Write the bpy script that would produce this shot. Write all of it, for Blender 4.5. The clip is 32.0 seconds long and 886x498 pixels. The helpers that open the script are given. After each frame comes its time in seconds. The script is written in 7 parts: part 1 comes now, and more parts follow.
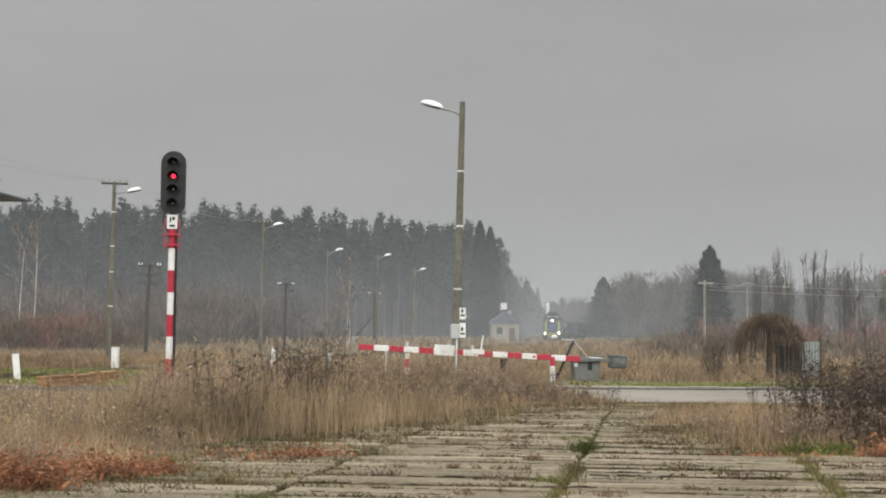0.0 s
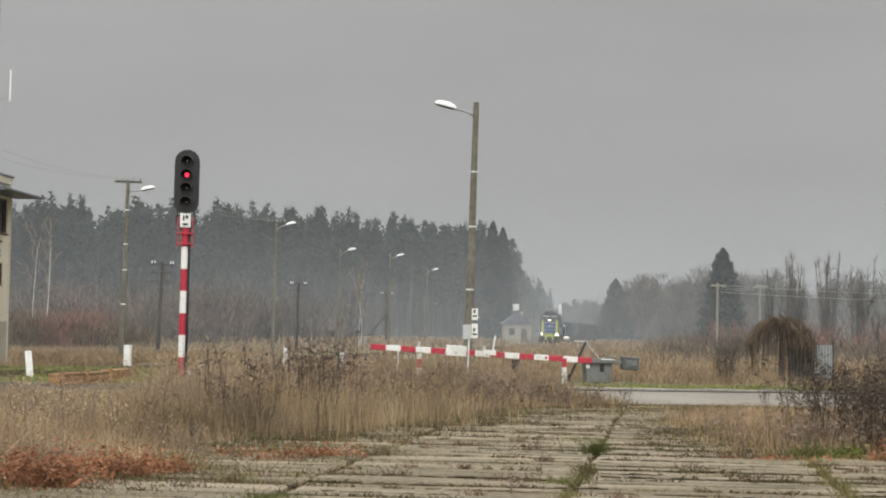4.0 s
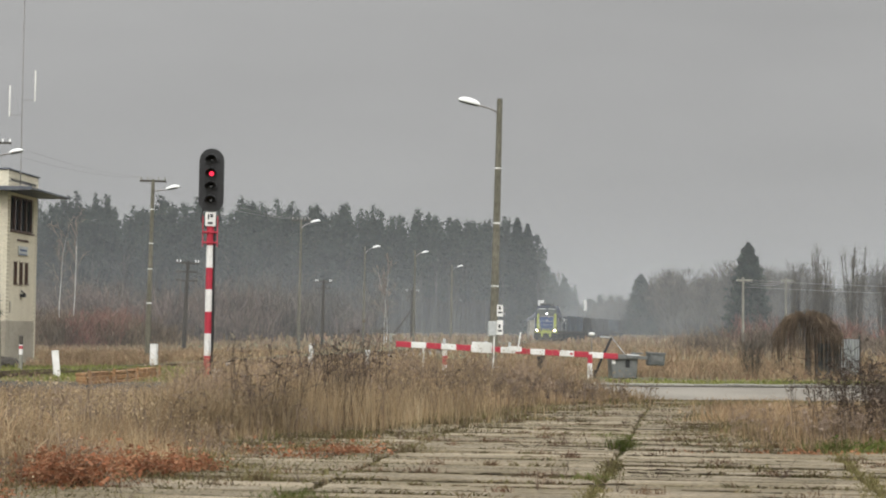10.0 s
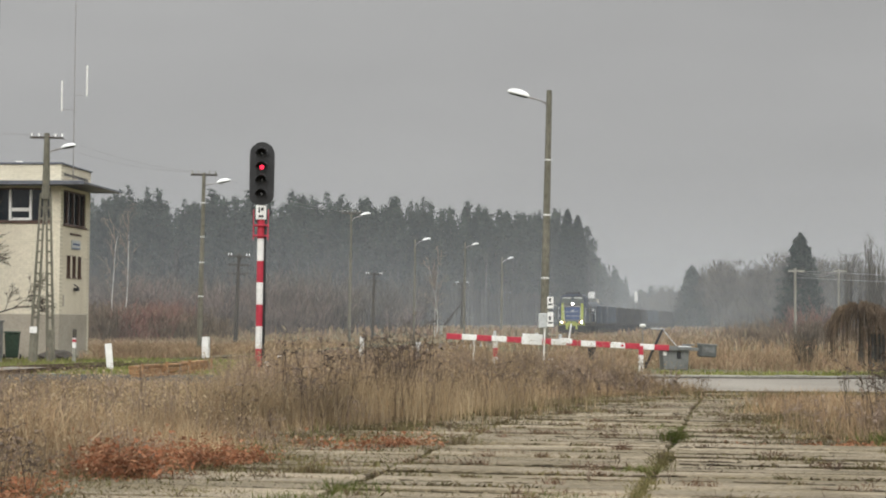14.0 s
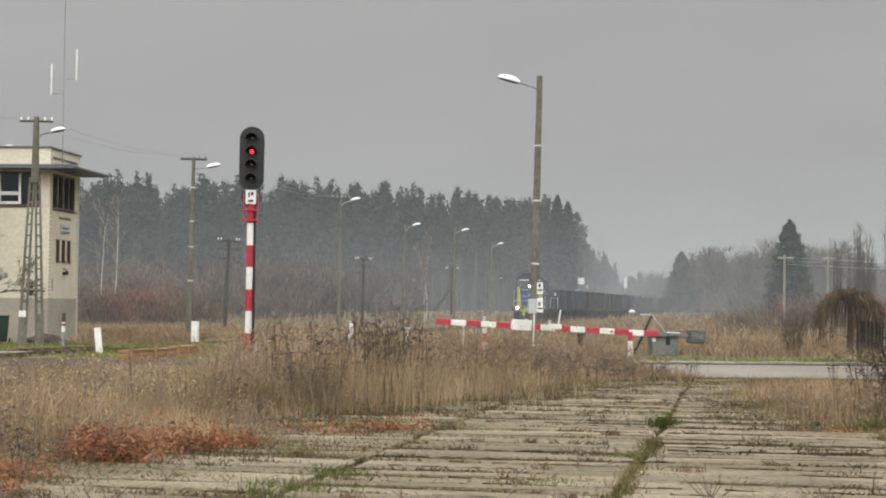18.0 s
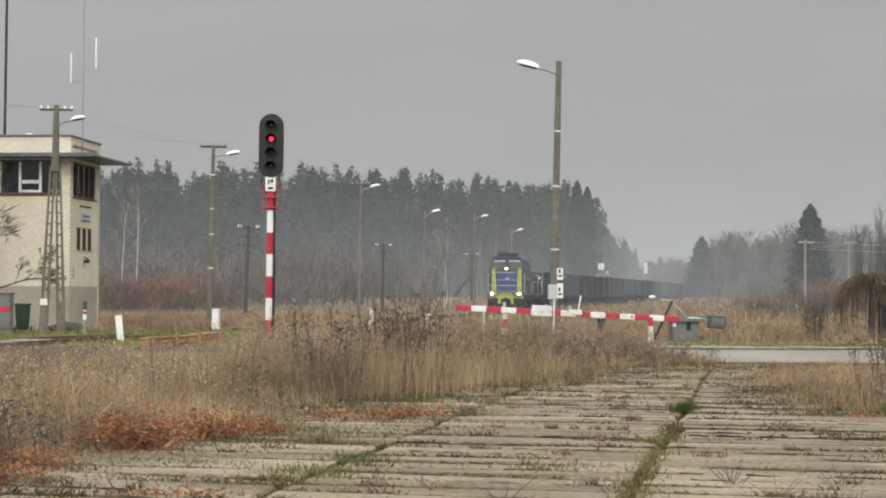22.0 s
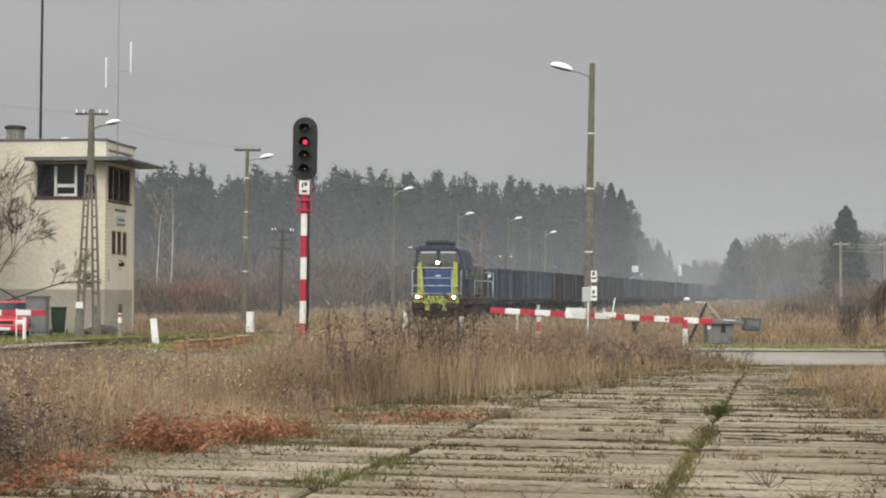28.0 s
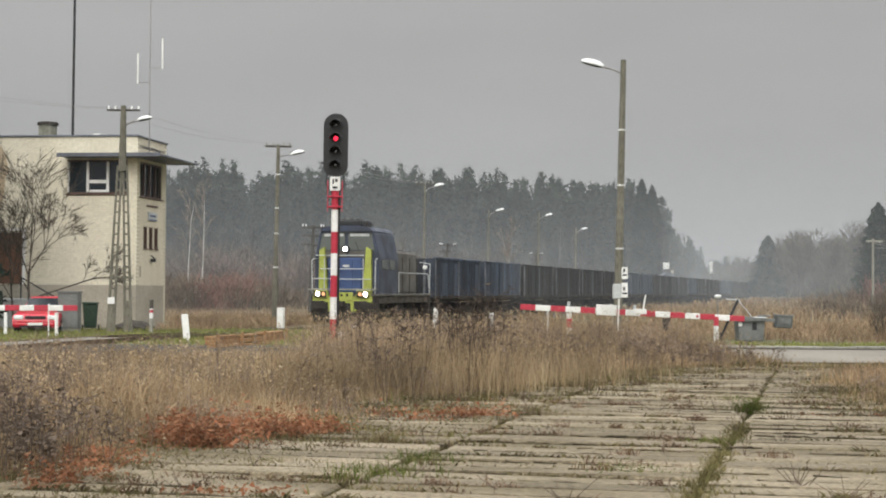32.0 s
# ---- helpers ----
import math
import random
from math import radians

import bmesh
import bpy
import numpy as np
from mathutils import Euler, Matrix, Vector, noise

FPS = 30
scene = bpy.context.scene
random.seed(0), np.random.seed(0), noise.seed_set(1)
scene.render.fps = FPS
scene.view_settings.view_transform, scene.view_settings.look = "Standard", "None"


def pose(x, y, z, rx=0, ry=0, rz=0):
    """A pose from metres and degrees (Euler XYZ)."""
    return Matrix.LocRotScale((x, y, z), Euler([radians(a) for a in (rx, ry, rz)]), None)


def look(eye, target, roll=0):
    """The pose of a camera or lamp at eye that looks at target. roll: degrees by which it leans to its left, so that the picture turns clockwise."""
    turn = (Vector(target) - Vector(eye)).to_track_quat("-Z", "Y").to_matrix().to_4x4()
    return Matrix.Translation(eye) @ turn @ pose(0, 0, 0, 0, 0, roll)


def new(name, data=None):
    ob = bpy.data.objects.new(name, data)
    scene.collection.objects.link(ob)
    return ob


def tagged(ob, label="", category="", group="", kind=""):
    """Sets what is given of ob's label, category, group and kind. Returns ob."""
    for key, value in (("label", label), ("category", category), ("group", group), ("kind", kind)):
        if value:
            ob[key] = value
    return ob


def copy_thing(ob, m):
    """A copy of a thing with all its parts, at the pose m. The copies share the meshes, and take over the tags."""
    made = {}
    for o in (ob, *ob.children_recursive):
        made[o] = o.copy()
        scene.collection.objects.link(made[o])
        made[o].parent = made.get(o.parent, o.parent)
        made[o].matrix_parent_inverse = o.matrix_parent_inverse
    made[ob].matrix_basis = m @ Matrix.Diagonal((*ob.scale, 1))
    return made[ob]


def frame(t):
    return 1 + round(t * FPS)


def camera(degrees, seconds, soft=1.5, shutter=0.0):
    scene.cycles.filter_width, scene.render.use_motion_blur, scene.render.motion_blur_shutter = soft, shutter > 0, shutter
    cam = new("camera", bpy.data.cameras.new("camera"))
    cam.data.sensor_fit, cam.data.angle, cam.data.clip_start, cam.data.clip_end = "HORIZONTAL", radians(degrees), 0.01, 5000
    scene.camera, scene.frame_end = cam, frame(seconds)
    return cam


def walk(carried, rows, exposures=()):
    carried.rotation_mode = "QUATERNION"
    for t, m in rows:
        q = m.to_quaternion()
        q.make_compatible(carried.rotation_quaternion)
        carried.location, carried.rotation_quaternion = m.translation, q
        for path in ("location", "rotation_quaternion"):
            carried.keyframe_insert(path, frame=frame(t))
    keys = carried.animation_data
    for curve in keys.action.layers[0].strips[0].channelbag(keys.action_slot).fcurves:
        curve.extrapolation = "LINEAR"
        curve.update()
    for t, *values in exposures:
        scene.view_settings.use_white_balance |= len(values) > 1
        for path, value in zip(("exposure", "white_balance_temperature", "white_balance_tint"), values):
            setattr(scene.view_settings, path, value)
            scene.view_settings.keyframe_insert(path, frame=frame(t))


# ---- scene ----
cam = camera(30.26, 32.0, soft=2.0)
EYE = (0.0, 0.0, 1.65)
# seconds, yaw, pitch and lean of a camera held in one place
TURNS = [
    (0.0, -5.621, 2.846, 0.567), (0.5, -5.487, 2.757, 0.523),
    (1.0, -5.664, 2.514, 0.659), (1.5, -5.746, 2.517, 0.806),
    (2.0, -5.726, 2.431, 0.706), (2.5, -5.536, 2.542, 0.642),
    (3.0, -5.894, 2.873, 0.771), (3.5, -5.631, 2.969, 0.787),
    (4.0, -5.177, 2.855, 1.006), (4.5, -4.669, 2.716, 0.806),
    (6.5, -5.074, 2.552, 0.664), (7.0, -4.983, 2.549, 0.591),
    (7.5, -4.599, 2.688, 0.576), (8.0, -4.357, 2.487, 0.636),
    (8.5, -4.291, 2.732, 0.677), (9.0, -4.373, 2.806, 0.568),
    (9.5, -4.306, 2.869, 0.597), (10.0, -4.317, 2.732, 0.612),
    (10.5, -4.248, 2.585, 0.640), (11.0, -3.818, 2.496, 0.515),
    (11.5, -3.728, 2.699, 0.473), (12.0, -3.589, 2.809, 0.280),
    (12.5, -3.284, 2.745, 0.593), (13.0, -2.695, 2.457, 0.547),
    (13.5, -2.473, 2.416, 0.511), (14.0, -2.568, 2.442, 0.418),
    (14.5, -2.478, 2.288, 0.548), (15.0, -2.603, 2.225, 0.578),
    (15.5, -2.721, 1.998, 0.481), (17.5, -2.917, 1.970, 0.547),
    (18.0, -2.929, 1.934, 0.619), (18.5, -3.130, 2.268, 0.585),
    (19.0, -2.830, 2.471, 0.611), (19.5, -2.746, 2.486, 0.566),
    (20.0, -2.465, 2.212, 0.327), (20.5, -2.599, 2.222, 0.417),
    (21.0, -2.403, 1.995, 0.374), (21.5, -2.320, 1.767, 0.387),
    (22.0, -2.241, 1.447, 0.355), (22.5, -2.087, 1.464, 0.408),
    (23.0, -1.997, 1.499, 0.528), (23.5, -1.897, 1.434, 0.479),
    (24.0, -1.738, 1.380, 0.466), (24.5, -1.708, 1.637, 0.561),
    (26.5, -1.544, 1.422, 0.291), (27.0, -1.475, 1.305, 0.471),
    (27.5, -1.429, 1.652, 0.472), (28.0, -1.063, 1.534, 0.260),
    (28.5, -0.685, 1.517, 0.365), (29.0, -0.810, 1.469, 0.606),
    (29.5, -0.566, 1.304, 0.597), (30.0, -0.486, 0.997, 0.614),
    (30.5, -0.335, 1.151, 0.602), (31.0, 0.606, 1.828, 0.568),
    (31.5, -0.043, 1.534, 0.702), (32.0, 0.000, 1.402, 0.400),
]
walk(cam, [(t, pose(*EYE, 0, 0, yaw) @ pose(0, 0, 0, 90 + pitch) @ pose(0, 0, 0, 0, 0, lean)) for t, yaw, pitch, lean in TURNS],
     ((0, 0.09), (10, 0.12), (20, 0.16), (32, 0.19)))

# ---- light: a closed overcast, brighter towards the zenith ----
world = bpy.data.worlds.new("overcast_sky")
scene.world = world
world.use_nodes = True
wt = world.node_tree
wt.nodes.clear()
w_out = wt.nodes.new("ShaderNodeOutputWorld")
w_bg = wt.nodes.new("ShaderNodeBackground")
w_tc = wt.nodes.new("ShaderNodeTexCoord")
w_sep = wt.nodes.new("ShaderNodeSeparateXYZ")
w_ramp = wt.nodes.new("ShaderNodeValToRGB")
w_noise = wt.nodes.new("ShaderNodeTexNoise")
w_map = wt.nodes.new("ShaderNodeMapping")
w_mix = wt.nodes.new("ShaderNodeMix")
w_mix.data_type = "RGBA"
w_mix.blend_type = "MULTIPLY"
w_map.inputs["Scale"].default_value = (2.2, 2.2, 9.0)
w_noise.inputs["Scale"].default_value = 1.6
w_noise.inputs["Detail"].default_value = 5.0
w_cr = wt.nodes.new("ShaderNodeMapRange")
w_cr.inputs["From Min"].default_value, w_cr.inputs["From Max"].default_value = 0.3, 0.7
w_cr.inputs["To Min"].default_value, w_cr.inputs["To Max"].default_value = 0.93, 1.05
el = w_ramp.color_ramp.elements
el[0].position, el[0].color = 0.0, (0.348, 0.348, 0.348, 1)
el[1].position, el[1].color = 1.0, (2.2, 2.22, 2.26, 1)
for p, v in ((0.10, 0.348), (0.26, 0.385), (0.5, 1.25)):
    e = el.new(p)
    e.color = (v, v, v * 0.995, 1)
wt.links.new(w_tc.outputs["Generated"], w_sep.inputs[0])
wt.links.new(w_sep.outputs["Z"], w_ramp.inputs[0])
wt.links.new(w_tc.outputs["Generated"], w_map.inputs[0])
wt.links.new(w_map.outputs[0], w_noise.inputs["Vector"])
wt.links.new(w_noise.outputs["Fac"], w_cr.inputs["Value"])
wt.links.new(w_ramp.outputs[0], w_mix.inputs["A"])
wt.links.new(w_cr.outputs[0], w_mix.inputs["B"])
w_mix.inputs["Factor"].default_value = 1.0
wt.links.new(w_mix.outputs["Result"], w_bg.inputs["Color"])
wt.links.new(w_bg.outputs[0], w_out.inputs[0])
w_bg.inputs["Strength"].default_value = 1.0
sun = new("sun", bpy.data.lights.new("sun", "SUN"))
sun.data.energy, sun.data.angle, sun.data.color = 1.75, radians(50), (1.0, 0.97, 0.92)
sun.matrix_world = look((-6, -48, 27), (0, 0, 0))

# ---- materials ----
R = random.Random(7)


def nodes_of(name):
    m = bpy.data.materials.new(name)
    m.use_nodes = True
    t = m.node_tree
    b = t.nodes["Principled BSDF"]
    return m, t, b


def mixed(t, a, b, fac, blend="MIX"):
    n = t.nodes.new("ShaderNodeMix")
    n.data_type, n.blend_type = "RGBA", blend
    for sock, v in (("A", a), ("B", b), ("Factor", fac)):
        if isinstance(v, bpy.types.NodeSocket):
            t.links.new(v, n.inputs[sock])
        elif sock == "Factor":
            n.inputs["Factor"].default_value = v
        else:
            n.inputs[sock].default_value = (*v, 1)
    return n.outputs["Result"]


def noise_of(t, scale, detail=4.0, stretch=(1, 1, 1), lo=0.35, hi=0.65):
    tc = t.nodes.new("ShaderNodeTexCoord")
    mp = t.nodes.new("ShaderNodeMapping")
    mp.inputs["Scale"].default_value = stretch
    nz = t.nodes.new("ShaderNodeTexNoise")
    nz.inputs["Scale"].default_value, nz.inputs["Detail"].default_value = scale, detail
    mr = t.nodes.new("ShaderNodeMapRange")
    mr.inputs["From Min"].default_value, mr.inputs["From Max"].default_value = lo, hi
    t.links.new(tc.outputs["Object"], mp.inputs[0])
    t.links.new(mp.outputs[0], nz.inputs["Vector"])
    t.links.new(nz.outputs["Fac"], mr.inputs["Value"])
    return mr.outputs[0]


def surface(name, base, stain=None, rough=0.8, metal=0.0, coarse=0.8, fine=14.0, amount=0.55, grain=0.25, bump=0.25, stretch=(1, 1, 1), vary=0.0, island=0.0, coat=0.0):
    """A worn surface: a base colour, stains at one scale, grain at another, with relief."""
    m, t, b = nodes_of(name)
    stain = stain or tuple(c * 0.6 for c in base)
    n1 = noise_of(t, coarse, 6.0, stretch)
    n2 = noise_of(t, fine, 5.0, stretch)
    f1 = t.nodes.new("ShaderNodeMath")
    f1.operation = "MULTIPLY"
    f1.inputs[1].default_value = amount
    t.links.new(n1, f1.inputs[0])
    col = mixed(t, base, stain, f1.outputs[0])
    g = t.nodes.new("ShaderNodeMapRange")
    g.inputs["To Min"].default_value, g.inputs["To Max"].default_value = 1 - grain, 1 + grain
    t.links.new(n2, g.inputs["Value"])
    col = mixed(t, col, g.outputs[0], 1.0, "MULTIPLY")
    if vary or island:
        src = t.nodes.new("ShaderNodeObjectInfo").outputs["Random"] if vary else t.nodes.new("ShaderNodeNewGeometry").outputs["Random Per Island"]
        v = t.nodes.new("ShaderNodeMapRange")
        k = vary or island
        v.inputs["To Min"].default_value, v.inputs["To Max"].default_value = 1 - k, 1 + k
        t.links.new(src, v.inputs["Value"])
        col = mixed(t, col, v.outputs[0], 1.0, "MULTIPLY")
    t.links.new(col, b.inputs["Base Color"])
    rr = t.nodes.new("ShaderNodeMapRange")
    rr.inputs["To Min"].default_value, rr.inputs["To Max"].default_value = max(0.05, rough - 0.12), min(1, rough + 0.1)
    t.links.new(n1, rr.inputs["Value"])
    t.links.new(rr.outputs[0], b.inputs["Roughness"])
    b.inputs["Metallic"].default_value = metal
    b.inputs["Coat Weight"].default_value = coat
    b.inputs["Specular IOR Level"].default_value = 0.3
    if bump:
        bp = t.nodes.new("ShaderNodeBump")
        bp.inputs["Strength"].default_value, bp.inputs["Distance"].default_value = bump, 0.02
        t.links.new(n2, bp.inputs["Height"])
        t.links.new(bp.outputs[0], b.inputs["Normal"])
    return m


def coursed(m, turn):
    """Adds faint painted brick courses to a wall's material."""
    t = m.node_tree
    b = t.nodes["Principled BSDF"]
    src = b.inputs["Base Color"].links[0].from_socket
    tc, mp, br = t.nodes.new("ShaderNodeTexCoord"), t.nodes.new("ShaderNodeMapping"), t.nodes.new("ShaderNodeTexBrick")
    mp.inputs["Rotation"].default_value = turn
    br.inputs["Scale"].default_value = 1.0
    br.inputs["Brick Width"].default_value, br.inputs["Row Height"].default_value, br.inputs["Mortar Size"].default_value = 0.25, 0.077, 0.007
    br.inputs["Color1"].default_value, br.inputs["Color2"].default_value, br.inputs["Mortar"].default_value = (1, 1, 1, 1), (0.9, 0.9, 0.89, 1), (0.72, 0.7, 0.66, 1)
    t.links.new(tc.outputs["Object"], mp.inputs[0])
    t.links.new(mp.outputs[0], br.inputs["Vector"])
    t.links.new(mixed(t, src, br.outputs["Color"], 1.0, "MULTIPLY"), b.inputs["Base Color"])


def stalks(name, colours, trans=0.25):
    """Dry or green plants: each blade takes one of several colours."""
    m, t, b = nodes_of(name)
    gi = t.nodes.new("ShaderNodeNewGeometry")
    rp = t.nodes.new("ShaderNodeValToRGB")
    e = rp.color_ramp.elements
    e[0].position, e[0].color = 0.0, (*colours[0], 1)
    e[1].position, e[1].color = 1.0, (*colours[-1], 1)
    for i, c in enumerate(colours[1:-1]):
        e.new((i + 1) / (len(colours) - 1)).color = (*c, 1)
    t.links.new(gi.outputs["Random Per Island"], rp.inputs[0])
    patch = noise_of(t, 0.35, 3.0)
    g = t.nodes.new("ShaderNodeMapRange")
    g.inputs["To Min"].default_value, g.inputs["To Max"].default_value = 0.57, 1.09
    t.links.new(patch, g.inputs["Value"])
    col = mixed(t, rp.outputs[0], g.outputs[0], 1.0, "MULTIPLY")
    clump = noise_of(t, 1.6, 3.0)
    g2 = t.nodes.new("ShaderNodeMapRange")
    g2.inputs["To Min"].default_value, g2.inputs["To Max"].default_value = 0.72, 1.25
    t.links.new(clump, g2.inputs["Value"])
    col = mixed(t, col, g2.outputs[0], 1.0, "MULTIPLY")
    t.links.new(col, b.inputs["Base Color"])
    b.inputs["Roughness"].default_value = 0.85
    b.inputs["Specular IOR Level"].default_value = 0.15
    if trans:
        tr = t.nodes.new("ShaderNodeBsdfTranslucent")
        t.links.new(col, tr.inputs["Color"])
        mx = t.nodes.new("ShaderNodeMixShader")
        mx.inputs[0].default_value = trans
        t.links.new(b.outputs[0], mx.inputs[1])
        t.links.new(tr.outputs[0], mx.inputs[2])
        t.links.new(mx.outputs[0], t.nodes["Material Output"].inputs[0])
    return m


def glow(name, colour, strength):
    m, t, b = nodes_of(name)
    b.inputs["Base Color"].default_value = (*colour, 1)
    b.inputs["Emission Color"].default_value = (*colour, 1)
    b.inputs["Emission Strength"].default_value = strength
    return m


def pane_of(name, tint=(0.02, 0.025, 0.03)):
    m, t, b = nodes_of(name)
    b.inputs["Base Color"].default_value = (*tint, 1)
    b.inputs["Roughness"].default_value = 0.08
    b.inputs["Specular IOR Level"].default_value = 0.6
    return m


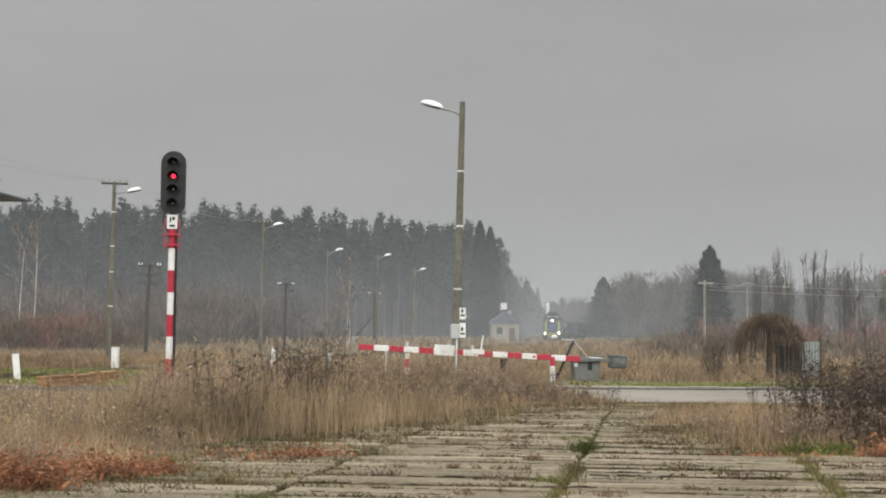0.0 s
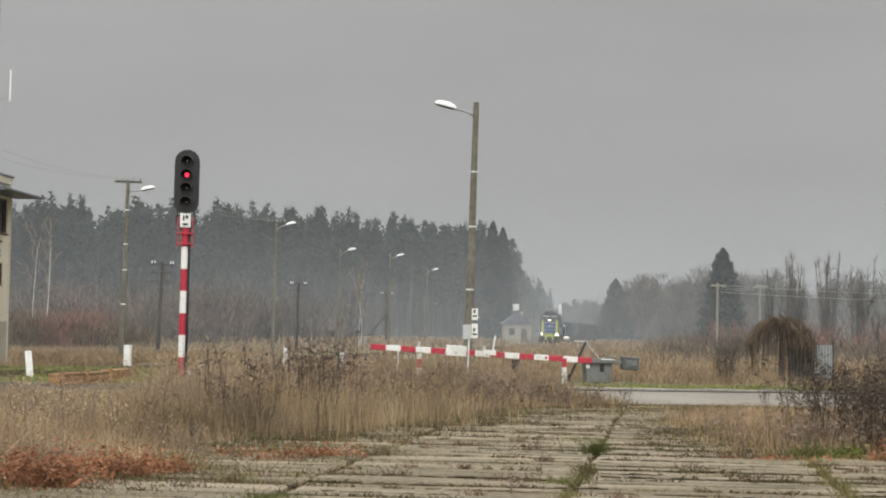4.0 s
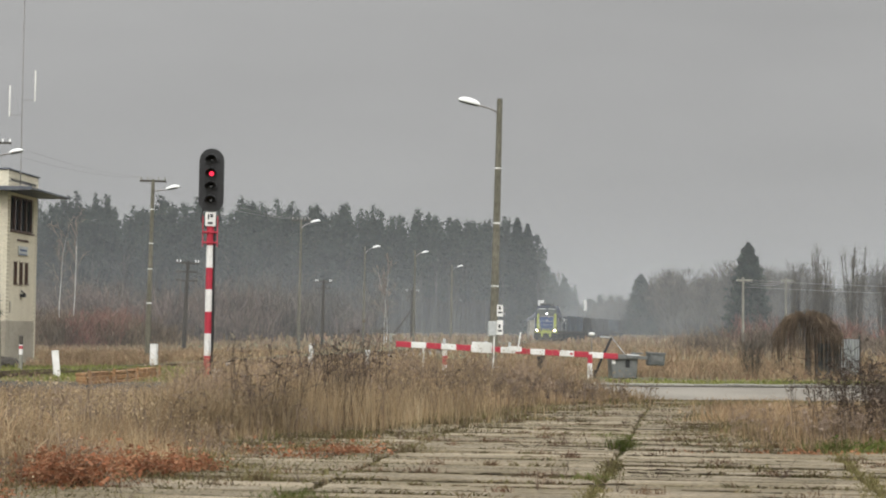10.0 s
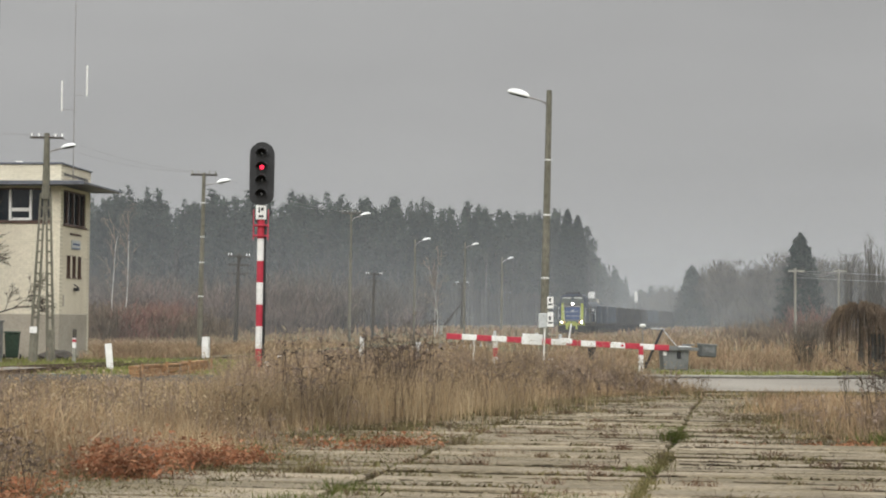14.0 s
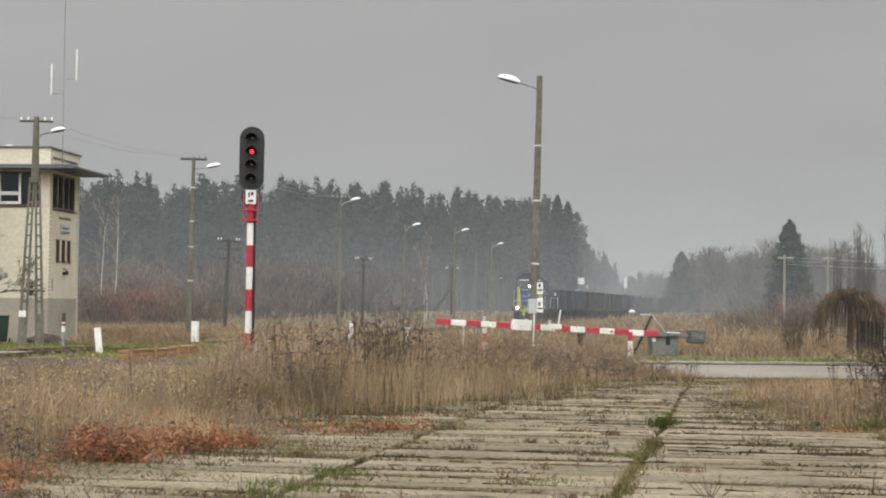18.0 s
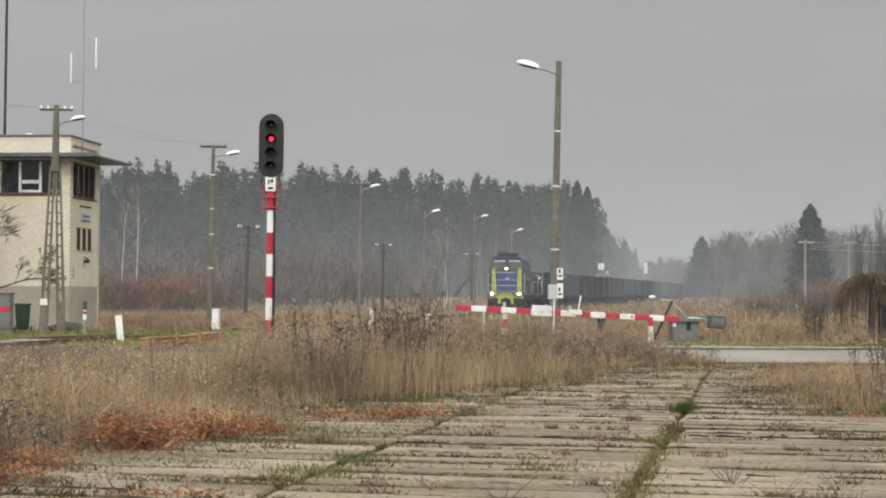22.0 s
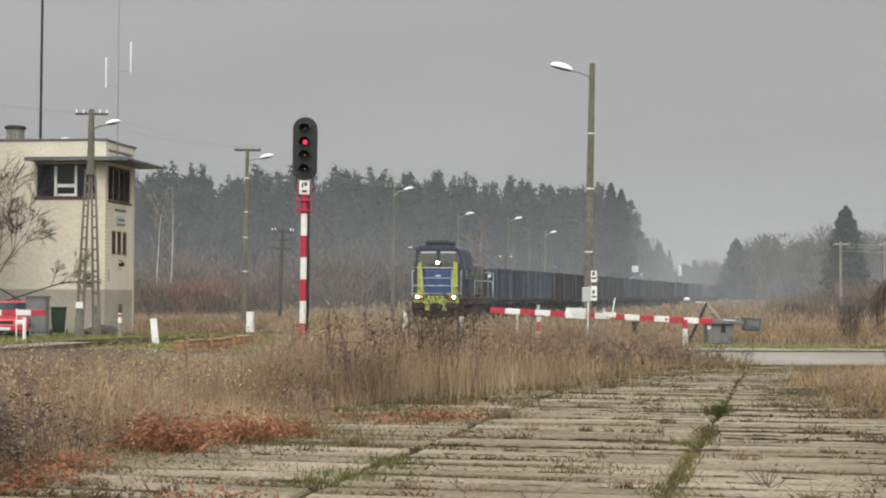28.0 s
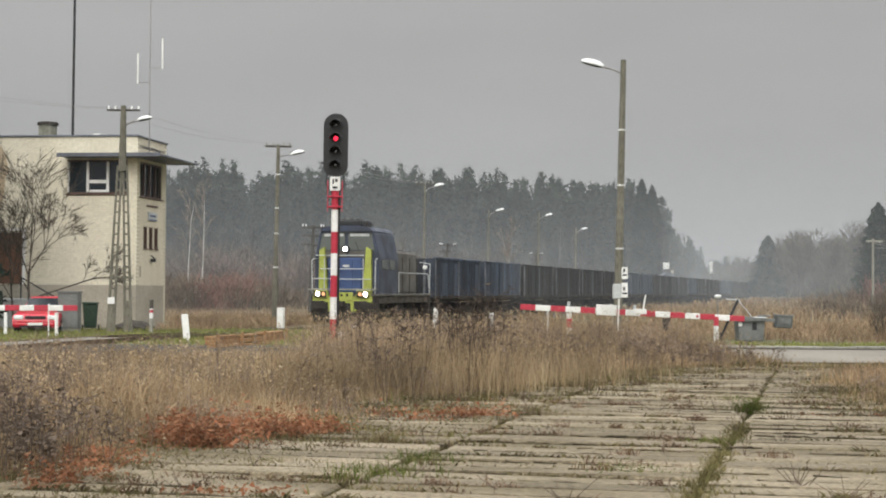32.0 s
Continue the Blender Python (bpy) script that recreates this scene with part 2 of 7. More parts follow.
M = {
    "soil": surface("soil", (0.13, 0.105, 0.06), (0.075, 0.095, 0.035), 0.95, coarse=0.25, fine=6, amount=0.9, bump=0.6),
    "slab": surface("slab_concrete", (0.245, 0.203, 0.137), (0.115, 0.094, 0.056), 0.85, coarse=0.9, fine=26, amount=0.85, grain=0.35, bump=0.6, stretch=(0.6, 1.3, 1), vary=0.17),
    "darkasphalt": surface("damp_asphalt_and_kerb_shade", (0.055, 0.05, 0.042), (0.03, 0.028, 0.024), 0.9, coarse=0.4, fine=30, amount=0.8),
    "asphalt": surface("asphalt", (0.225, 0.205, 0.17), (0.15, 0.135, 0.11), 0.93, coarse=0.35, fine=40, amount=0.8, grain=0.2, bump=0.2),
    "kerb": surface("kerb_concrete", (0.25, 0.24, 0.205), (0.14, 0.13, 0.105), 0.85, vary=0.15),
    "concrete": surface("weathered_concrete", (0.30, 0.29, 0.25), (0.15, 0.155, 0.12), 0.85, coarse=0.9, amount=0.8, stretch=(1, 1, 0.35)),
    "poleconcrete": surface("mossy_pole_concrete", (0.165, 0.155, 0.122), (0.095, 0.093, 0.07), 0.9, coarse=0.9, amount=0.8, stretch=(1, 1, 0.35)),
    "plaster": surface("cream_plaster", (0.75, 0.705, 0.57), (0.58, 0.535, 0.42), 0.85, coarse=0.45, fine=12, amount=0.7, grain=0.08, bump=0.15, stretch=(1, 1, 0.5)),
    "brickwash": surface("cream_painted_brick", (0.86, 0.81, 0.67), (0.70, 0.645, 0.52), 0.85, coarse=0.8, amount=0.6, grain=0.12, vary=0.06),
    "plinth": surface("grey_render", (0.40, 0.365, 0.30), (0.27, 0.245, 0.195), 0.9, coarse=0.5, amount=0.7, grain=0.1),
    "roofmetal": surface("grey_roof_sheet", (0.13, 0.14, 0.165), (0.075, 0.08, 0.09), 0.5, 0.3, coarse=0.8),
    "frame": surface("brown_window_frame", (0.10, 0.06, 0.045), rough=0.6),
    "white": surface("white_paint", (0.78, 0.78, 0.76), (0.5, 0.5, 0.46), 0.6, coarse=2.5, amount=0.45, grain=0.06, bump=0.05),
    "red": surface("red_paint", (0.43, 0.033, 0.058), (0.34, 0.03, 0.045), 0.55, coarse=3, amount=0.5, grain=0.08, bump=0.05),
    "black": surface("black_enamel", (0.018, 0.019, 0.021), (0.03, 0.03, 0.03), 0.55, grain=0.15, bump=0.05),
    "grey": surface("grey_paint", (0.165, 0.172, 0.165), (0.10, 0.104, 0.10), 0.6, 0.1, coarse=2.5, amount=0.6, grain=0.12, bump=0.1),
    "darkgrey": surface("dark_grey_paint", (0.12, 0.13, 0.13), (0.07, 0.075, 0.07), 0.65, 0.1, coarse=2.5, amount=0.6, grain=0.12, bump=0.1),
    "lightgrey": surface("light_grey_paint", (0.48, 0.50, 0.50), (0.34, 0.35, 0.34), 0.6, coarse=2, amount=0.5, grain=0.08, bump=0.05),
    "signyellow": surface("sign_yellow", (0.75, 0.42, 0.06), (0.6, 0.32, 0.05), 0.5, grain=0.05, bump=0),
    "steel": surface("dull_steel", (0.30, 0.30, 0.30), (0.16, 0.12, 0.09), 0.5, 0.7, coarse=4),
    "rail": surface("rail_steel", (0.16, 0.11, 0.085), (0.08, 0.055, 0.04), 0.55, 0.5, coarse=3),
    "wood": surface("grey_pole_wood", (0.07, 0.062, 0.052), (0.035, 0.032, 0.028), 0.9, coarse=2, amount=0.8, stretch=(4, 4, 0.3)),
    "timber": surface("rusty_brown_timber", (0.33, 0.19, 0.09), (0.17, 0.09, 0.045), 0.85, coarse=1.6, amount=0.8, stretch=(0.5, 3, 3), vary=0.2),
    "ballast": surface("ballast_stone", (0.22, 0.21, 0.19), (0.12, 0.10, 0.08), 0.95, coarse=1.0, fine=9, amount=0.7, grain=0.5, bump=0.8),
    "lampglass": surface("milky_lamp_cover", (0.80, 0.81, 0.80), (0.6, 0.61, 0.6), 0.35, grain=0.04, bump=0.0),
    "ceramic": surface("white_ceramic", (0.86, 0.86, 0.86), rough=0.2, grain=0.03, amount=0.2, bump=0),
    "glass": pane_of("dark_window_glass"),
    "cabglass": pane_of("cab_glass", (0.11, 0.12, 0.112)),
    "locoblue": surface("loco_blue", (0.05, 0.085, 0.20), (0.04, 0.06, 0.12), 0.5, coarse=1.5, amount=0.6, grain=0.1, bump=0.03),
    "locodark": surface("loco_dark_blue", (0.04, 0.052, 0.085), (0.042, 0.042, 0.046), 0.55, coarse=1.2, amount=0.7, grain=0.1, bump=0.04),
    "locogrey": surface("loco_grey_brown", (0.115, 0.108, 0.095), (0.06, 0.056, 0.05), 0.65, coarse=1.2, amount=0.7, grain=0.12, bump=0.05),
    "lime": surface("loco_lime", (0.37, 0.42, 0.08), (0.24, 0.25, 0.07), 0.5, coarse=2.0, amount=0.6, grain=0.1, bump=0.03),
    "under": surface("grimy_underframe", (0.05, 0.045, 0.04), (0.028, 0.025, 0.022), 0.8, coarse=2, amount=0.7),
    "wagon": surface("coal_wagon_blue", (0.062, 0.082, 0.118), (0.04, 0.04, 0.042), 0.8, coarse=0.7, amount=0.9, grain=0.25, bump=0.1, stretch=(1, 2.2, 0.25), vary=0.35),
    "wagondark": surface("coal_wagon_black", (0.027, 0.028, 0.032), (0.038, 0.034, 0.03), 0.85, coarse=0.7, amount=0.8, grain=0.3, bump=0.1, stretch=(1, 2.2, 0.25), vary=0.4),
    "dustgrey": surface("dusty_running_gear", (0.095, 0.085, 0.072), (0.045, 0.04, 0.035), 0.9, coarse=2, amount=0.8, grain=0.2),
    "wagonpost": surface("worn_wagon_post", (0.15, 0.155, 0.165), (0.05, 0.05, 0.052), 0.75, coarse=1.5, amount=0.8, vary=0.5, stretch=(1, 1, 0.4)),
    "carred": surface("car_red", (0.55, 0.02, 0.04), (0.42, 0.018, 0.035), 0.35, grain=0.03, amount=0.3, bump=0, coat=0.5),
    "tyre": surface("tyre_rubber", (0.02, 0.02, 0.02), rough=0.9),
    "bin": surface("dark_green_plastic", (0.025, 0.05, 0.03), rough=0.6, bump=0.05),
    "rustgate": surface("brown_gate_steel", (0.16, 0.085, 0.05), (0.09, 0.05, 0.035), 0.8, coarse=1.4, stretch=(3, 3, 0.4)),
    "bark": surface("bark", (0.085, 0.075, 0.062), (0.045, 0.042, 0.036), 0.95, coarse=2, amount=0.7),
    "birch": surface("birch_bark", (0.62, 0.60, 0.56), (0.26, 0.25, 0.23), 0.8, coarse=1.2, amount=0.6, stretch=(1, 1, 0.6)),
    "twig": stalks("bare_twigs", ((0.10, 0.085, 0.065), (0.075, 0.065, 0.05), (0.12, 0.10, 0.08)), 0),
    "redtwig": stalks("reddish_twigs", ((0.25, 0.10, 0.085), (0.19, 0.10, 0.08), (0.21, 0.13, 0.10), (0.16, 0.11, 0.085)), 0),
    "mauvetwig": stalks("mauve_brown_twigs", ((0.155, 0.125, 0.11), (0.125, 0.10, 0.09), (0.19, 0.145, 0.125), (0.15, 0.125, 0.105)), 0),
    "barecrust": surface("bare_tan_render", (0.42, 0.33, 0.22), (0.52, 0.43, 0.31), 0.9, coarse=1.1, amount=0.7, grain=0.12, bump=0.2),
    "browntwig": stalks("brown_twigs", ((0.17, 0.128, 0.09), (0.12, 0.095, 0.07), (0.20, 0.15, 0.105)), 0),
    "pine": stalks("pine_needles", ((0.052, 0.067, 0.052), (0.06, 0.074, 0.056), (0.045, 0.058, 0.047)), 0.15),
    "spruce": stalks("spruce_needles", ((0.022, 0.036, 0.026), (0.033, 0.048, 0.034), (0.018, 0.028, 0.02)), 0.05),
    "drygrass": stalks("dry_grass", ((0.47, 0.35, 0.21), (0.40, 0.275, 0.16), (0.34, 0.225, 0.135), (0.51, 0.40, 0.255), (0.30, 0.205, 0.135)), 0.3),
    "palegrass": stalks("pale_dry_grass", ((0.48, 0.375, 0.235), (0.41, 0.31, 0.185), (0.35, 0.25, 0.15), (0.53, 0.43, 0.28)), 0.3),
    "deadweed": stalks("dead_weed_stems", ((0.15, 0.113, 0.087), (0.19, 0.145, 0.11), (0.11, 0.083, 0.066), (0.24, 0.185, 0.14)), 0.05),
    "fieldgrass": stalks("field_grass", ((0.38, 0.285, 0.175), (0.31, 0.21, 0.135), (0.28, 0.18, 0.12), (0.42, 0.33, 0.21), (0.22, 0.175, 0.10), (0.35, 0.225, 0.15)), 0.25),
    "willowtwig": stalks("willow_twigs", ((0.15, 0.105, 0.07), (0.11, 0.08, 0.055), (0.19, 0.14, 0.09), (0.085, 0.062, 0.045)), 0),
    "greyweed": stalks("grey_dry_weeds", ((0.30, 0.235, 0.175), (0.24, 0.18, 0.14), (0.36, 0.28, 0.21), (0.19, 0.145, 0.115)), 0.15),
    "paletrunk": surface("pale_grey_bark", (0.09, 0.084, 0.075), (0.055, 0.052, 0.046), 0.9, coarse=0.5, island=0.5),
    "greengrass": stalks("green_grass", ((0.12, 0.15, 0.035), (0.09, 0.125, 0.03), (0.165, 0.175, 0.055), (0.20, 0.18, 0.08)), 0.3),
    "moss": stalks("moss_and_short_grass", ((0.165, 0.145, 0.065), (0.125, 0.115, 0.05), (0.20, 0.16, 0.085), (0.14, 0.10, 0.06), (0.10, 0.075, 0.045)), 0.2),
    "vergegrass": stalks("verge_turf", ((0.23, 0.26, 0.075), (0.19, 0.225, 0.06), (0.28, 0.28, 0.10), (0.30, 0.27, 0.13)), 0.3),
    "olive": stalks("olive_growth", ((0.18, 0.155, 0.065), (0.145, 0.125, 0.055), (0.22, 0.18, 0.085), (0.16, 0.16, 0.06)), 0.2),
    "darkweed": stalks("dark_tansy", ((0.085, 0.064, 0.052), (0.11, 0.083, 0.066), (0.065, 0.05, 0.042), (0.14, 0.11, 0.075)), 0.05),
    "jointdark": stalks("dark_joint_growth", ((0.09, 0.07, 0.042), (0.12, 0.095, 0.055), (0.07, 0.056, 0.038), (0.15, 0.125, 0.062)), 0.1),
    "witherred": stalks("red_brown_withered", ((0.17, 0.095, 0.06), (0.13, 0.08, 0.055), (0.20, 0.13, 0.075), (0.10, 0.07, 0.048)), 0.1),
    "fernred": stalks("russet_fern_leaves", ((0.40, 0.17, 0.088), (0.32, 0.13, 0.068), (0.43, 0.22, 0.12), (0.26, 0.13, 0.078), (0.35, 0.20, 0.11)), 0.25),
    "sig_red": glow("red_signal_lens", (1.0, 0.03, 0.075), 1.5),
    "headlight": glow("warm_headlight", (1.0, 0.86, 0.66), 45.0),
    "toplight": glow("white_headlight", (1.0, 0.95, 0.9), 35.0),
    "dimlight": glow("unlit_lens_glow", (0.9, 0.45, 0.2), 0.25),
}

for n in [n for n in M["slab"].node_tree.nodes if n.bl_idname == "ShaderNodeMapping"]:
    g = M["slab"].node_tree.nodes.new("ShaderNodeNewGeometry")
    M["slab"].node_tree.links.new(g.outputs["Position"], n.inputs["Vector"])
for key in ("wagon", "wagondark", "wagonpost", "dustgrey", "under"):
    M[key].node_tree.nodes["Principled BSDF"].inputs["Specular IOR Level"].default_value = 0.06
coursed(M["plaster"], (radians(90), 0, 0))
coursed(M["brickwash"], (radians(90), 0, radians(90)))


# ---- building helpers ----
def finish(bm, name, material):
    me = bpy.data.meshes.new(name)
    bm.to_mesh(me)
    bm.free()
    me.materials.append(material)
    return me


def part(name, bm, material, parent, label=""):
    """One mesh object under a thing or a part, in the thing's own space."""
    ob = new(name, finish(bm, name, material) if isinstance(bm, bmesh.types.BMesh) else bm)
    ob.parent = parent
    return tagged(ob, label)


def thing(name, place, label, category, group="", kind=""):
    ob = new(name)
    ob.empty_display_size = 0.2
    ob.matrix_basis = place
    return tagged(ob, label, category, group, kind)


def box(x0, x1, y0, y1, z0, z1, bevel=0.0, bm=None, m=None):
    bm = bm or bmesh.new()
    c = bmesh.ops.create_cube(bm, size=1.0)["verts"]
    for v in c:
        v.co = Vector(((x0 + x1) / 2 + v.co.x * (x1 - x0), (y0 + y1) / 2 + v.co.y * (y1 - y0), (z0 + z1) / 2 + v.co.z * (z1 - z0)))
    if m is not None:
        bmesh.ops.transform(bm, matrix=m, verts=c)
    if bevel:
        es = list({e for v in c for e in v.link_edges})
        bmesh.ops.bevel(bm, geom=es, offset=bevel, segments=1, affect="EDGES", profile=0.5)
    return bm


def rod(p, q, r0, r1=None, seg=8, bm=None, caps=True):
    bm = bm or bmesh.new()
    p, q = Vector(p), Vector(q)
    r1 = r0 if r1 is None else r1
    d = q - p
    turn = d.to_track_quat("Z", "Y").to_matrix()
    rings = []
    for c, r in ((p, r0), (q, r1)):
        rings.append([bm.verts.new(c + turn @ Vector((r * math.cos(2 * math.pi * i / seg), r * math.sin(2 * math.pi * i / seg), 0))) for i in range(seg)])
    for i in range(seg):
        bm.faces.new((rings[0][i], rings[0][(i + 1) % seg], rings[1][(i + 1) % seg], rings[1][i]))
    if caps:
        bm.faces.new(rings[0][::-1])
        bm.faces.new(rings[1])
    return bm


def loft(profile, y0, y1, bm=None, axis="y"):
    """A prism: a closed outline of (a, z) pairs carried from y0 to y1."""
    bm = bm or bmesh.new()
    put = (lambda a, z, s: (a, s, z)) if axis == "y" else (lambda a, z, s: (s, a, z))
    r0 = [bm.verts.new(put(a, z, y0)) for a, z in profile]
    r1 = [bm.verts.new(put(a, z, y1)) for a, z in profile]
    n = len(profile)
    for i in range(n):
        bm.faces.new((r0[i], r0[(i + 1) % n], r1[(i + 1) % n], r1[i]))
    bm.faces.new(r0[::-1])
    bm.faces.new(r1)
    bmesh.ops.recalc_face_normals(bm, faces=bm.faces)
    return bm


class Soup:
    """Many small loose triangles and quads gathered with numpy into one mesh."""

    def __init__(self):
        self.v, self.f, self.n = [], [], 0

    def add(self, verts, tris):
        self.v.append(np.asarray(verts, float))
        self.f.append(np.asarray(tris, int) + self.n)
        self.n += len(verts)

    def mesh(self, name, material):
        v, f = np.concatenate(self.v), np.concatenate(self.f)
        me = bpy.data.meshes.new(name)
        me.vertices.add(len(v))
        me.vertices.foreach_set("co", v.ravel())
        me.loops.add(f.size)
        me.loops.foreach_set("vertex_index", f.ravel())
        me.polygons.add(len(f))
        me.polygons.foreach_set("loop_start", np.arange(0, f.size, 3))
        me.polygons.foreach_set("loop_total", np.full(len(f), 3))
        me.update(calc_edges=True)
        me.materials.append(material)
        return me


NP = np.random.default_rng(11)


def blades(soup, base, height, width, lean, bend=0.5):
    """Tapered blades, each of two joined triangles pairs, rooted at base."""
    n = len(base)
    a = NP.uniform(0, 2 * np.pi, n)
    side = np.stack([np.cos(a), np.sin(a), np.zeros(n)], 1) * (width / 2)[:, None]
    b = NP.uniform(0, 2 * np.pi, n)
    away = np.stack([np.cos(b), np.sin(b), np.zeros(n)], 1) * (lean * height)[:, None]
    up = np.array([0, 0, 1.0]) * height[:, None]
    mid = base + up * 0.55 + away * bend * 0.5
    tip = base + up + away
    v = np.stack([base - side, base + side, mid - side * 0.8, mid + side * 0.8, tip], 1).reshape(-1, 3)
    k = np.arange(n)[:, None, None] * 5
    t = (np.array([[0, 1, 3], [0, 3, 2], [2, 3, 4]])[None] + k).reshape(-1, 3)
    soup.add(v, t)


def flakes(soup, centre, size, flat=0.0):
    """Small triangles turned at random."""
    n = len(centre)
    d = NP.normal(size=(n, 3, 3))
    d[:, :, 2] *= 1 - flat
    d /= np.linalg.norm(d, axis=2, keepdims=True)
    v = (centre[:, None] + d * np.asarray(size).reshape(-1, 1, 1)).reshape(-1, 3)
    soup.add(v, np.arange(n * 3).reshape(-1, 3))


def sticks(soup, p, q, r0, r1):
    """Three-sided tapered twigs from p to q."""
    p, q = np.asarray(p, float), np.asarray(q, float)
    n = len(p)
    d = q - p
    d /= np.maximum(np.linalg.norm(d, axis=1, keepdims=True), 1e-6)
    ref = np.where(np.abs(d[:, 2:3]) > 0.9, np.array([[1.0, 0, 0]]), np.array([[0, 0, 1.0]]))
    u = np.cross(d, ref)
    u /= np.linalg.norm(u, axis=1, keepdims=True)
    w = np.cross(d, u)
    r0, r1 = np.broadcast_to(r0, n)[:, None], np.broadcast_to(r1, n)[:, None]
    vs = []
    for c, r in ((p, r0), (q, r1)):
        for k in range(3):
            vs.append(c + r * (u * math.cos(2.094 * k) + w * math.sin(2.094 * k)))
    v = np.stack(vs, 1).reshape(-1, 3)
    k = np.arange(n)[:, None, None] * 6
    t = np.array([[0, 1, 4], [0, 4, 3], [1, 2, 5], [1, 5, 4], [2, 0, 3], [2, 3, 5]])[None] + k
    soup.add(v, t.reshape(-1, 3))


def strips(soup, p, q, r0, r1):
    """Flat tapered twigs for far shrubs."""
    p, q = np.asarray(p, float), np.asarray(q, float)
    n = len(p)
    a = NP.uniform(-0.7, 0.7, n)
    w = np.stack([np.cos(a), np.sin(a), np.zeros(n)], 1)
    r0, r1 = np.broadcast_to(r0, n)[:, None], np.broadcast_to(r1, n)[:, None]
    v = np.stack([p - w * r0, p + w * r0, q + w * r1, q - w * r1], 1).reshape(-1, 3)
    k = np.arange(n)[:, None, None] * 4
    soup.add(v, (np.array([[0, 1, 2], [0, 2, 3]])[None] + k).reshape(-1, 3))


def branching(rng, root, up, length, radius, depth, spread, kids, p, q, r0, r1, droop=0.0):
    """Collects the limbs of a bare tree or bush."""
    tip = root + up * length
    p.append(root), q.append(tip), r0.append(radius), r1.append(radius * 0.62)
    if depth == 0:
        return
    for _ in range(kids):
        t = rng.uniform(0.45, 1.0)
        d = up + Vector((rng.gauss(0, 1), rng.gauss(0, 1), rng.gauss(0, 0.6) - droop)) * spread
        branching(rng, root + up * length * t, d.normalized(), length * rng.uniform(0.55, 0.8), radius * 0.55, depth - 1, spread, kids, p, q, r0, r1, droop)


def path_at(d):
    """The track: place and heading (radians right of ahead) d metres beyond its nearest visible end of the train."""
    return TRACK_X(d), TRACK_Y(d), TRACK_H(d)


_s = np.arange(-90.0, 720.0, 1.0)
_h = np.where(_s < 236, np.arctan(0.2493 + 0.000066 * _s * 0.97), 0)
_h0 = math.atan(0.2493 + 0.000066 * 236 * 0.97)
_h = np.where(_s >= 236, np.maximum(_h0 - (_s - 236) / 900.0, 0.181), _h)
_x = np.concatenate([[0], np.cumsum(np.sin(_h))[:-1]])
_y = np.concatenate([[0], np.cumsum(np.cos(_h))[:-1]])
_k = int(np.searchsorted(_s, 0.0))
_x, _y = _x - _x[_k] - 4.48, _y - _y[_k] + 72.6


def TRACK_X(d):
    return float(np.interp(d, _s, _x))


def TRACK_Y(d):
    return float(np.interp(d, _s, _y))


def TRACK_H(d):
    return float(np.interp(d, _s, _h))


# ---- ground, road, track ----
def bumps(x, y, k=0.22):
    return np.array([noise.noise((a * k, b * k, 3.3)) for a, b in zip(np.ravel(x), np.ravel(y))]).reshape(np.shape(x))


def make_ground():
    xs = np.concatenate([[-4000, -1500, -700, -350, -180, -120], np.arange(-80, 121, 2.0), [160, 240, 400, 800, 1600, 4000]])
    ys = np.concatenate([[-4000, -800, -200, -60, -20, 0, 6], np.arange(10, 64, 1.5), np.arange(66, 150, 4.0), [160, 180, 210, 250, 300, 360, 450, 600, 900, 1500, 4000]])
    X, Y = np.meshgrid(xs, ys)
    near = np.clip((Y - 50) / 30, 0, 1) * np.clip((400 - Y) / 200, 0, 1)
    Z = bumps(X, Y) * 0.05 * (np.abs(X) < 120) * (Y > 8) * (Y < 160) - 0.035 - 0.05 * near - 0.16 * np.clip((Y - 66) / 12, 0, 1)
    n, k = X.shape
    idx = np.arange(n * k).reshape(n, k)
    quads = np.stack([idx[:-1, :-1], idx[:-1, 1:], idx[1:, 1:], idx[1:, :-1]], -1).reshape(-1, 4)
    me = bpy.data.meshes.new("ground")
    me.from_pydata(np.stack([X, Y, Z], -1).reshape(-1, 3).tolist(), [], quads.tolist())
    me.materials.append(M["soil"])
    for p in me.polygons:
        p.use_smooth = True
    tagged(new("ground", me), "brown and green rough ground of damp soil and turf", "ground", kind="structure")


make_ground()
HEADING = radians(13.2)
ALONG, ACROSS = Vector((math.sin(HEADING), math.cos(HEADING), 0)), Vector((math.cos(HEADING), -math.sin(HEADING), 0))


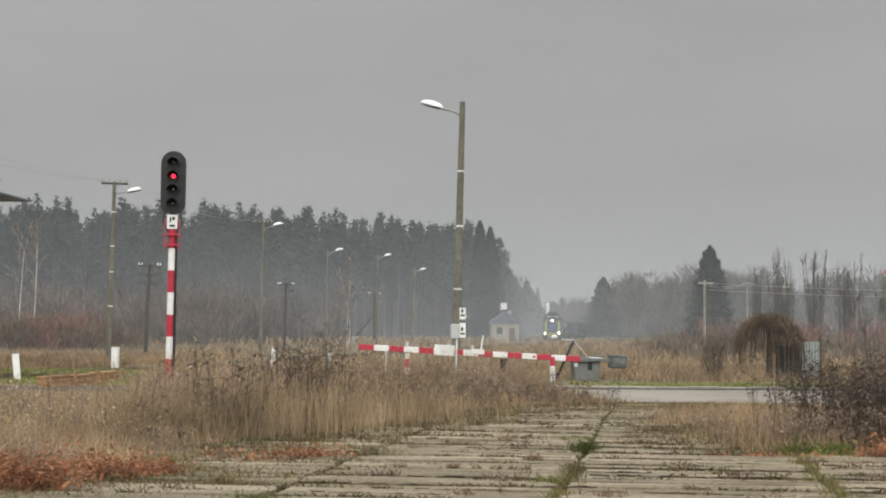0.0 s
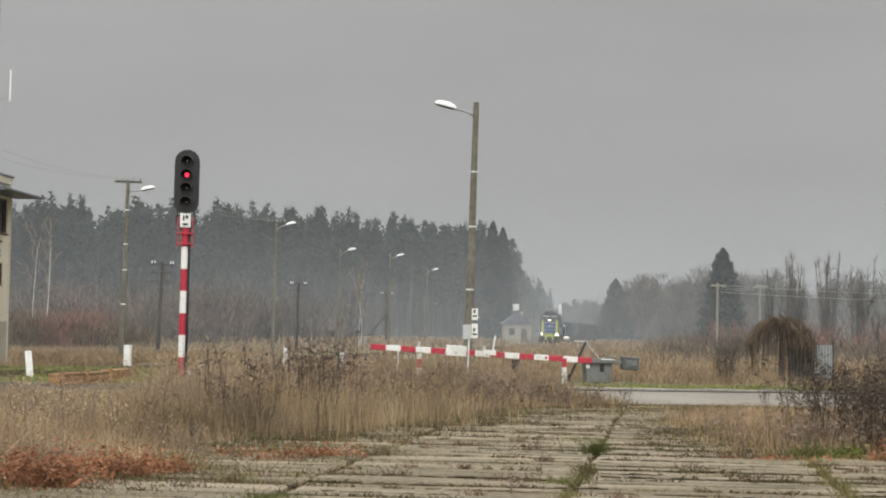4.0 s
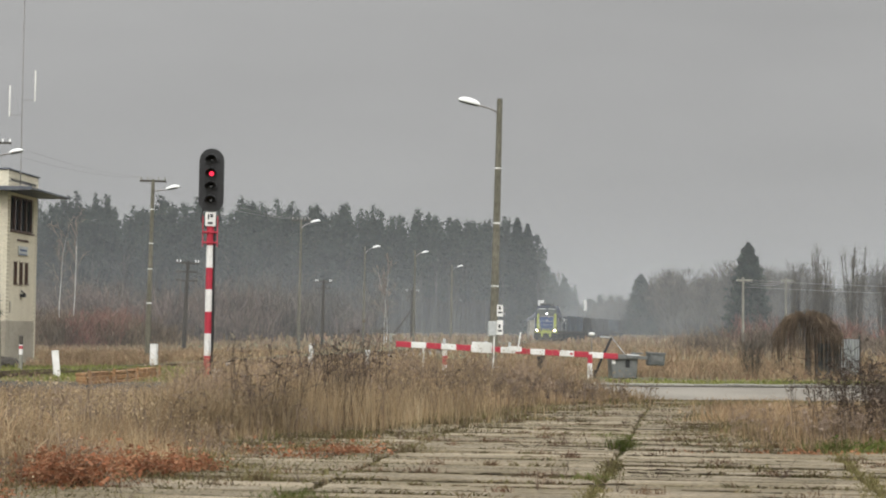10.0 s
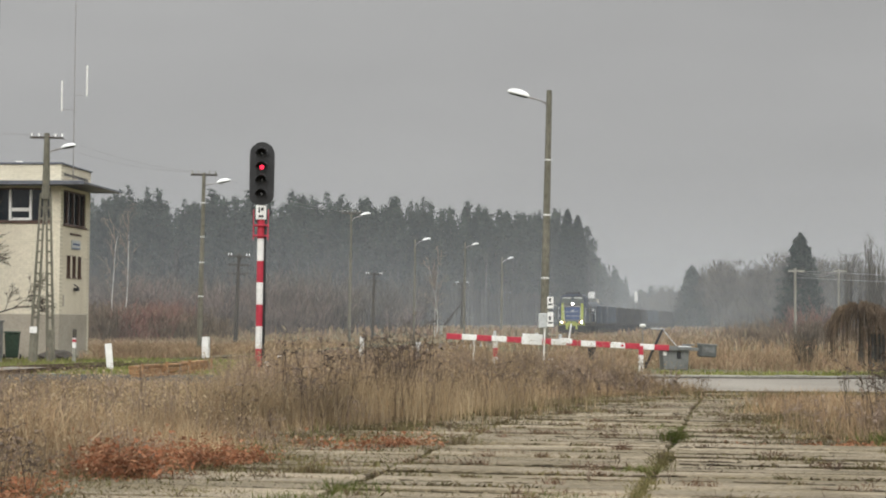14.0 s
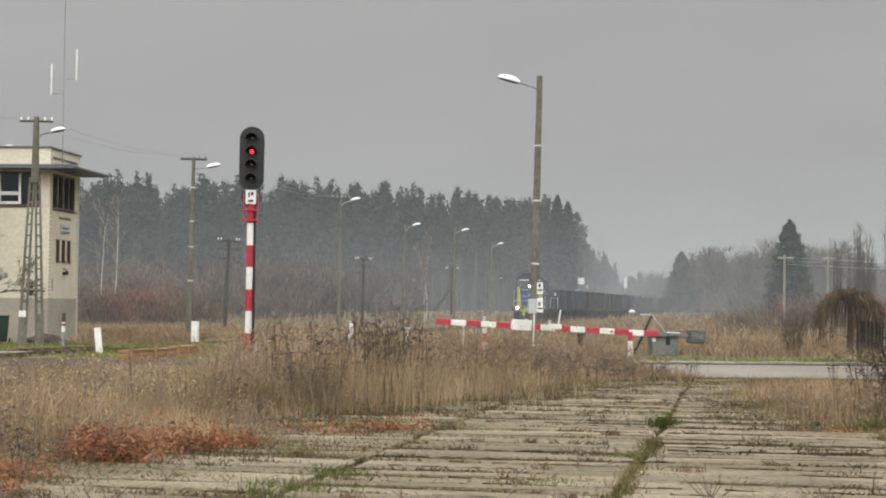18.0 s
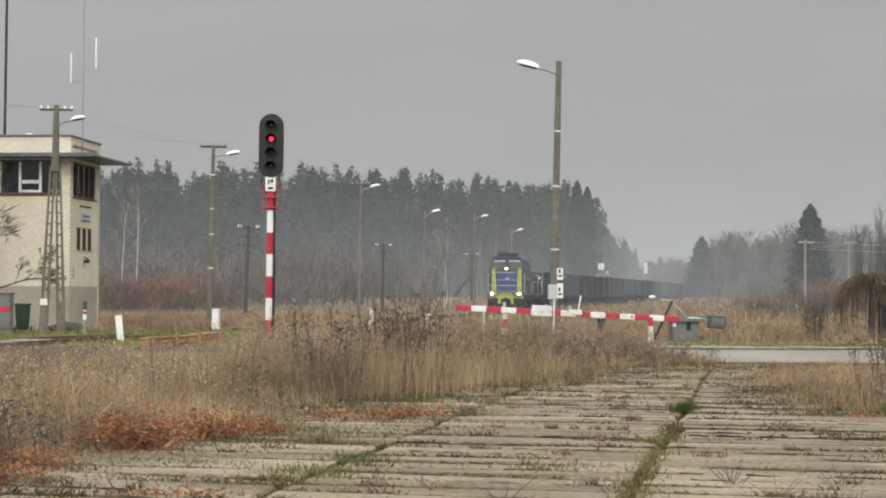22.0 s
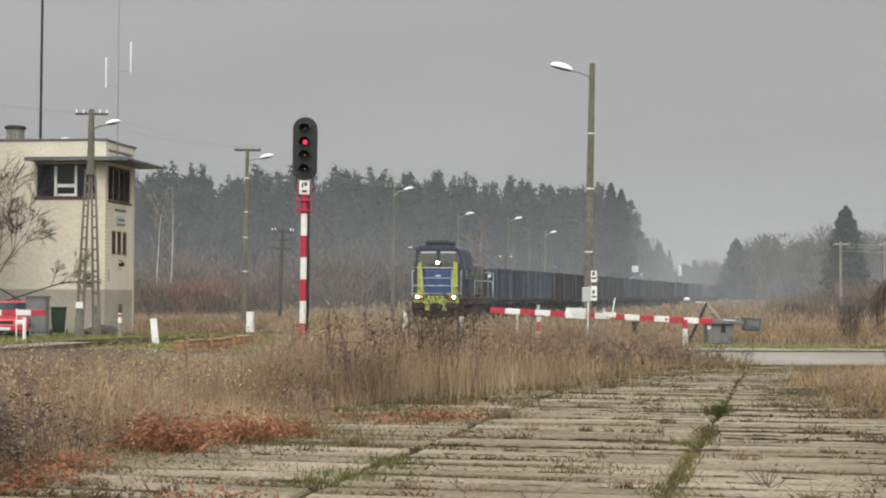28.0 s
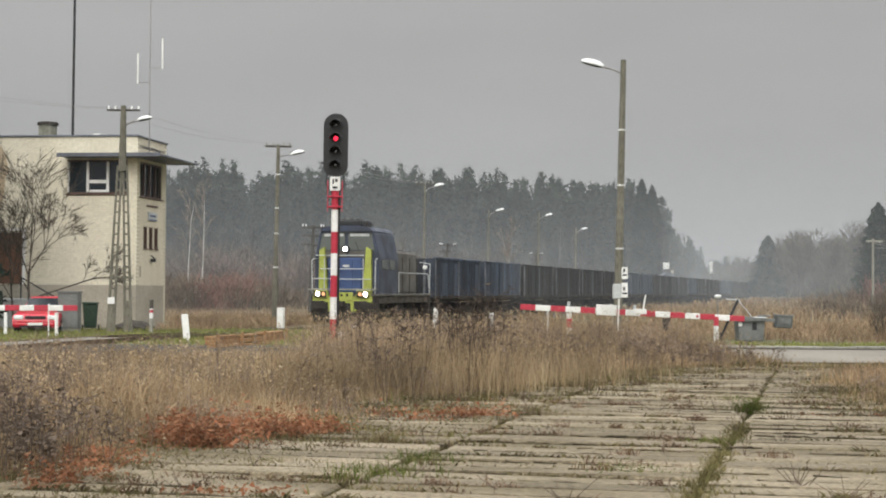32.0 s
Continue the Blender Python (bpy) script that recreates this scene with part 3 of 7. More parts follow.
def make_road():
    bm = bmesh.new()
    for x0, x1 in [(-90 + 12 * i, -78 + 12 * i) for i in range(20)]:
        v = [bm.verts.new(c) for c in ((x0, 38.2, 0.005), (x1, 38.2, 0.005), (x1, 43.0, 0.03), (x0, 43.0, 0.03))]
        bm.faces.new(v)
        v = [bm.verts.new(c) for c in ((x0, 43.0, 0.03), (x1, 43.0, 0.03), (x1, 47.35, -0.015), (x0, 47.35, -0.015))]
        bm.faces.new(v)
    bmesh.ops.remove_doubles(bm, verts=bm.verts, dist=0.001)
    me = finish(bm, "road", M["asphalt"])
    me.materials.append(M["darkasphalt"])
    for p in me.polygons:
        p.material_index = 1 if p.center.x < 1 else 0
    r = new("road", me)
    tagged(r, "pale worn asphalt road, dark and damp near the crossing", "road", kind="structure")
    k = tagged(new("kerb", finish(box(-90, 150, 47.37, 47.9, -0.2, -0.02), "kerb", M["soil"])), "low kerb line of weathered concrete stones", "kerb", kind="structure")
    me = finish(box(0.01, 0.99, 47.4, 48.15, -0.1, 0.06, 0.015), "kerb_stone", M["kerb"])
    # shade of the kerb's upright face, put in as a dark strip
    part("gutter", box(4, 60, 47.1, 47.395, -0.05, 0.012), M["darkasphalt"], k, "dark strip for the shaded face of the kerb")
    for i in range(6, 44):
        s = part("kerb_stone", me, None, k)
        s.location = (i * 1.0, R.uniform(-0.015, 0.015), R.uniform(-0.015, 0.01))


make_road()


def ribbon(profile, d0, d1, step, name, material):
    """Carries an outline of (side, height) along the track."""
    v, f = [], []
    ds = np.arange(d0, d1 + step / 2, step)
    n = len(profile)
    for d in ds:
        x, y, h = path_at(d)
        for a, z in profile:
            v.append((x + a * math.cos(h), y - a * math.sin(h), z + 0.13 * min(1, max(0, (-8 - d) / 14))))
    for i in range(len(ds) - 1):
        for j in range(n):
            f.append((i * n + j, i * n + (j + 1) % n, (i + 1) * n + (j + 1) % n, (i + 1) * n + j))
    me = bpy.data.meshes.new(name)
    me.from_pydata(v, [], f)
    me.materials.append(material)
    return me


RAIL_Z = 0.0


def make_track():
    t = tagged(new("track_bed", ribbon([(-2.6, -0.45), (-1.6, -0.2), (1.6, -0.2), (2.6, -0.45)], -85, 560, 4, "track_bed", M["ballast"])), "grey-brown ballast bed of a single railway line", "track", kind="structure")
    for a in (-0.7525, 0.7525):
        prof = [(a + b, z - 0.16) for b, z in ((-0.07, 0.0), (0.07, 0.0), (0.012, 0.03), (0.012, 0.12), (0.036, 0.13), (0.036, 0.16), (-0.036, 0.16), (-0.036, 0.13), (-0.012, 0.12), (-0.012, 0.03))]
        part("rail", ribbon(prof, -85, 560, 4, "rail", M["rail"]), None, t)
    me = finish(box(-1.3, 1.3, -0.12, 0.12, -0.13, 0.004, 0.015), "sleeper", M["concrete"])
    for i in range(120):
        d = -60 + 0.62 * i
        x, y, h = path_at(d)
        s = part("sleeper", me, None, t)
        s.matrix_basis = pose(x, y, -0.16 + 0.13 * min(1, max(0, (-8 - d) / 14)), 0, 0, -math.degrees(h))
    me = finish(box(-0.62, 0.62, -1.2, 1.2, -0.05, 0.115, 0.015), "crossing_plate", M["asphalt"])
    for i in range(5):
        d = -34.5 + 2.45 * i
        x, y, h = path_at(d)
        s = part("crossing_plate", me, None, t)
        s.matrix_basis = pose(x, y, 0, 0, 0, -math.degrees(h))


make_track()

# ---- the paved yard: long concrete planks laid across ----
yard = tagged(new("pavement", finish(box(-9.6, 7.6, 8.5, 37.5, -0.25, -0.05, 0.0, None, Matrix.Rotation(-HEADING, 4, "Z")), "pavement", M["soil"])), "old yard paving of long narrow concrete planks with grassy joints", "pavement", kind="structure")
LANES = [-6.66, -3.84, -1.02, 1.80, 4.62]


def make_slabs():
    kinds = []
    for k in range(4):
        bm = box(-1.36, 1.36, -0.218, 0.218, -0.08, 0.035, 0.02)
        for v in bm.verts:
            if v.co.z > 0:
                v.co += Vector((R.uniform(-0.012, 0.012), R.uniform(-0.012, 0.012), R.uniform(-0.008, 0.006)))
        kinds.append(finish(bm, "slab", M["slab"]))
    for li, a in enumerate(LANES):
        for i in range(52):
            v = 10.8 + 0.5 * i
            if R.random() < 0.015:
                continue
            c = ACROSS * (a + 1.41 + R.uniform(-0.03, 0.03)) + ALONG * (v + 0.12 * li)
            s = part("slab", R.choice(kinds), None, yard)
            s.matrix_basis = pose(c.x, c.y, R.uniform(-0.012, 0.012), R.gauss(0, 0.5), R.gauss(0, 0.22), -13.2 + R.gauss(0, 0.35) + (180 if R.random() < 0.5 else 0))


# ---- railway signal, barriers, posts ----
def make_signal():
    s = thing("railway_signal", pose(-2.13, 31.9, 0, 0, 0.35, 0), "railway signal showing red, black head on a red and white mast", "signal")
    part("foundation", box(-0.25, 0.25, -0.25, 0.25, -0.3, 0.12, 0.03), M["concrete"], s)
    bands = [0.1, 1.05, 1.48, 1.9, 2.33, 2.75, 3.18, 3.55]
    for i in range(7):
        part("mast_band", rod((0, 0, bands[i]), (0, 0, bands[i + 1]), 0.068, seg=16), M["red"] if i % 2 == 0 else M["white"], s)
    part("ladder_rail", rod((0.1, 0.08, 0.3), (0.085, 0.08, 3.5), 0.012, seg=6), M["black"], s)
    part("cable", rod((0.075, -0.02, 0.2), (0.075, -0.02, 3.45), 0.018, seg=6), M["black"], s)
    bracket = box(-0.15, 0.15, -0.1, 0.1, 3.22, 3.25, 0.005)
    box(-0.15, 0.15, -0.1, 0.1, 3.42, 3.45, 0.005, bracket)
    for a in (-0.14, 0.14):
        rod((a, -0.08, 3.15), (a, -0.08, 3.75), 0.01, seg=6, bm=bracket)
    part("bracket", bracket, M["red"], s)
    plate = part("name_plate", box(-0.1, 0.1, -0.09, -0.075, 3.55, 3.82, 0.004), M["white"], s, "white name plate")
    bars = box(-0.05, -0.02, -0.096, -0.091, 3.68, 3.78)
    box(0.0, 0.05, -0.096, -0.091, 3.72, 3.78, 0, bars)
    box(-0.05, 0.05, -0.096, -0.091, 3.59, 3.63, 0, bars)
    part("plate_marks", bars, M["black"], plate)
    for a in (-1, 1):
        c = rod((a * 0.13, 0.02, 3.95), (a * 0.19, 0.03, 3.7), 0.014, seg=6)
        rod((a * 0.19, 0.03, 3.7), (a * 0.07, 0.03, 3.5), 0.014, seg=6, bm=c)
        part("hose", c, M["black"], s)
    # head: a tall rounded board with four hooded lenses
    out = []
    w, z0, z1 = 0.24, 3.83, 5.06
    for k in range(13):
        a = math.pi * k / 12
        out.append((w * math.cos(a), z1 - w + w * math.sin(a)))
    for k in range(7):
        a = math.pi + math.pi * k / 6
        out.append((w * math.cos(a), z0 + 0.17 + 0.17 * math.sin(a)))
    board = loft(out, -0.05, 0.02)
    bmesh.ops.bevel(board, geom=[e for e in board.edges if abs(e.verts[0].co.y - e.verts[1].co.y) < 1e-4], offset=0.012, segments=2, affect="EDGES")
    head = part("head", board, M["black"], s, "black signal head with four hooded lenses")
    part("lamp_case", box(-0.16, 0.16, 0.02, 0.28, 3.95, 4.95, 0.03), M["black"], head)
    for i, zc in enumerate((4.84, 4.58, 4.32, 4.05)):
        lens = bmesh.new()
        bmesh.ops.create_uvsphere(lens, u_segments=16, v_segments=8, radius=0.046)
        bmesh.ops.transform(lens, matrix=Matrix.Translation((0, -0.05, zc - 0.01)) @ Matrix.Diagonal((1, 0.35, 1, 1)), verts=lens.verts)
        part("lens", lens, M["sig_red"] if i == 1 else M["glass"], head, "lit red lens" if i == 1 else "dark unlit lens")
        hood = bmesh.new()
        rings = []
        for y, r, droop in ((-0.05, 0.115, 0.0), (-0.30, 0.118, -0.035)):
            rings.append([[hood.verts.new((rr * math.cos(a), y, zc + droop + rr * math.sin(a))) for a in np.linspace(-0.15, math.pi + 0.15, 13)] for rr in (r, r - 0.008)])
        for k in range(12):
            hood.faces.new((rings[0][0][k], rings[0][0][k + 1], rings[1][0][k + 1], rings[1][0][k]))
            hood.faces.new((rings[0][1][k + 1], rings[0][1][k], rings[1][1][k], rings[1][1][k + 1]))
            hood.faces.new((rings[1][0][k], rings[1][0][k + 1], rings[1][1][k + 1], rings[1][1][k]))
        part("hood", hood, M["black"], head)
    part("base_plate", box(0.1, 0.24, -0.12, -0.1, 0.62, 0.8, 0.004), M["white"], s, "small white number board")


make_signal()


def stripes(parent, length, n, first_red, h=0.095):
    """The boom as a row of red and white box sections along -x from its pivot."""
    for i in range(n):
        a0, a1 = -length * i / n, -length * (i + 1) / n
        part("boom_section", box(a1, a0, -0.04, 0.04, -h, h, 0.012), M["red"] if (i % 2 == 0) == first_red else M["white"], parent)


def make_barrier(place, length, n, tilt, flip, label):
    b = thing("level_crossing_barrier", place, label, "barrier", "level crossing barriers")
    s = -1 if flip else 1
    case = box(-0.45, 0.48, -0.3, 0.3, 0.12, 0.88, 0.03)
    for v in case.verts:
        if v.co.z < 0.4:
            v.co.x *= 0.9
    part("drive_case", case, M["grey"], b, "grey steel drive case")
    part("case_lid", box(-0.46, 0.52, -0.34, 0.34, 0.85, 0.93, 0.02), M["lightgrey"], b)
    part("lid_handle", box(0.3, 0.72, -0.06, 0.06, 0.94, 1.0, 0.02), M["grey"], b)
    part("case_foot", box(-0.3, 0.34, -0.26, 0.26, -0.1, 0.11, 0.01), M["black"], b)
    part("case_door", box(0.04, 0.19, -0.315, -0.303, 0.5, 0.76, 0.005), M["black"], b)
    m = pose(-0.25 * s, -0.4, 0.87, 0, tilt * s, 0)
    boom = part("boom", box(-0.9, 0.3, -0.03, 0.03, -0.08, 0.08, 0.01), M["grey"], b)
    boom.matrix_basis = m
    if flip:
        boom.matrix_basis = m @ pose(0, 0, 0, 0, 0, 180)
    stripes(boom, length, n, True)
    bm = box(0.3, 1.25, -0.05, 0.05, -0.05, 0.06, 0.01)
    part("counterweight_arm", bm, M["grey"], boom)
    weight = box(1.02, 1.58, -0.22, 0.22, -0.24, 0.19, 0.05)
    part("counterweight", weight, M["darkgrey"], boom, "dark grey counterweight box")
    part("counterweight_plate", box(1.08, 1.5, -0.245, -0.222, -0.1, 0.12, 0.02), M["grey"], boom)
    part("counterweight_rim", box(1.0, 1.6, -0.235, 0.235, 0.15, 0.21, 0.015), M["grey"], boom)
    return b, boom


bar, boom = make_barrier(pose(10.28, 55.0, -0.14, 0, 0, 3), 7.5, 15, 2.7, False, "lowered red and white barrier boom on a grey drive case")
# hanging boards and lamps on the boom
part("boom_board", box(-4.98, -4.3, -0.07, -0.045, -0.13, 0.22, 0.01), M["white"], boom, "white board on the boom")
part("boom_board", box(-3.75, -3.3, -0.07, -0.045, -0.03, 0.14, 0.01), M["white"], boom)
for a in (-4.5, -5.9, -3.7):
    lp = rod((a, 0, 0.1), (a, 0, 0.26), 0.05, seg=10)
    part("boom_lamp", lp, M["lightgrey"], boom)
for a in (-1.6, -3.1, -4.35, -6.1):
    part("reflector", rod((a, -0.05, 0), (a, -0.06, 0), 0.045, seg=10), M["red"], boom)
part("hanging_lamp", rod((-2.62, 0, -0.55), (-2.62, 0, -0.12), 0.11, 0.14, seg=12), M["black"], boom, "black hanging lantern")
part("rod_stand", rod((-3.42, -0.05, 0.1), (-3.36, -0.05, 0.62), 0.025, seg=8), M["white"], boom)
strut = rod((-0.95, 0.1, 0.2), (-0.35, 0.1, 1.5), 0.045, seg=8)
part("lever", strut, M["black"], bar)
part("lever_stay", rod((-0.35, 0.1, 1.5), (0.3, 0.1, 0.72), 0.012, seg=6), M["lightgrey"], bar)
part("lever_cap", rod((-0.75, 0.1, 1.52), (-0.3, 0.1, 1.5), 0.02, seg=6), M["lightgrey"], bar)
part("lever_leg", rod((-0.92, 0.1, -0.1), (-0.93, 0.1, 0.4), 0.03, seg=6), M["black"], bar)
part("notice", box(-0.43, -0.31, -0.325, -0.303, 0.62, 0.75), M["white"], bar)


def small_post(x, y, h, r, bands, label, lean=0.0):
    p = thing("marker_post", pose(x, y, 0, 0, lean, R.uniform(-15, 15)), label, "post", "marker posts at the crossing")
    z = -0.15
    for i, (top, key) in enumerate(bands):
        part("post_section", box(-r, r, -r, r, z, top * h, 0.01), M[key], p)
        z = top * h
    return p


small_post(9.06, 54.3, 0.8, 0.075, ((0.62, "white"), (1, "red")), "boom rest post painted white with a red top")
small_post(4.2, 54.4, 1.0, 0.075, ((0.4, "white"), (0.7, "red"), (1.0, "white")), "red and white boom rest post among dry grass")
small_post(3.5, 54.6, 1.0, 0.03, ((1.0, "white"),), "thin white post beside the barrier boom")


def standpipe():
    p = thing("control_box_stand", pose(5.72, 53.5, 0), "grey control box with two notices on a thin white pole", "sign")
    part("pole", rod((0, 0, -0.1), (0.04, 0, 1.75), 0.03, seg=10), M["white"], p)
    part("box", box(-0.17, 0.1, -0.1, 0.1, 1.38, 1.86, 0.02), M["lightgrey"], p)
    for z0, z1 in ((1.42, 1.9), (2.02, 2.4)):
        pl = part("notice", box(0.11, 0.31, -0.06, -0.045, z0, z1, 0.004), M["white"], p, "white notice with dark marks")
        part("marks", box(0.14, 0.28, -0.066, -0.061, z0 + 0.1, z0 + 0.16), M["black"], pl)
        part("marks", box(0.16, 0.23, -0.066, -0.061, z0 + 0.22, z0 + 0.34), M["black"], pl)
    part("bracket", rod((0.03, 0, 0.35), (0.32, 0, 0.36), 0.018, seg=6), M["white"], p)
    part("strap", box(0.1, 0.4, -0.05, 0.05, 2.1, 2.13), M["steel"], p)


standpipe()

make_barrier(pose(-20.35, 57.0, 0.0, 0, 0, 0), 7.5, 15, 0.3, True, "lowered red and white barrier boom across from the red car")
for x, y in ((-15.0, 56.3), (-13.25, 56.3)):
    small_post(x, y, 0.75, 0.05, ((1.0, "white"),), "short white boom rest post on the grass verge")
small_post(-13.5, 56.2, 1.05, 0.02, ((1.0, "white"),), "slender white rod beside the boom rest")
small_post(-10.3, 58.0, 1.2, 0.055, ((0.45, "concrete"), (0.62, "white"), (0.7, "red"), (0.74, "white"), (1.0, "bark")), "weathered post with red and white bands and a dark top")
small_post(-8.1, 52.0, 0.8, 0.105, ((1.0, "white"),), "chipped white concrete slab post leaning on the verge", -6)
small_post(-7.0, 71.0, 0.8, 0.14, ((1.0, "white"),), "upright white concrete slab post near the lamp pole")
for x, y, h in ((-2.42, 45.0, 0.68), (-0.26, 50.3, 1.1), (1.38, 45.5, 1.0)):
    small_post(x, y, h, 0.065, ((0.72, "white"), (1.0, "white")), "white marker post half hidden in tall dry grass", R.uniform(-5, 5))


def make_timbers():
    s = thing("timber_stack", pose(-6.35, 44.6, -0.08, 0, 0, -11), "low edge of rusty brown crossing timbers, one above another", "timber")
    for k, (z0, z1, off) in enumerate(((-0.02, 0.15, 0.06), (0.155, 0.3, 0.0), (0.305, 0.40, -0.02))):
        for j in range(3):
            part("timber", box(-0.12 + off, 0.16 + off, 2.25 * j + 0.02, 2.25 * j + 2.2, z0, z1 - 0.02 * (j == 1), 0.015), M["timber"], s)
    for y in (0.1, 2.2, 4.4, 6.6):
        part("stake", box(0.19, 0.26, y, y + 0.08, -0.1, 0.46, 0.01), M["timber"], s)


make_timbers()


# ---- poles ----
def lamp_arm(parent, p, reach, rise, key="lampglass"):
    """A bent arm with a domed lantern, flat below and tilted up outwards; reach is signed along x."""
    s = 1 if reach > 0 else -1
    a = abs(reach)
    arm = bmesh.new()
    bend = [(0, 0), (0.05, 0.34), (0.15, 0.62), (0.3, 0.84), (0.46, 1.0)]
    for (x0, z0), (x1, z1) in zip(bend[:-1], bend[1:]):
        rod((p[0] + s * a * x0, p[1], p[2] + rise * z0), (p[0] + s * a * x1, p[1], p[2] + rise * z1), 0.03, seg=8, bm=arm)
    part("arm", arm, M["steel"], parent)
    half = a * 0.29
    place = Matrix.Translation((p[0] + s * a * 0.72, p[1], p[2] + rise + a * 0.075)) @ Matrix.Rotation(-s * 0.23, 4, "Y")
    head = bmesh.new()
    bmesh.ops.create_uvsphere(head, u_segments=18, v_segments=12, radius=1)
    for v in head.verts:
        t = s * v.co.x
        v.co = Vector((v.co.x * half, v.co.y * 0.16 * (1 - 0.2 * t), max(v.co.z, -0.12) * 0.18 * a / 1.5))
    bmesh.ops.transform(head, matrix=place, verts=head.verts)
    hd = part("lantern", head, M[key], parent, "milky domed lantern")
    bowl = bmesh.new()
    bmesh.ops.create_uvsphere(bowl, u_segments=16, v_segments=8, radius=1)
    for v in bowl.verts:
        v.co = Vector((v.co.x * half * 0.92, v.co.y * 0.14, v.co.z * 0.035 - 0.045 * a / 1.5))
    bmesh.ops.transform(bowl, matrix=place, verts=bowl.verts)
    part("bowl", bowl, M["darkgrey"], hd, "grey underside of the lantern")


def concrete_pole(x, y, h, reach, rise, lean, label, cross=True, r=0.13, bands=()):
    p = thing("lamp_post", pose(x, y, 0, 0, lean, 0), label, "street lamp", "lamp posts of the station")
    shaft = bmesh.new()
    n = 5
    zs = [-0.3 + (h + 0.3) * i / n for i in range(n + 1)]
    for i in range(n):
        w0, w1 = r * (1 - 0.38 * i / n), r * (1 - 0.38 * (i + 1) / n)
        rod((0, 0, zs[i]), (0, 0, zs[i + 1]), w0 * 1.1, w1 * 1.1, 8, shaft, caps=(i in (0, n - 1)))
    part("shaft", shaft, M["poleconcrete"], p)
    for zb in bands:
        part("clamp", rod((0, 0, zb), (0, 0, zb + 0.06), r * 1.12 * (1 - 0.38 * zb / h), seg=10), M["white"], p)
    if cross:
        c = box(-0.62, 0.62, -0.05, 0.05, h - 0.14, h - 0.05, 0.01)
        part("crossarm", c, M["wood"], p)
        for a in (-0.55, -0.25, 0.25, 0.55):
            part("insulator", rod((a, 0, h - 0.05), (a, 0, h + 0.1), 0.035, 0.03, seg=8), M["concrete"], p)
    lamp_arm(p, (0.06 if reach > 0 else -0.06, 0, h - 0.6), reach, rise)
    return p


concrete_pole(6.62, 62.0, 10.4, -1.55, 0.3, 1.0, "tall weathered concrete lamp post with one arm by the barrier", False, 0.155, (5.6, 7.7, 3.2, 1.4))
concrete_pole(-7.95, 77.5, 8.45, 1.2, 0.12, 0.8, "concrete lamp post with a crossarm beside the track", True, 0.12, (2.6, 5.4, 4.2, 7.0))
concrete_pole(-1.28, 107.0, 8.6, 1.2, 0.35, 0.5, "concrete lamp post in mist before the forest", True, 0.095)
concrete_pole(3.75, 137.0, 8.3, 1.25, 0.5, 0.4, "slim concrete lamp post in mist beside the track", False, 0.09)
concrete_pole(8.35, 144.0, 8.4, 1.15, 0.35, 0.4, "slim concrete lamp post near a telegraph pole", False, 0.09)
concrete_pole(13.9, 172.0, 8.2, 1.15, 0.4, 0.4, "distant concrete lamp post fading in the mist", False, 0.12)


def double_pole():
    p = thing("lamp_post", pose(-11.82, 60.0, 0, 0, 0.4, 0), "two-legged concrete lattice lamp post before the signal box", "street lamp", "lamp posts of the station")
    for s in (-1, 1):
        leg = bmesh.new()
        for a in (-0.115, 0.115):
            rod((s * 0.33 + a, 0, -0.3), (s * 0.1 + a * 0.6, 0, 6.1), 0.058, 0.042, 6, leg)
        box(s * 0.31 - 0.1, s * 0.31 + 0.1, -0.045, 0.045, -0.3, 1.15, 0, leg)
        for k in range(12):
            z = 1.55 + 0.4 * k
            f = z / 6.1
            c, w = s * (0.33 - 0.23 * f), 0.115 - 0.05 * f
            box(c - w, c + w, -0.045, 0.045, z, z + 0.07, 0, leg)
        part("leg", leg, M["poleconcrete"], p)
    part("top_shaft", rod((0, 0, 5.9), (0, 0, 8.3), 0.15, 0.1, 8), M["poleconcrete"], p)
    part("crossarm", box(-0.6, 0.6, -0.05, 0.05, 8.1, 8.17, 0.01), M["wood"], p)
    for a in (-0.55, -0.3, 0.3, 0.55):
        part("insulator", rod((a, 0, 8.17), (a, 0, 8.29), 0.035, seg=8), M["ceramic"], p)
    part("white_band", box(-0.44, -0.18, -0.09, -0.06, 1.02, 1.26, 0.01), M["white"], p)
    lamp_arm(p, (0.08, 0, 7.55), 0.98, 0.2)


double_pole()


def telegraph(x, y, h, arms, lean, stay=False):
    p = thing("telegraph_pole", pose(x, y, 0, 0, lean, -6), "dark wooden telegraph pole with white insulators", "telegraph pole", "telegraph line along the track")
    part("pole", rod((0, 0, -0.3), (0, 0, h), 0.14, 0.1, 9), M["wood"], p)
    for k in range(arms):
        z = h - 0.15 - 0.55 * k
        w = 0.72
        part("crossarm", box(-w, w, -0.14, -0.06, z - 0.06, z + 0.05, 0.01), M["wood"], p)
        if k == 0:
            for a in (-w + 0.06, w - 0.2, w - 0.04, -w + 0.25):
                part("insulator", rod((a, -0.1, z + 0.05), (a, -0.1, z + 0.2), 0.04, 0.03, 8), M["ceramic"], p)
    if stay:
        part("stay", rod((-2.15, 0, 0.7), (-0.1, 0, h * 0.58), 0.15, 0.12, 8), M["wood"], p)
        part("stay_footing", box(-2.45, -1.9, -0.25, 0.25, -0.3, 0.9, 0.03), M["concrete"], p)


telegraph(-8.5, 105.0, 5.7, 3, 1.9)
telegraph(0.32, 140.0, 5.55, 3, 0.8)
telegraph(10.2, 180.0, 5.7, 2, 0.3, True)
telegraph(24.2, 285.0, 6.3, 2, 0.0)
telegraph(38.0, 330.0, 6.5, 1, 0.0)


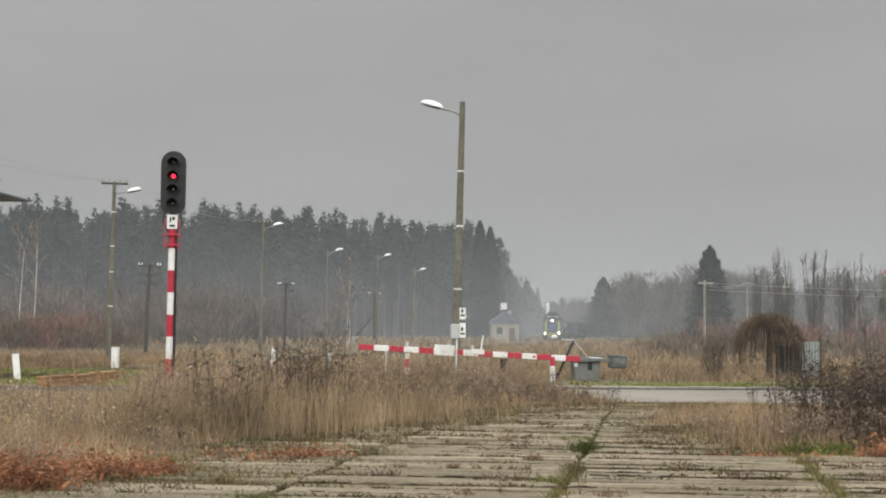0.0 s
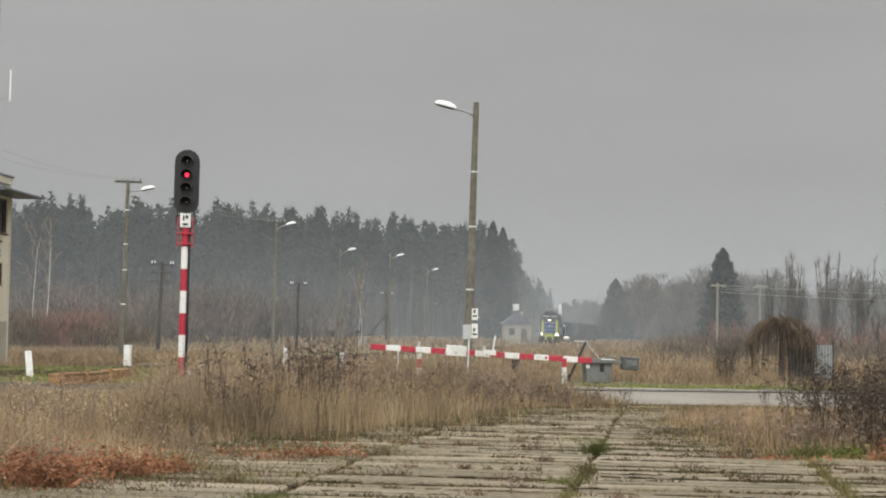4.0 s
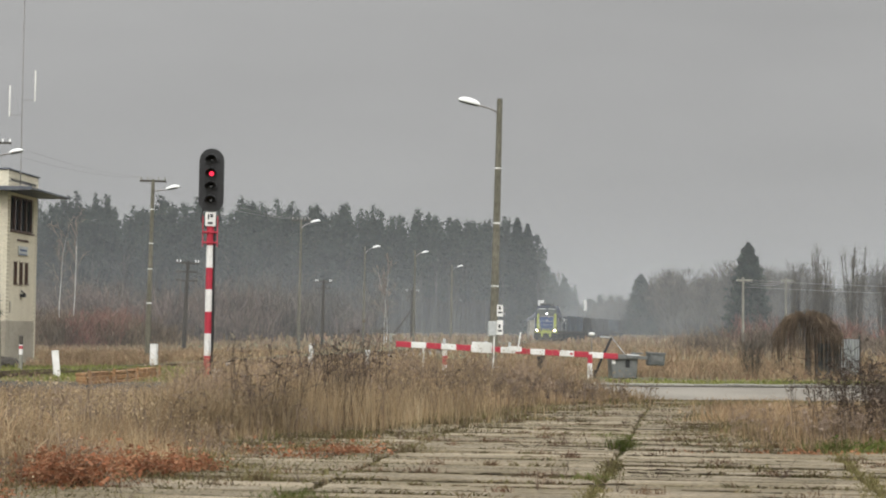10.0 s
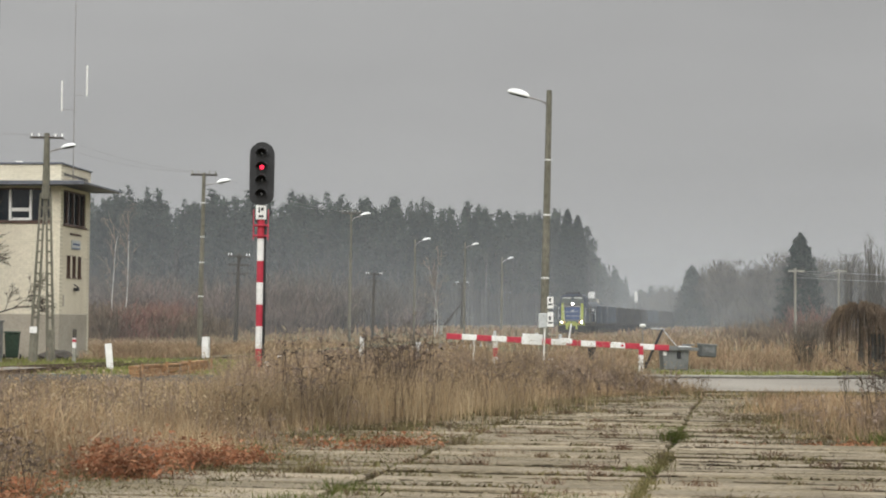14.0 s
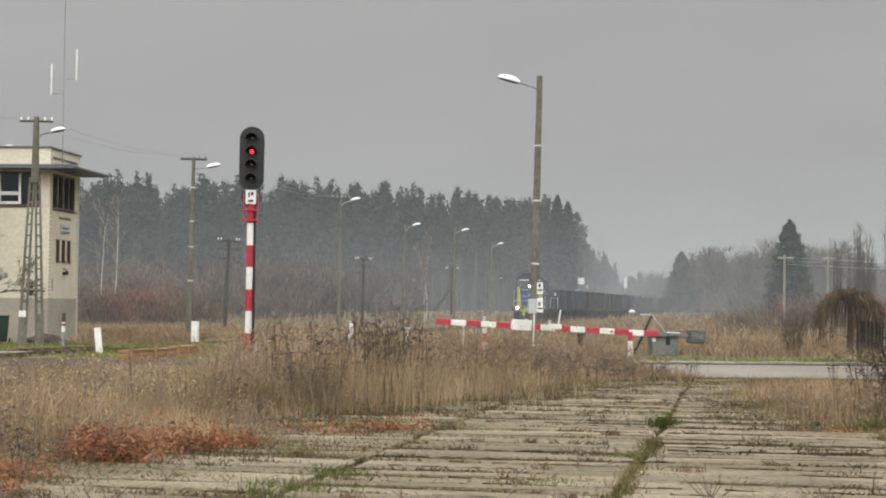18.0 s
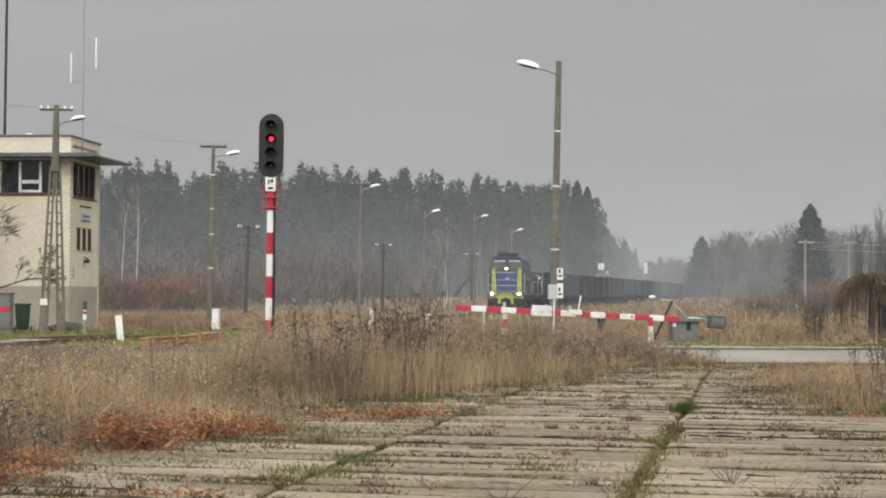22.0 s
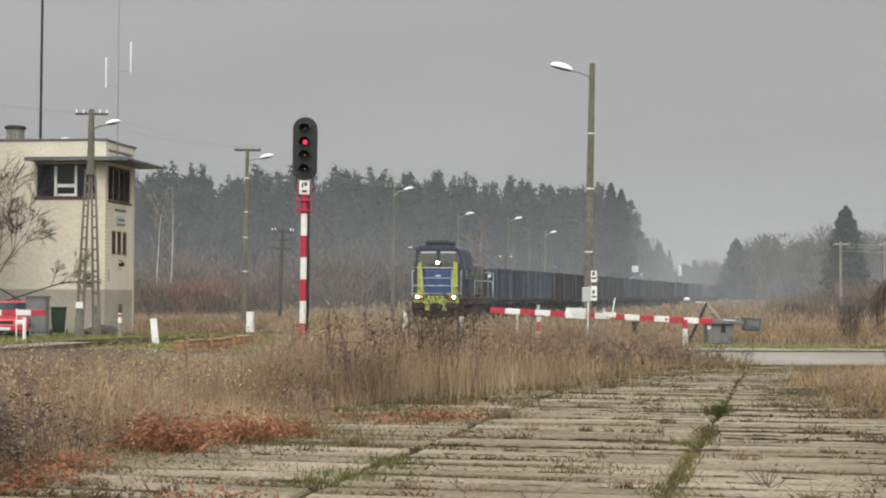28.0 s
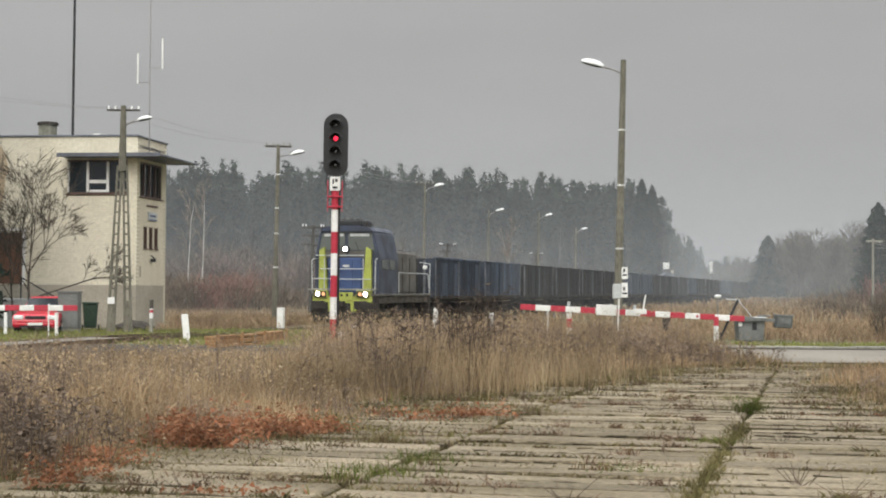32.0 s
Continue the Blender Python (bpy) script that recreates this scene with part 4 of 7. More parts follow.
def far_pole(x, y, h):
    p = thing("utility_pole", pose(x, y, 0), "pale concrete utility pole with short crossarms", "utility pole")
    part("shaft", rod((0, 0, -0.3), (0, 0, h), 0.11, 0.085, 8), M["kerb"], p)
    part("crossarm", box(-0.5, 0.7, -0.05, 0.05, h - 0.3, h - 0.15), M["concrete"], p)
    return p


far_pole(31.5, 120.0, 5.6)
far_pole(42.0, 145.0, 6.4)


def wire(points, r, name="overhead_wire"):
    cu = bpy.data.curves.new(name, "CURVE")
    cu.dimensions, cu.bevel_depth, cu.bevel_resolution = "3D", r, 0
    for a, b, sag in points:
        sp = cu.splines.new("POLY")
        sp.points.add(12)
        for i in range(13):
            f = i / 12
            c = Vector(a).lerp(Vector(b), f)
            sp.points[i].co = (c.x, c.y, c.z - sag * 4 * f * (1 - f), 1)
    cu.materials.append(M["steel"])
    return tagged(new(name, cu), "thin sagging overhead wires between poles", "wire", kind="stuff")


wire([((-12.0 + a, 60, 8.2), (-8.0 + a, 77.5, 8.5), 0.3) for a in (-0.5, 0.5)] + [((-12.0 + a, 60, 8.2), (-20 + a, 46, 8.2), 0.3) for a in (-0.5, 0.5)]
     + [((-8 + a, 77.5, 8.5), (-1.28 + a, 107, 8.6), 0.4) for a in (-0.5, 0.5)], 0.0045)
wire([((31.5, 120, 5.4 - k), (42.0, 145, 6.2 - k), 0.3) for k in (0, 0.15)] + [((31.6, 120, 5.4 - k), (70, 120, 5.6 - k), 0.5) for k in (0, 0.5)], 0.014)


def far_signs():
    s = thing("distant_signal", pose(35.7, 262.0, 0), "distant white signal board on a thin mast", "signal")
    part("mast", rod((0, 0, -0.2), (0, 0, 5.2), 0.07, seg=8), M["grey"], s)
    part("board", box(-0.5, 0.5, -0.04, 0.04, 5.1, 6.15, 0.02), M["white"], s)
    part("lower_arm", rod((-0.8, 0, 4.9), (0.8, 0, 4.7), 0.06, seg=6), M["grey"], s)
    s = thing("distant_signal", pose(49.1, 300.0, 0), "distant tall white signal back on a mast", "signal")
    part("mast", rod((0, 0, -0.2), (0, 0, 5.2), 0.09, seg=8), M["grey"], s)
    part("board", box(-0.3, 0.3, -0.06, 0.06, 4.9, 6.9, 0.08), M["white"], s)
    s = thing("hut", pose(34.9, 255.0, 0), "small grey lineside hut with a pitched roof", "hut")
    part("wall", box(-2.1, 2.1, -1.6, 1.6, -0.2, 2.9), M["plinth"], s, "dull grey rendered wall")
    part("roof", loft([(-2.5, 2.85), (2.5, 2.85), (0.3, 4.5), (-0.3, 4.5)], -1.9, 1.9), M["roofmetal"], s)
    part("door", box(0.5, 1.4, -1.65, -1.602, 0, 2.1), M["frame"], s)
    part("window", box(-1.4, -0.5, -1.64, -1.602, 1.2, 2.2), M["glass"], s)
    part("chimney", box(0.6, 1.0, -0.2, 0.2, 3.6, 4.9), M["plinth"], s)
    m = thing("marker_light", pose(11.75, 70.0, 0), "small white round marker on a thin stick", "marker")
    part("stick", rod((0, 0, -0.1), (0, 0, 1.35), 0.02, seg=6), M["grey"], m)
    ball = bmesh.new()
    bmesh.ops.create_uvsphere(ball, u_segments=12, v_segments=8, radius=0.11)
    bmesh.ops.transform(ball, matrix=Matrix.Translation((0, 0, 1.42)) @ Matrix.Diagonal((1.3, 1, 0.75, 1)), verts=ball.verts)
    part("head", ball, M["white"], m)


far_signs()


def make_warning_sign():
    s = thing("warning_sign", pose(10.29, 26.0, -0.04, 0, 0, -40), "yellow triangular road warning sign with a red border", "road sign")
    part("pole", rod((0, 0, -0.3), (0, 0, 3.5), 0.03, seg=10), M["grey"], s)
    tri = [(-0.45, 2.7), (0.45, 2.7), (0, 3.48)]
    pl = part("plate", loft(tri, -0.05, -0.035), M["red"], s)
    part("face", loft([(-0.395, 2.73), (0.395, 2.73), (0, 3.41)], -0.056, -0.051), M["signyellow"], pl, "faded yellow face")
    part("symbol", box(-0.1, 0.1, -0.062, -0.057, 2.86, 3.02), M["black"], pl)
    part("bracket", box(-0.34, 0.34, -0.034, 0.0, 2.6, 2.69, 0.005), M["black"], s)
    part("bracket", box(-0.3, 0.3, -0.034, 0.0, 2.95, 3.07, 0.005), M["black"], s)


make_warning_sign()


# ---- the signal box ----
def make_signal_box():
    # own space: x along the front (0 at the near corner, negative to the west), y along the end wall, z up
    b = thing("signal_box", pose(-12.35, 66.0, 0, 0, 0, -8), "cream plastered two-storey signal box with a flat roof and canopy", "building")
    L, D, H, PZ, T = 6.15, 3.5, 7.8, 1.72, 0.3
    # the front wall in pieces round its openings, the end wall likewise
    part("plinth_front", box(-L, 0.02, -0.03, T, -0.3, PZ), M["plinth"], b, "bare grey rendered plinth")
    part("plinth_end", box(-T, 0.03, T + 0.003, D, -0.3, PZ - 0.002), M["plinth"], b, "bare grey rendered plinth")
    wx0, wx1, wz0, wz1 = -2.95, -0.42, 5.38, 6.78
    fr = [(-L, wx0, PZ, 7.72), (wx1, 0, PZ, 7.72), (wx0, wx1, PZ, wz0), (wx0, wx1, wz1, 7.72)]
    for x0, x1, z0, z1 in fr:
        part("front_wall", box(x0, x1, 0, T, z0, z1), M["plaster"], b)
    ey0, ey1, ez0, ez1 = 0.35, 3.25, 5.3, 6.75
    sl = [(0.9, 1.25), (1.6, 1.95), (2.3, 2.65)]
    sz0, sz1 = 3.25, 4.1
    ys = [T] + [v for a in sl for v in a] + [D]
    part("end_wall", box(-T, 0, T, D, PZ, sz0), M["brickwash"], b)
    for i in range(0, len(ys), 2):
        part("end_wall", box(-T, 0, ys[i], ys[i + 1], sz0, sz1), M["brickwash"], b)
    part("end_wall", box(-T, 0, T, D, sz1, ez0), M["brickwash"], b)
    part("end_wall", box(-T, 0, T, ey0, ez0, ez1), M["brickwash"], b)
    part("end_wall", box(-T, 0, ey1, D, ez0, ez1), M["brickwash"], b)
    part("end_wall", box(-T, 0, T, D, ez1, 7.72), M["brickwash"], b)
    part("back_wall", box(-L, 0, D, D + T, -0.3, 7.72), M["plaster"], b)
    part("west_wall", box(-L - T, -L, 0, D, -0.3, 7.5), M["plaster"], b)
    part("roof", box(-L, 0.0, T, D, 7.3, 7.42), M["roofmetal"], b)
    cop = box(-L - 0.1, 0.06, -0.06, 0.36, 7.722, 7.8, 0.01)
    part("coping", cop, M["roofmetal"], b)
    part("coping", box(-0.36, 0.07, 0.362, D + T + 0.06, 7.722, 7.78, 0.01), M["roofmetal"], b)
    # canopy round the corner
    part("canopy", box(-3.0, 1.25, -1.0, -0.003, 6.86, 6.95, 0.015), M["roofmetal"], b, "thin grey canopy slab")
    part("canopy", box(0.003, 1.25, 0.0, D + 0.6, 6.86, 6.95, 0.015), M["roofmetal"], b, "thin grey canopy slab")
    part("canopy_edge", box(-3.02, 1.27, -1.04, -1.0, 6.83, 6.99, 0.01), M["roofmetal"], b)
    # front window: two sashes with white frames, a third bay
    def window(name, m, w, h, bays, key="frame"):
        win = part(name, box(0, w, 0.05, 0.10, -0.06, 0.0, 0), M[key], b)
        win.matrix_basis = m
        part("head_rail", box(0, w, 0.05, 0.12, h - 0.07, h), M[key], win)
        for i in range(bays + 1):
            x = w * i / bays
            part("mullion", box(max(0, x - 0.05), min(w, x + 0.05), 0.05, 0.13, 0, h - 0.07), M["white"] if bays == 3 and i < bays else M[key], win)
        for i in range(bays):
            x0, x1 = w * i / bays + 0.05, w * (i + 1) / bays - 0.05
            part("pane", box(x0, x1, 0.14, 0.15, 0, h - 0.07), M["glass"], win)
            if bays == 3 and i == 1:
                part("transom", box(x0, x1, 0.06, 0.12, 0.36, 0.5), M["white"], win)
                part("bottom_rail", box(x0, x1, 0.06, 0.12, 0.0, 0.1), M["white"], win)
        part("sill", box(-0.06, w + 0.06, -0.06, 0.14, -0.13, -0.06, 0.01), M["frame"], win)
        return win
    window("window", pose(wx0, 0, wz0 + 0.1), wx1 - wx0, wz1 - wz0 - 0.1, 3)
    part("curtain", box(wx0 + 0.1, wx0 + 0.8, 0.2, 0.22, wz0 + 0.15, wz1), M["grey"], b)
    window("window", pose(0, ey0, ez0 + 0.1, 0, 0, 90), ey1 - ey0, ez1 - ez0 - 0.1, 4)
    for y0, y1 in sl:
        part("slot_pane", box(-0.2, -0.18, y0, y1, sz0, sz1), M["frame"], b)
        part("slot_frame", box(-0.1, 0.01, y0 - 0.05, y0 + 0.03, sz0, sz1 + 0.04), M["frame"], b)
        part("slot_frame", box(-0.1, 0.01, y1 - 0.03, y1 + 0.05, sz0, sz1 + 0.04), M["frame"], b)
        part("slot_sill", box(-0.1, 0.05, y0 - 0.04, y1 + 0.04, sz0 - 0.07, sz0 - 0.003), M["frame"], b)
    part("brick_band", box(0.002, 0.03, 1.2, 2.6, 4.95, 5.03), M["frame"], b)
    sg = part("name_board", box(0.003, 0.05, 1.35, 2.45, 4.38, 4.75, 0.01), M["lightgrey"], b, "blue-grey name board with faded lettering")
    part("lettering", box(0.051, 0.056, 1.5, 2.3, 4.55, 4.63), M["locoblue"], sg)
    part("frame", box(0.051, 0.056, 1.4, 2.4, 4.4, 4.44), M["locoblue"], sg)
    lamp = part("wall_lamp", box(0.0, 0.2, 1.75, 1.95, 2.68, 2.82, 0.02), M["black"], b, "small black wall lamp")
    part("lamp_arm", rod((0.0, 1.85, 2.95), (0.2, 1.85, 2.8), 0.03, seg=6), M["black"], lamp)
    part("drain_slot", box(0.0, 0.03, 0.4, 0.52, 2.05, 2.5), M["plinth"], b)
    # chimney, vent and masts
    ch = part("chimney", rod((-4.55, 1.9, 7.4), (-4.55, 1.9, 8.42), 0.4, 0.37, 14), M["concrete"], b)
    part("chimney_cap", rod((-4.55, 1.9, 8.4), (-4.55, 1.9, 8.52), 0.45, 0.42, 14), M["under"], ch)
    part("vent", box(-2.25, -2.0, 1.0, 1.25, 7.4, 7.95, 0.02), M["white"], b)
    part("mast", rod((-3.2, 1.2, 7.4), (-3.16, 1.2, 17.5), 0.06, 0.05, 8), M["black"], b, "dark steel mast")
    part("antenna_mast", rod((0.12, 1.1, 7.0), (0.12, 1.1, 17.0), 0.022, 0.016, 6), M["steel"], b)
    for s, z in ((-0.52, 10.0), (0.52, 10.6)):
        a = part("antenna", rod((0.12 + s, 1.1, z), (0.12 + s, 1.1, z + 1.25), 0.036, seg=8), M["white"], b, "white rod antenna")
        part("antenna_arm", rod((0.12, 1.1, z + 0.05), (0.12 + s, 1.1, z + 0.05), 0.012, seg=6), M["steel"], a)
    crust = bmesh.new()
    ring = []
    for k in range(28):
        a = 2 * math.pi * k / 28
        w = 0.42 + 0.1 * noise.noise((math.cos(a) * 2, math.sin(a) * 2, 1.7))
        ring.append((-5.85 + w * math.cos(a) * (1.0 if math.sin(a) > 0 else 0.7), 6.1 + 1.25 * math.sin(a) * (1 + 0.25 * noise.noise((a, 2.0, 0.4)))))
    fr_ = [crust.verts.new((max(x, -L), -0.006, z)) for x, z in ring]
    bk_ = [crust.verts.new((max(x, -L), -0.0005, z)) for x, z in ring]
    crust.faces.new(fr_)
    for k in range(28):
        crust.faces.new((fr_[k], bk_[k], bk_[(k + 1) % 28], fr_[(k + 1) % 28]))
    bmesh.ops.recalc_face_normals(crust, faces=crust.faces)
    part("bare_render", crust, M["barecrust"], b, "tan patch of bare weathered render")
    # brown double gate with a loading platform and rail
    g = part("gate", box(-5.8, -4.78, -0.06, -0.004, 1.75, 3.82, 0.01), M["rustgate"], b, "brown steel door")
    for i in range(4):
        part("gate_rib", box(-5.7 + i * 0.25, -5.66 + i * 0.25, -0.09, -0.06, 1.78, 3.77), M["rustgate"], g)
    part("gate_frame", box(-4.78, -4.68, -0.09, 0.0, 1.73, 3.92), M["white"], g)
    part("gate_frame", box(-5.9, -5.8, -0.09, 0.0, 1.73, 3.92), M["white"], g)
    part("gate_lintel", box(-5.9, -4.68, -0.095, 0.0, 3.92, 4.0), M["white"], g)
    part("platform", box(-6.15, -3.7, -1.7, -0.035, -0.3, 1.15, 0.02), M["lightgrey"], b, "pale concrete loading platform")
    rl = rod((-4.2, -1.6, 0.9), (-4.2, -1.6, 2.0), 0.03, seg=6)
    rod((-4.2, -1.6, 2.0), (-1.9, -1.6, 0.75), 0.03, seg=6, bm=rl)
    rod((-3.1, -1.6, 0.0), (-3.1, -1.6, 1.4), 0.025, seg=6, bm=rl)
    part("handrail", rl, M["black"], b)


make_signal_box()


def make_car():
    c = thing("car", pose(-14.78, 61.0, -0.12, 0, 0, 3), "small red hatchback parked facing the crossing", "car")
    # own space: front at y = -1.9, z up
    lower = [(-1.85, 0.28), (-1.9, 0.45), (-1.86, 0.66), (-1.72, 0.76), (-0.75, 0.92), (1.6, 0.95), (1.85, 0.85), (1.88, 0.4), (1.75, 0.25)]
    body = loft([(a, z) for a, z in lower], -0.83, 0.83, axis="x")
    bmesh.ops.bevel(body, geom=[e for e in body.edges], offset=0.05, segments=2, affect="EDGES")
    bd = part("body", body, M["carred"], c)
    cab = loft([(-0.72, 0.9), (0.05, 1.38), (1.2, 1.4), (1.72, 0.93)], -0.72, 0.72, axis="x")
    for v in cab.verts:
        if v.co.z > 1.2:
            v.co.x *= 0.8
    bmesh.ops.bevel(cab, geom=[e for e in cab.edges], offset=0.04, segments=2, affect="EDGES")
    cb = part("cabin", cab, M["carred"], c)
    m = Matrix.Translation((0, -0.335, 1.14)) @ Matrix.Rotation(math.atan2(0.48, 0.77) - math.pi / 2, 4, "X")
    part("windscreen", box(-0.6, 0.6, -0.03, 0.0, -0.36, 0.34, 0.02, None, Matrix.Translation((0, -0.02, 0)) @ m), M["glass"], cb)
    part("grille", box(-0.36, 0.36, -1.93, -1.86, 0.6, 0.7, 0.01), M["black"], bd)
    part("number_plate", box(-0.26, 0.26, -1.945, -1.88, 0.36, 0.46, 0.004), M["white"], bd)
    part("lower_intake", box(-0.55, 0.55, -1.93, -1.87, 0.29, 0.35), M["black"], bd)
    for s in (-1, 1):
        part("headlight", box(s * 0.6 - 0.17, s * 0.6 + 0.17, -1.92, -1.8, 0.57, 0.72, 0.03), M["lampglass"], bd)
        part("mirror", box(s * 0.86 - 0.1, s * 0.86 + 0.1, -0.5, -0.42, 0.92, 1.05, 0.02), M["carred"], bd)
        for y in (-1.2, 1.25):
            w = part("wheel", rod((s * 0.68, y, 0.29), (s * 0.84, y, 0.29), 0.29, seg=20), M["tyre"], c)
            part("rim", rod((s * 0.83, y, 0.29), (s * 0.85, y, 0.29), 0.17, seg=14), M["lightgrey"], w)


make_car()


def yard_items():
    c = thing("cable_cabinet", pose(-13.65, 60.0, 0, 0, 0, -4), "grey steel cable cabinet on a low plinth", "cabinet")
    part("plinth", box(-0.36, 0.36, -0.2, 0.2, -0.2, 0.12, 0.01), M["concrete"], c)
    bd = part("body", box(-0.38, 0.38, -0.22, 0.22, 0.12, 1.42, 0.015), M["grey"], c)
    part("door", box(-0.35, -0.01, -0.235, -0.22, 0.17, 1.36, 0.006), M["grey"], bd)
    part("door", box(0.01, 0.35, -0.235, -0.22, 0.17, 1.36, 0.006), M["grey"], bd)
    part("lid", box(-0.42, 0.42, -0.26, 0.26, 1.42, 1.48, 0.01), M["grey"], c)
    w = thing("wheelie_bin", pose(-13.4, 62.4, 0, 0, 0, 10), "dark green plastic wheelie bin with closed lid", "bin")
    bm = box(-0.28, 0.28, -0.33, 0.33, 0.08, 0.98, 0.03)
    for v in bm.verts:
        if v.co.z < 0.5:
            v.co.x *= 0.8
            v.co.y *= 0.75
    part("body", bm, M["bin"], w)
    part("lid", box(-0.31, 0.31, -0.37, 0.38, 0.985, 1.06, 0.03), M["bin"], w)
    part("handle", rod((-0.25, 0.42, 1.0), (0.25, 0.42, 1.0), 0.02, seg=8), M["bin"], w)
    for s in (-0.3, 0.3):
        part("wheel", rod((s - 0.03, 0.3, 0.1), (s + 0.03, 0.3, 0.1), 0.1, seg=12), M["tyre"], w)
    h = bmesh.new()
    bmesh.ops.create_icosphere(h, subdivisions=3, radius=1)
    for v in h.verts:
        n = noise.noise(v.co * 2.2)
        v.co = Vector((v.co.x * 0.75, v.co.y * 0.6, max(-0.05, v.co.z * 0.34))) * (1 + 0.25 * n)
    hp = new("soil_heap", finish(h, "soil_heap", M["bark"]))
    hp.location = (-12.1, 64.2, 0.0)
    tagged(hp, "small dark heap of soil against the plinth", "heap")
    # rusted sheets beside the willow
    f = thing("sheet_fence", pose(19.4, 61.0, 0, 0, 0, -10), "short fence of grey corrugated metal sheets", "fence")
    for i in (1, 2):
        x0 = -1.5 + i * 0.95
        prof = []
        for k in range(25):
            prof.append((x0 + (0.9 if i == 1 else 0.66) * k / 24, 0.025 * math.sin(k * 1.57)))
        bm = bmesh.new()
        lo = [bm.verts.new((a, b, -0.1)) for a, b in prof]
        hi = [bm.verts.new((a, b, (1.35, 1.2, 1.36)[i])) for a, b in prof]
        for k in range(24):
            bm.faces.new((lo[k], lo[k + 1], hi[k + 1], hi[k]))
        bmesh.ops.solidify(bm, geom=bm.faces[:], thickness=0.01)
        part("sheet", bm, M["lightgrey" if i == 2 else "darkgrey"], f)
    for x in (-0.55, 0.4, 1.08):
        part("post", box(x - 0.04, x + 0.04, 0.04, 0.12, -0.2, 1.5), M["wood"], f)


yard_items()


# ---- the train ----
def wheelset(parent, y, r=0.5):
    """An axle with two wheels, turning about its own centre."""
    ax = part("axle", rod((-0.95, 0, 0), (0.95, 0, 0), 0.07, seg=8), M["under"], parent)
    ax.location = (0, y, r)
    for s in (-1, 1):
        w = rod((s * 0.70, 0, 0), (s * 0.84, 0, 0), r, seg=20)
        rod((s * 0.66, 0, 0), (s * 0.70, 0, 0), r + 0.025, seg=20, bm=w)
        part("wheel", w, M["under"], ax)
    return ax


def bogie(parent, y, half, key="under"):
    fr = bmesh.new()
    for s in (-1, 1):
        box(s * 0.98 - 0.06, s * 0.98 + 0.06, y - half - 0.35, y + half + 0.35, 0.42, 0.72, 0.02, fr)
        for k in (-half, half):
            box(s * 1.06 - 0.08, s * 1.06 + 0.08, y + k - 0.16, y + k + 0.16, 0.36, 0.68, 0.02, fr)
        for k in (-0.3, 0.3):
            rod((s * 1.02, y + k, 0.5), (s * 1.02, y + k, 0.95), 0.09, seg=8, bm=fr)
    box(-0.95, 0.95, y - 0.2, y + 0.2, 0.55, 0.9, 0.02, fr)
    return part("bogie", fr, M[key], parent, "grimy dark bogie frame")


def rails_of(parent, paths, r=0.022):
    for pts in paths:
        bm = bmesh.new()
        for a, b in zip(pts[:-1], pts[1:]):
            rod(a, b, r, seg=6, bm=bm)
        part("handrail", bm, M["lightgrey"], parent, "white tubular handrail")


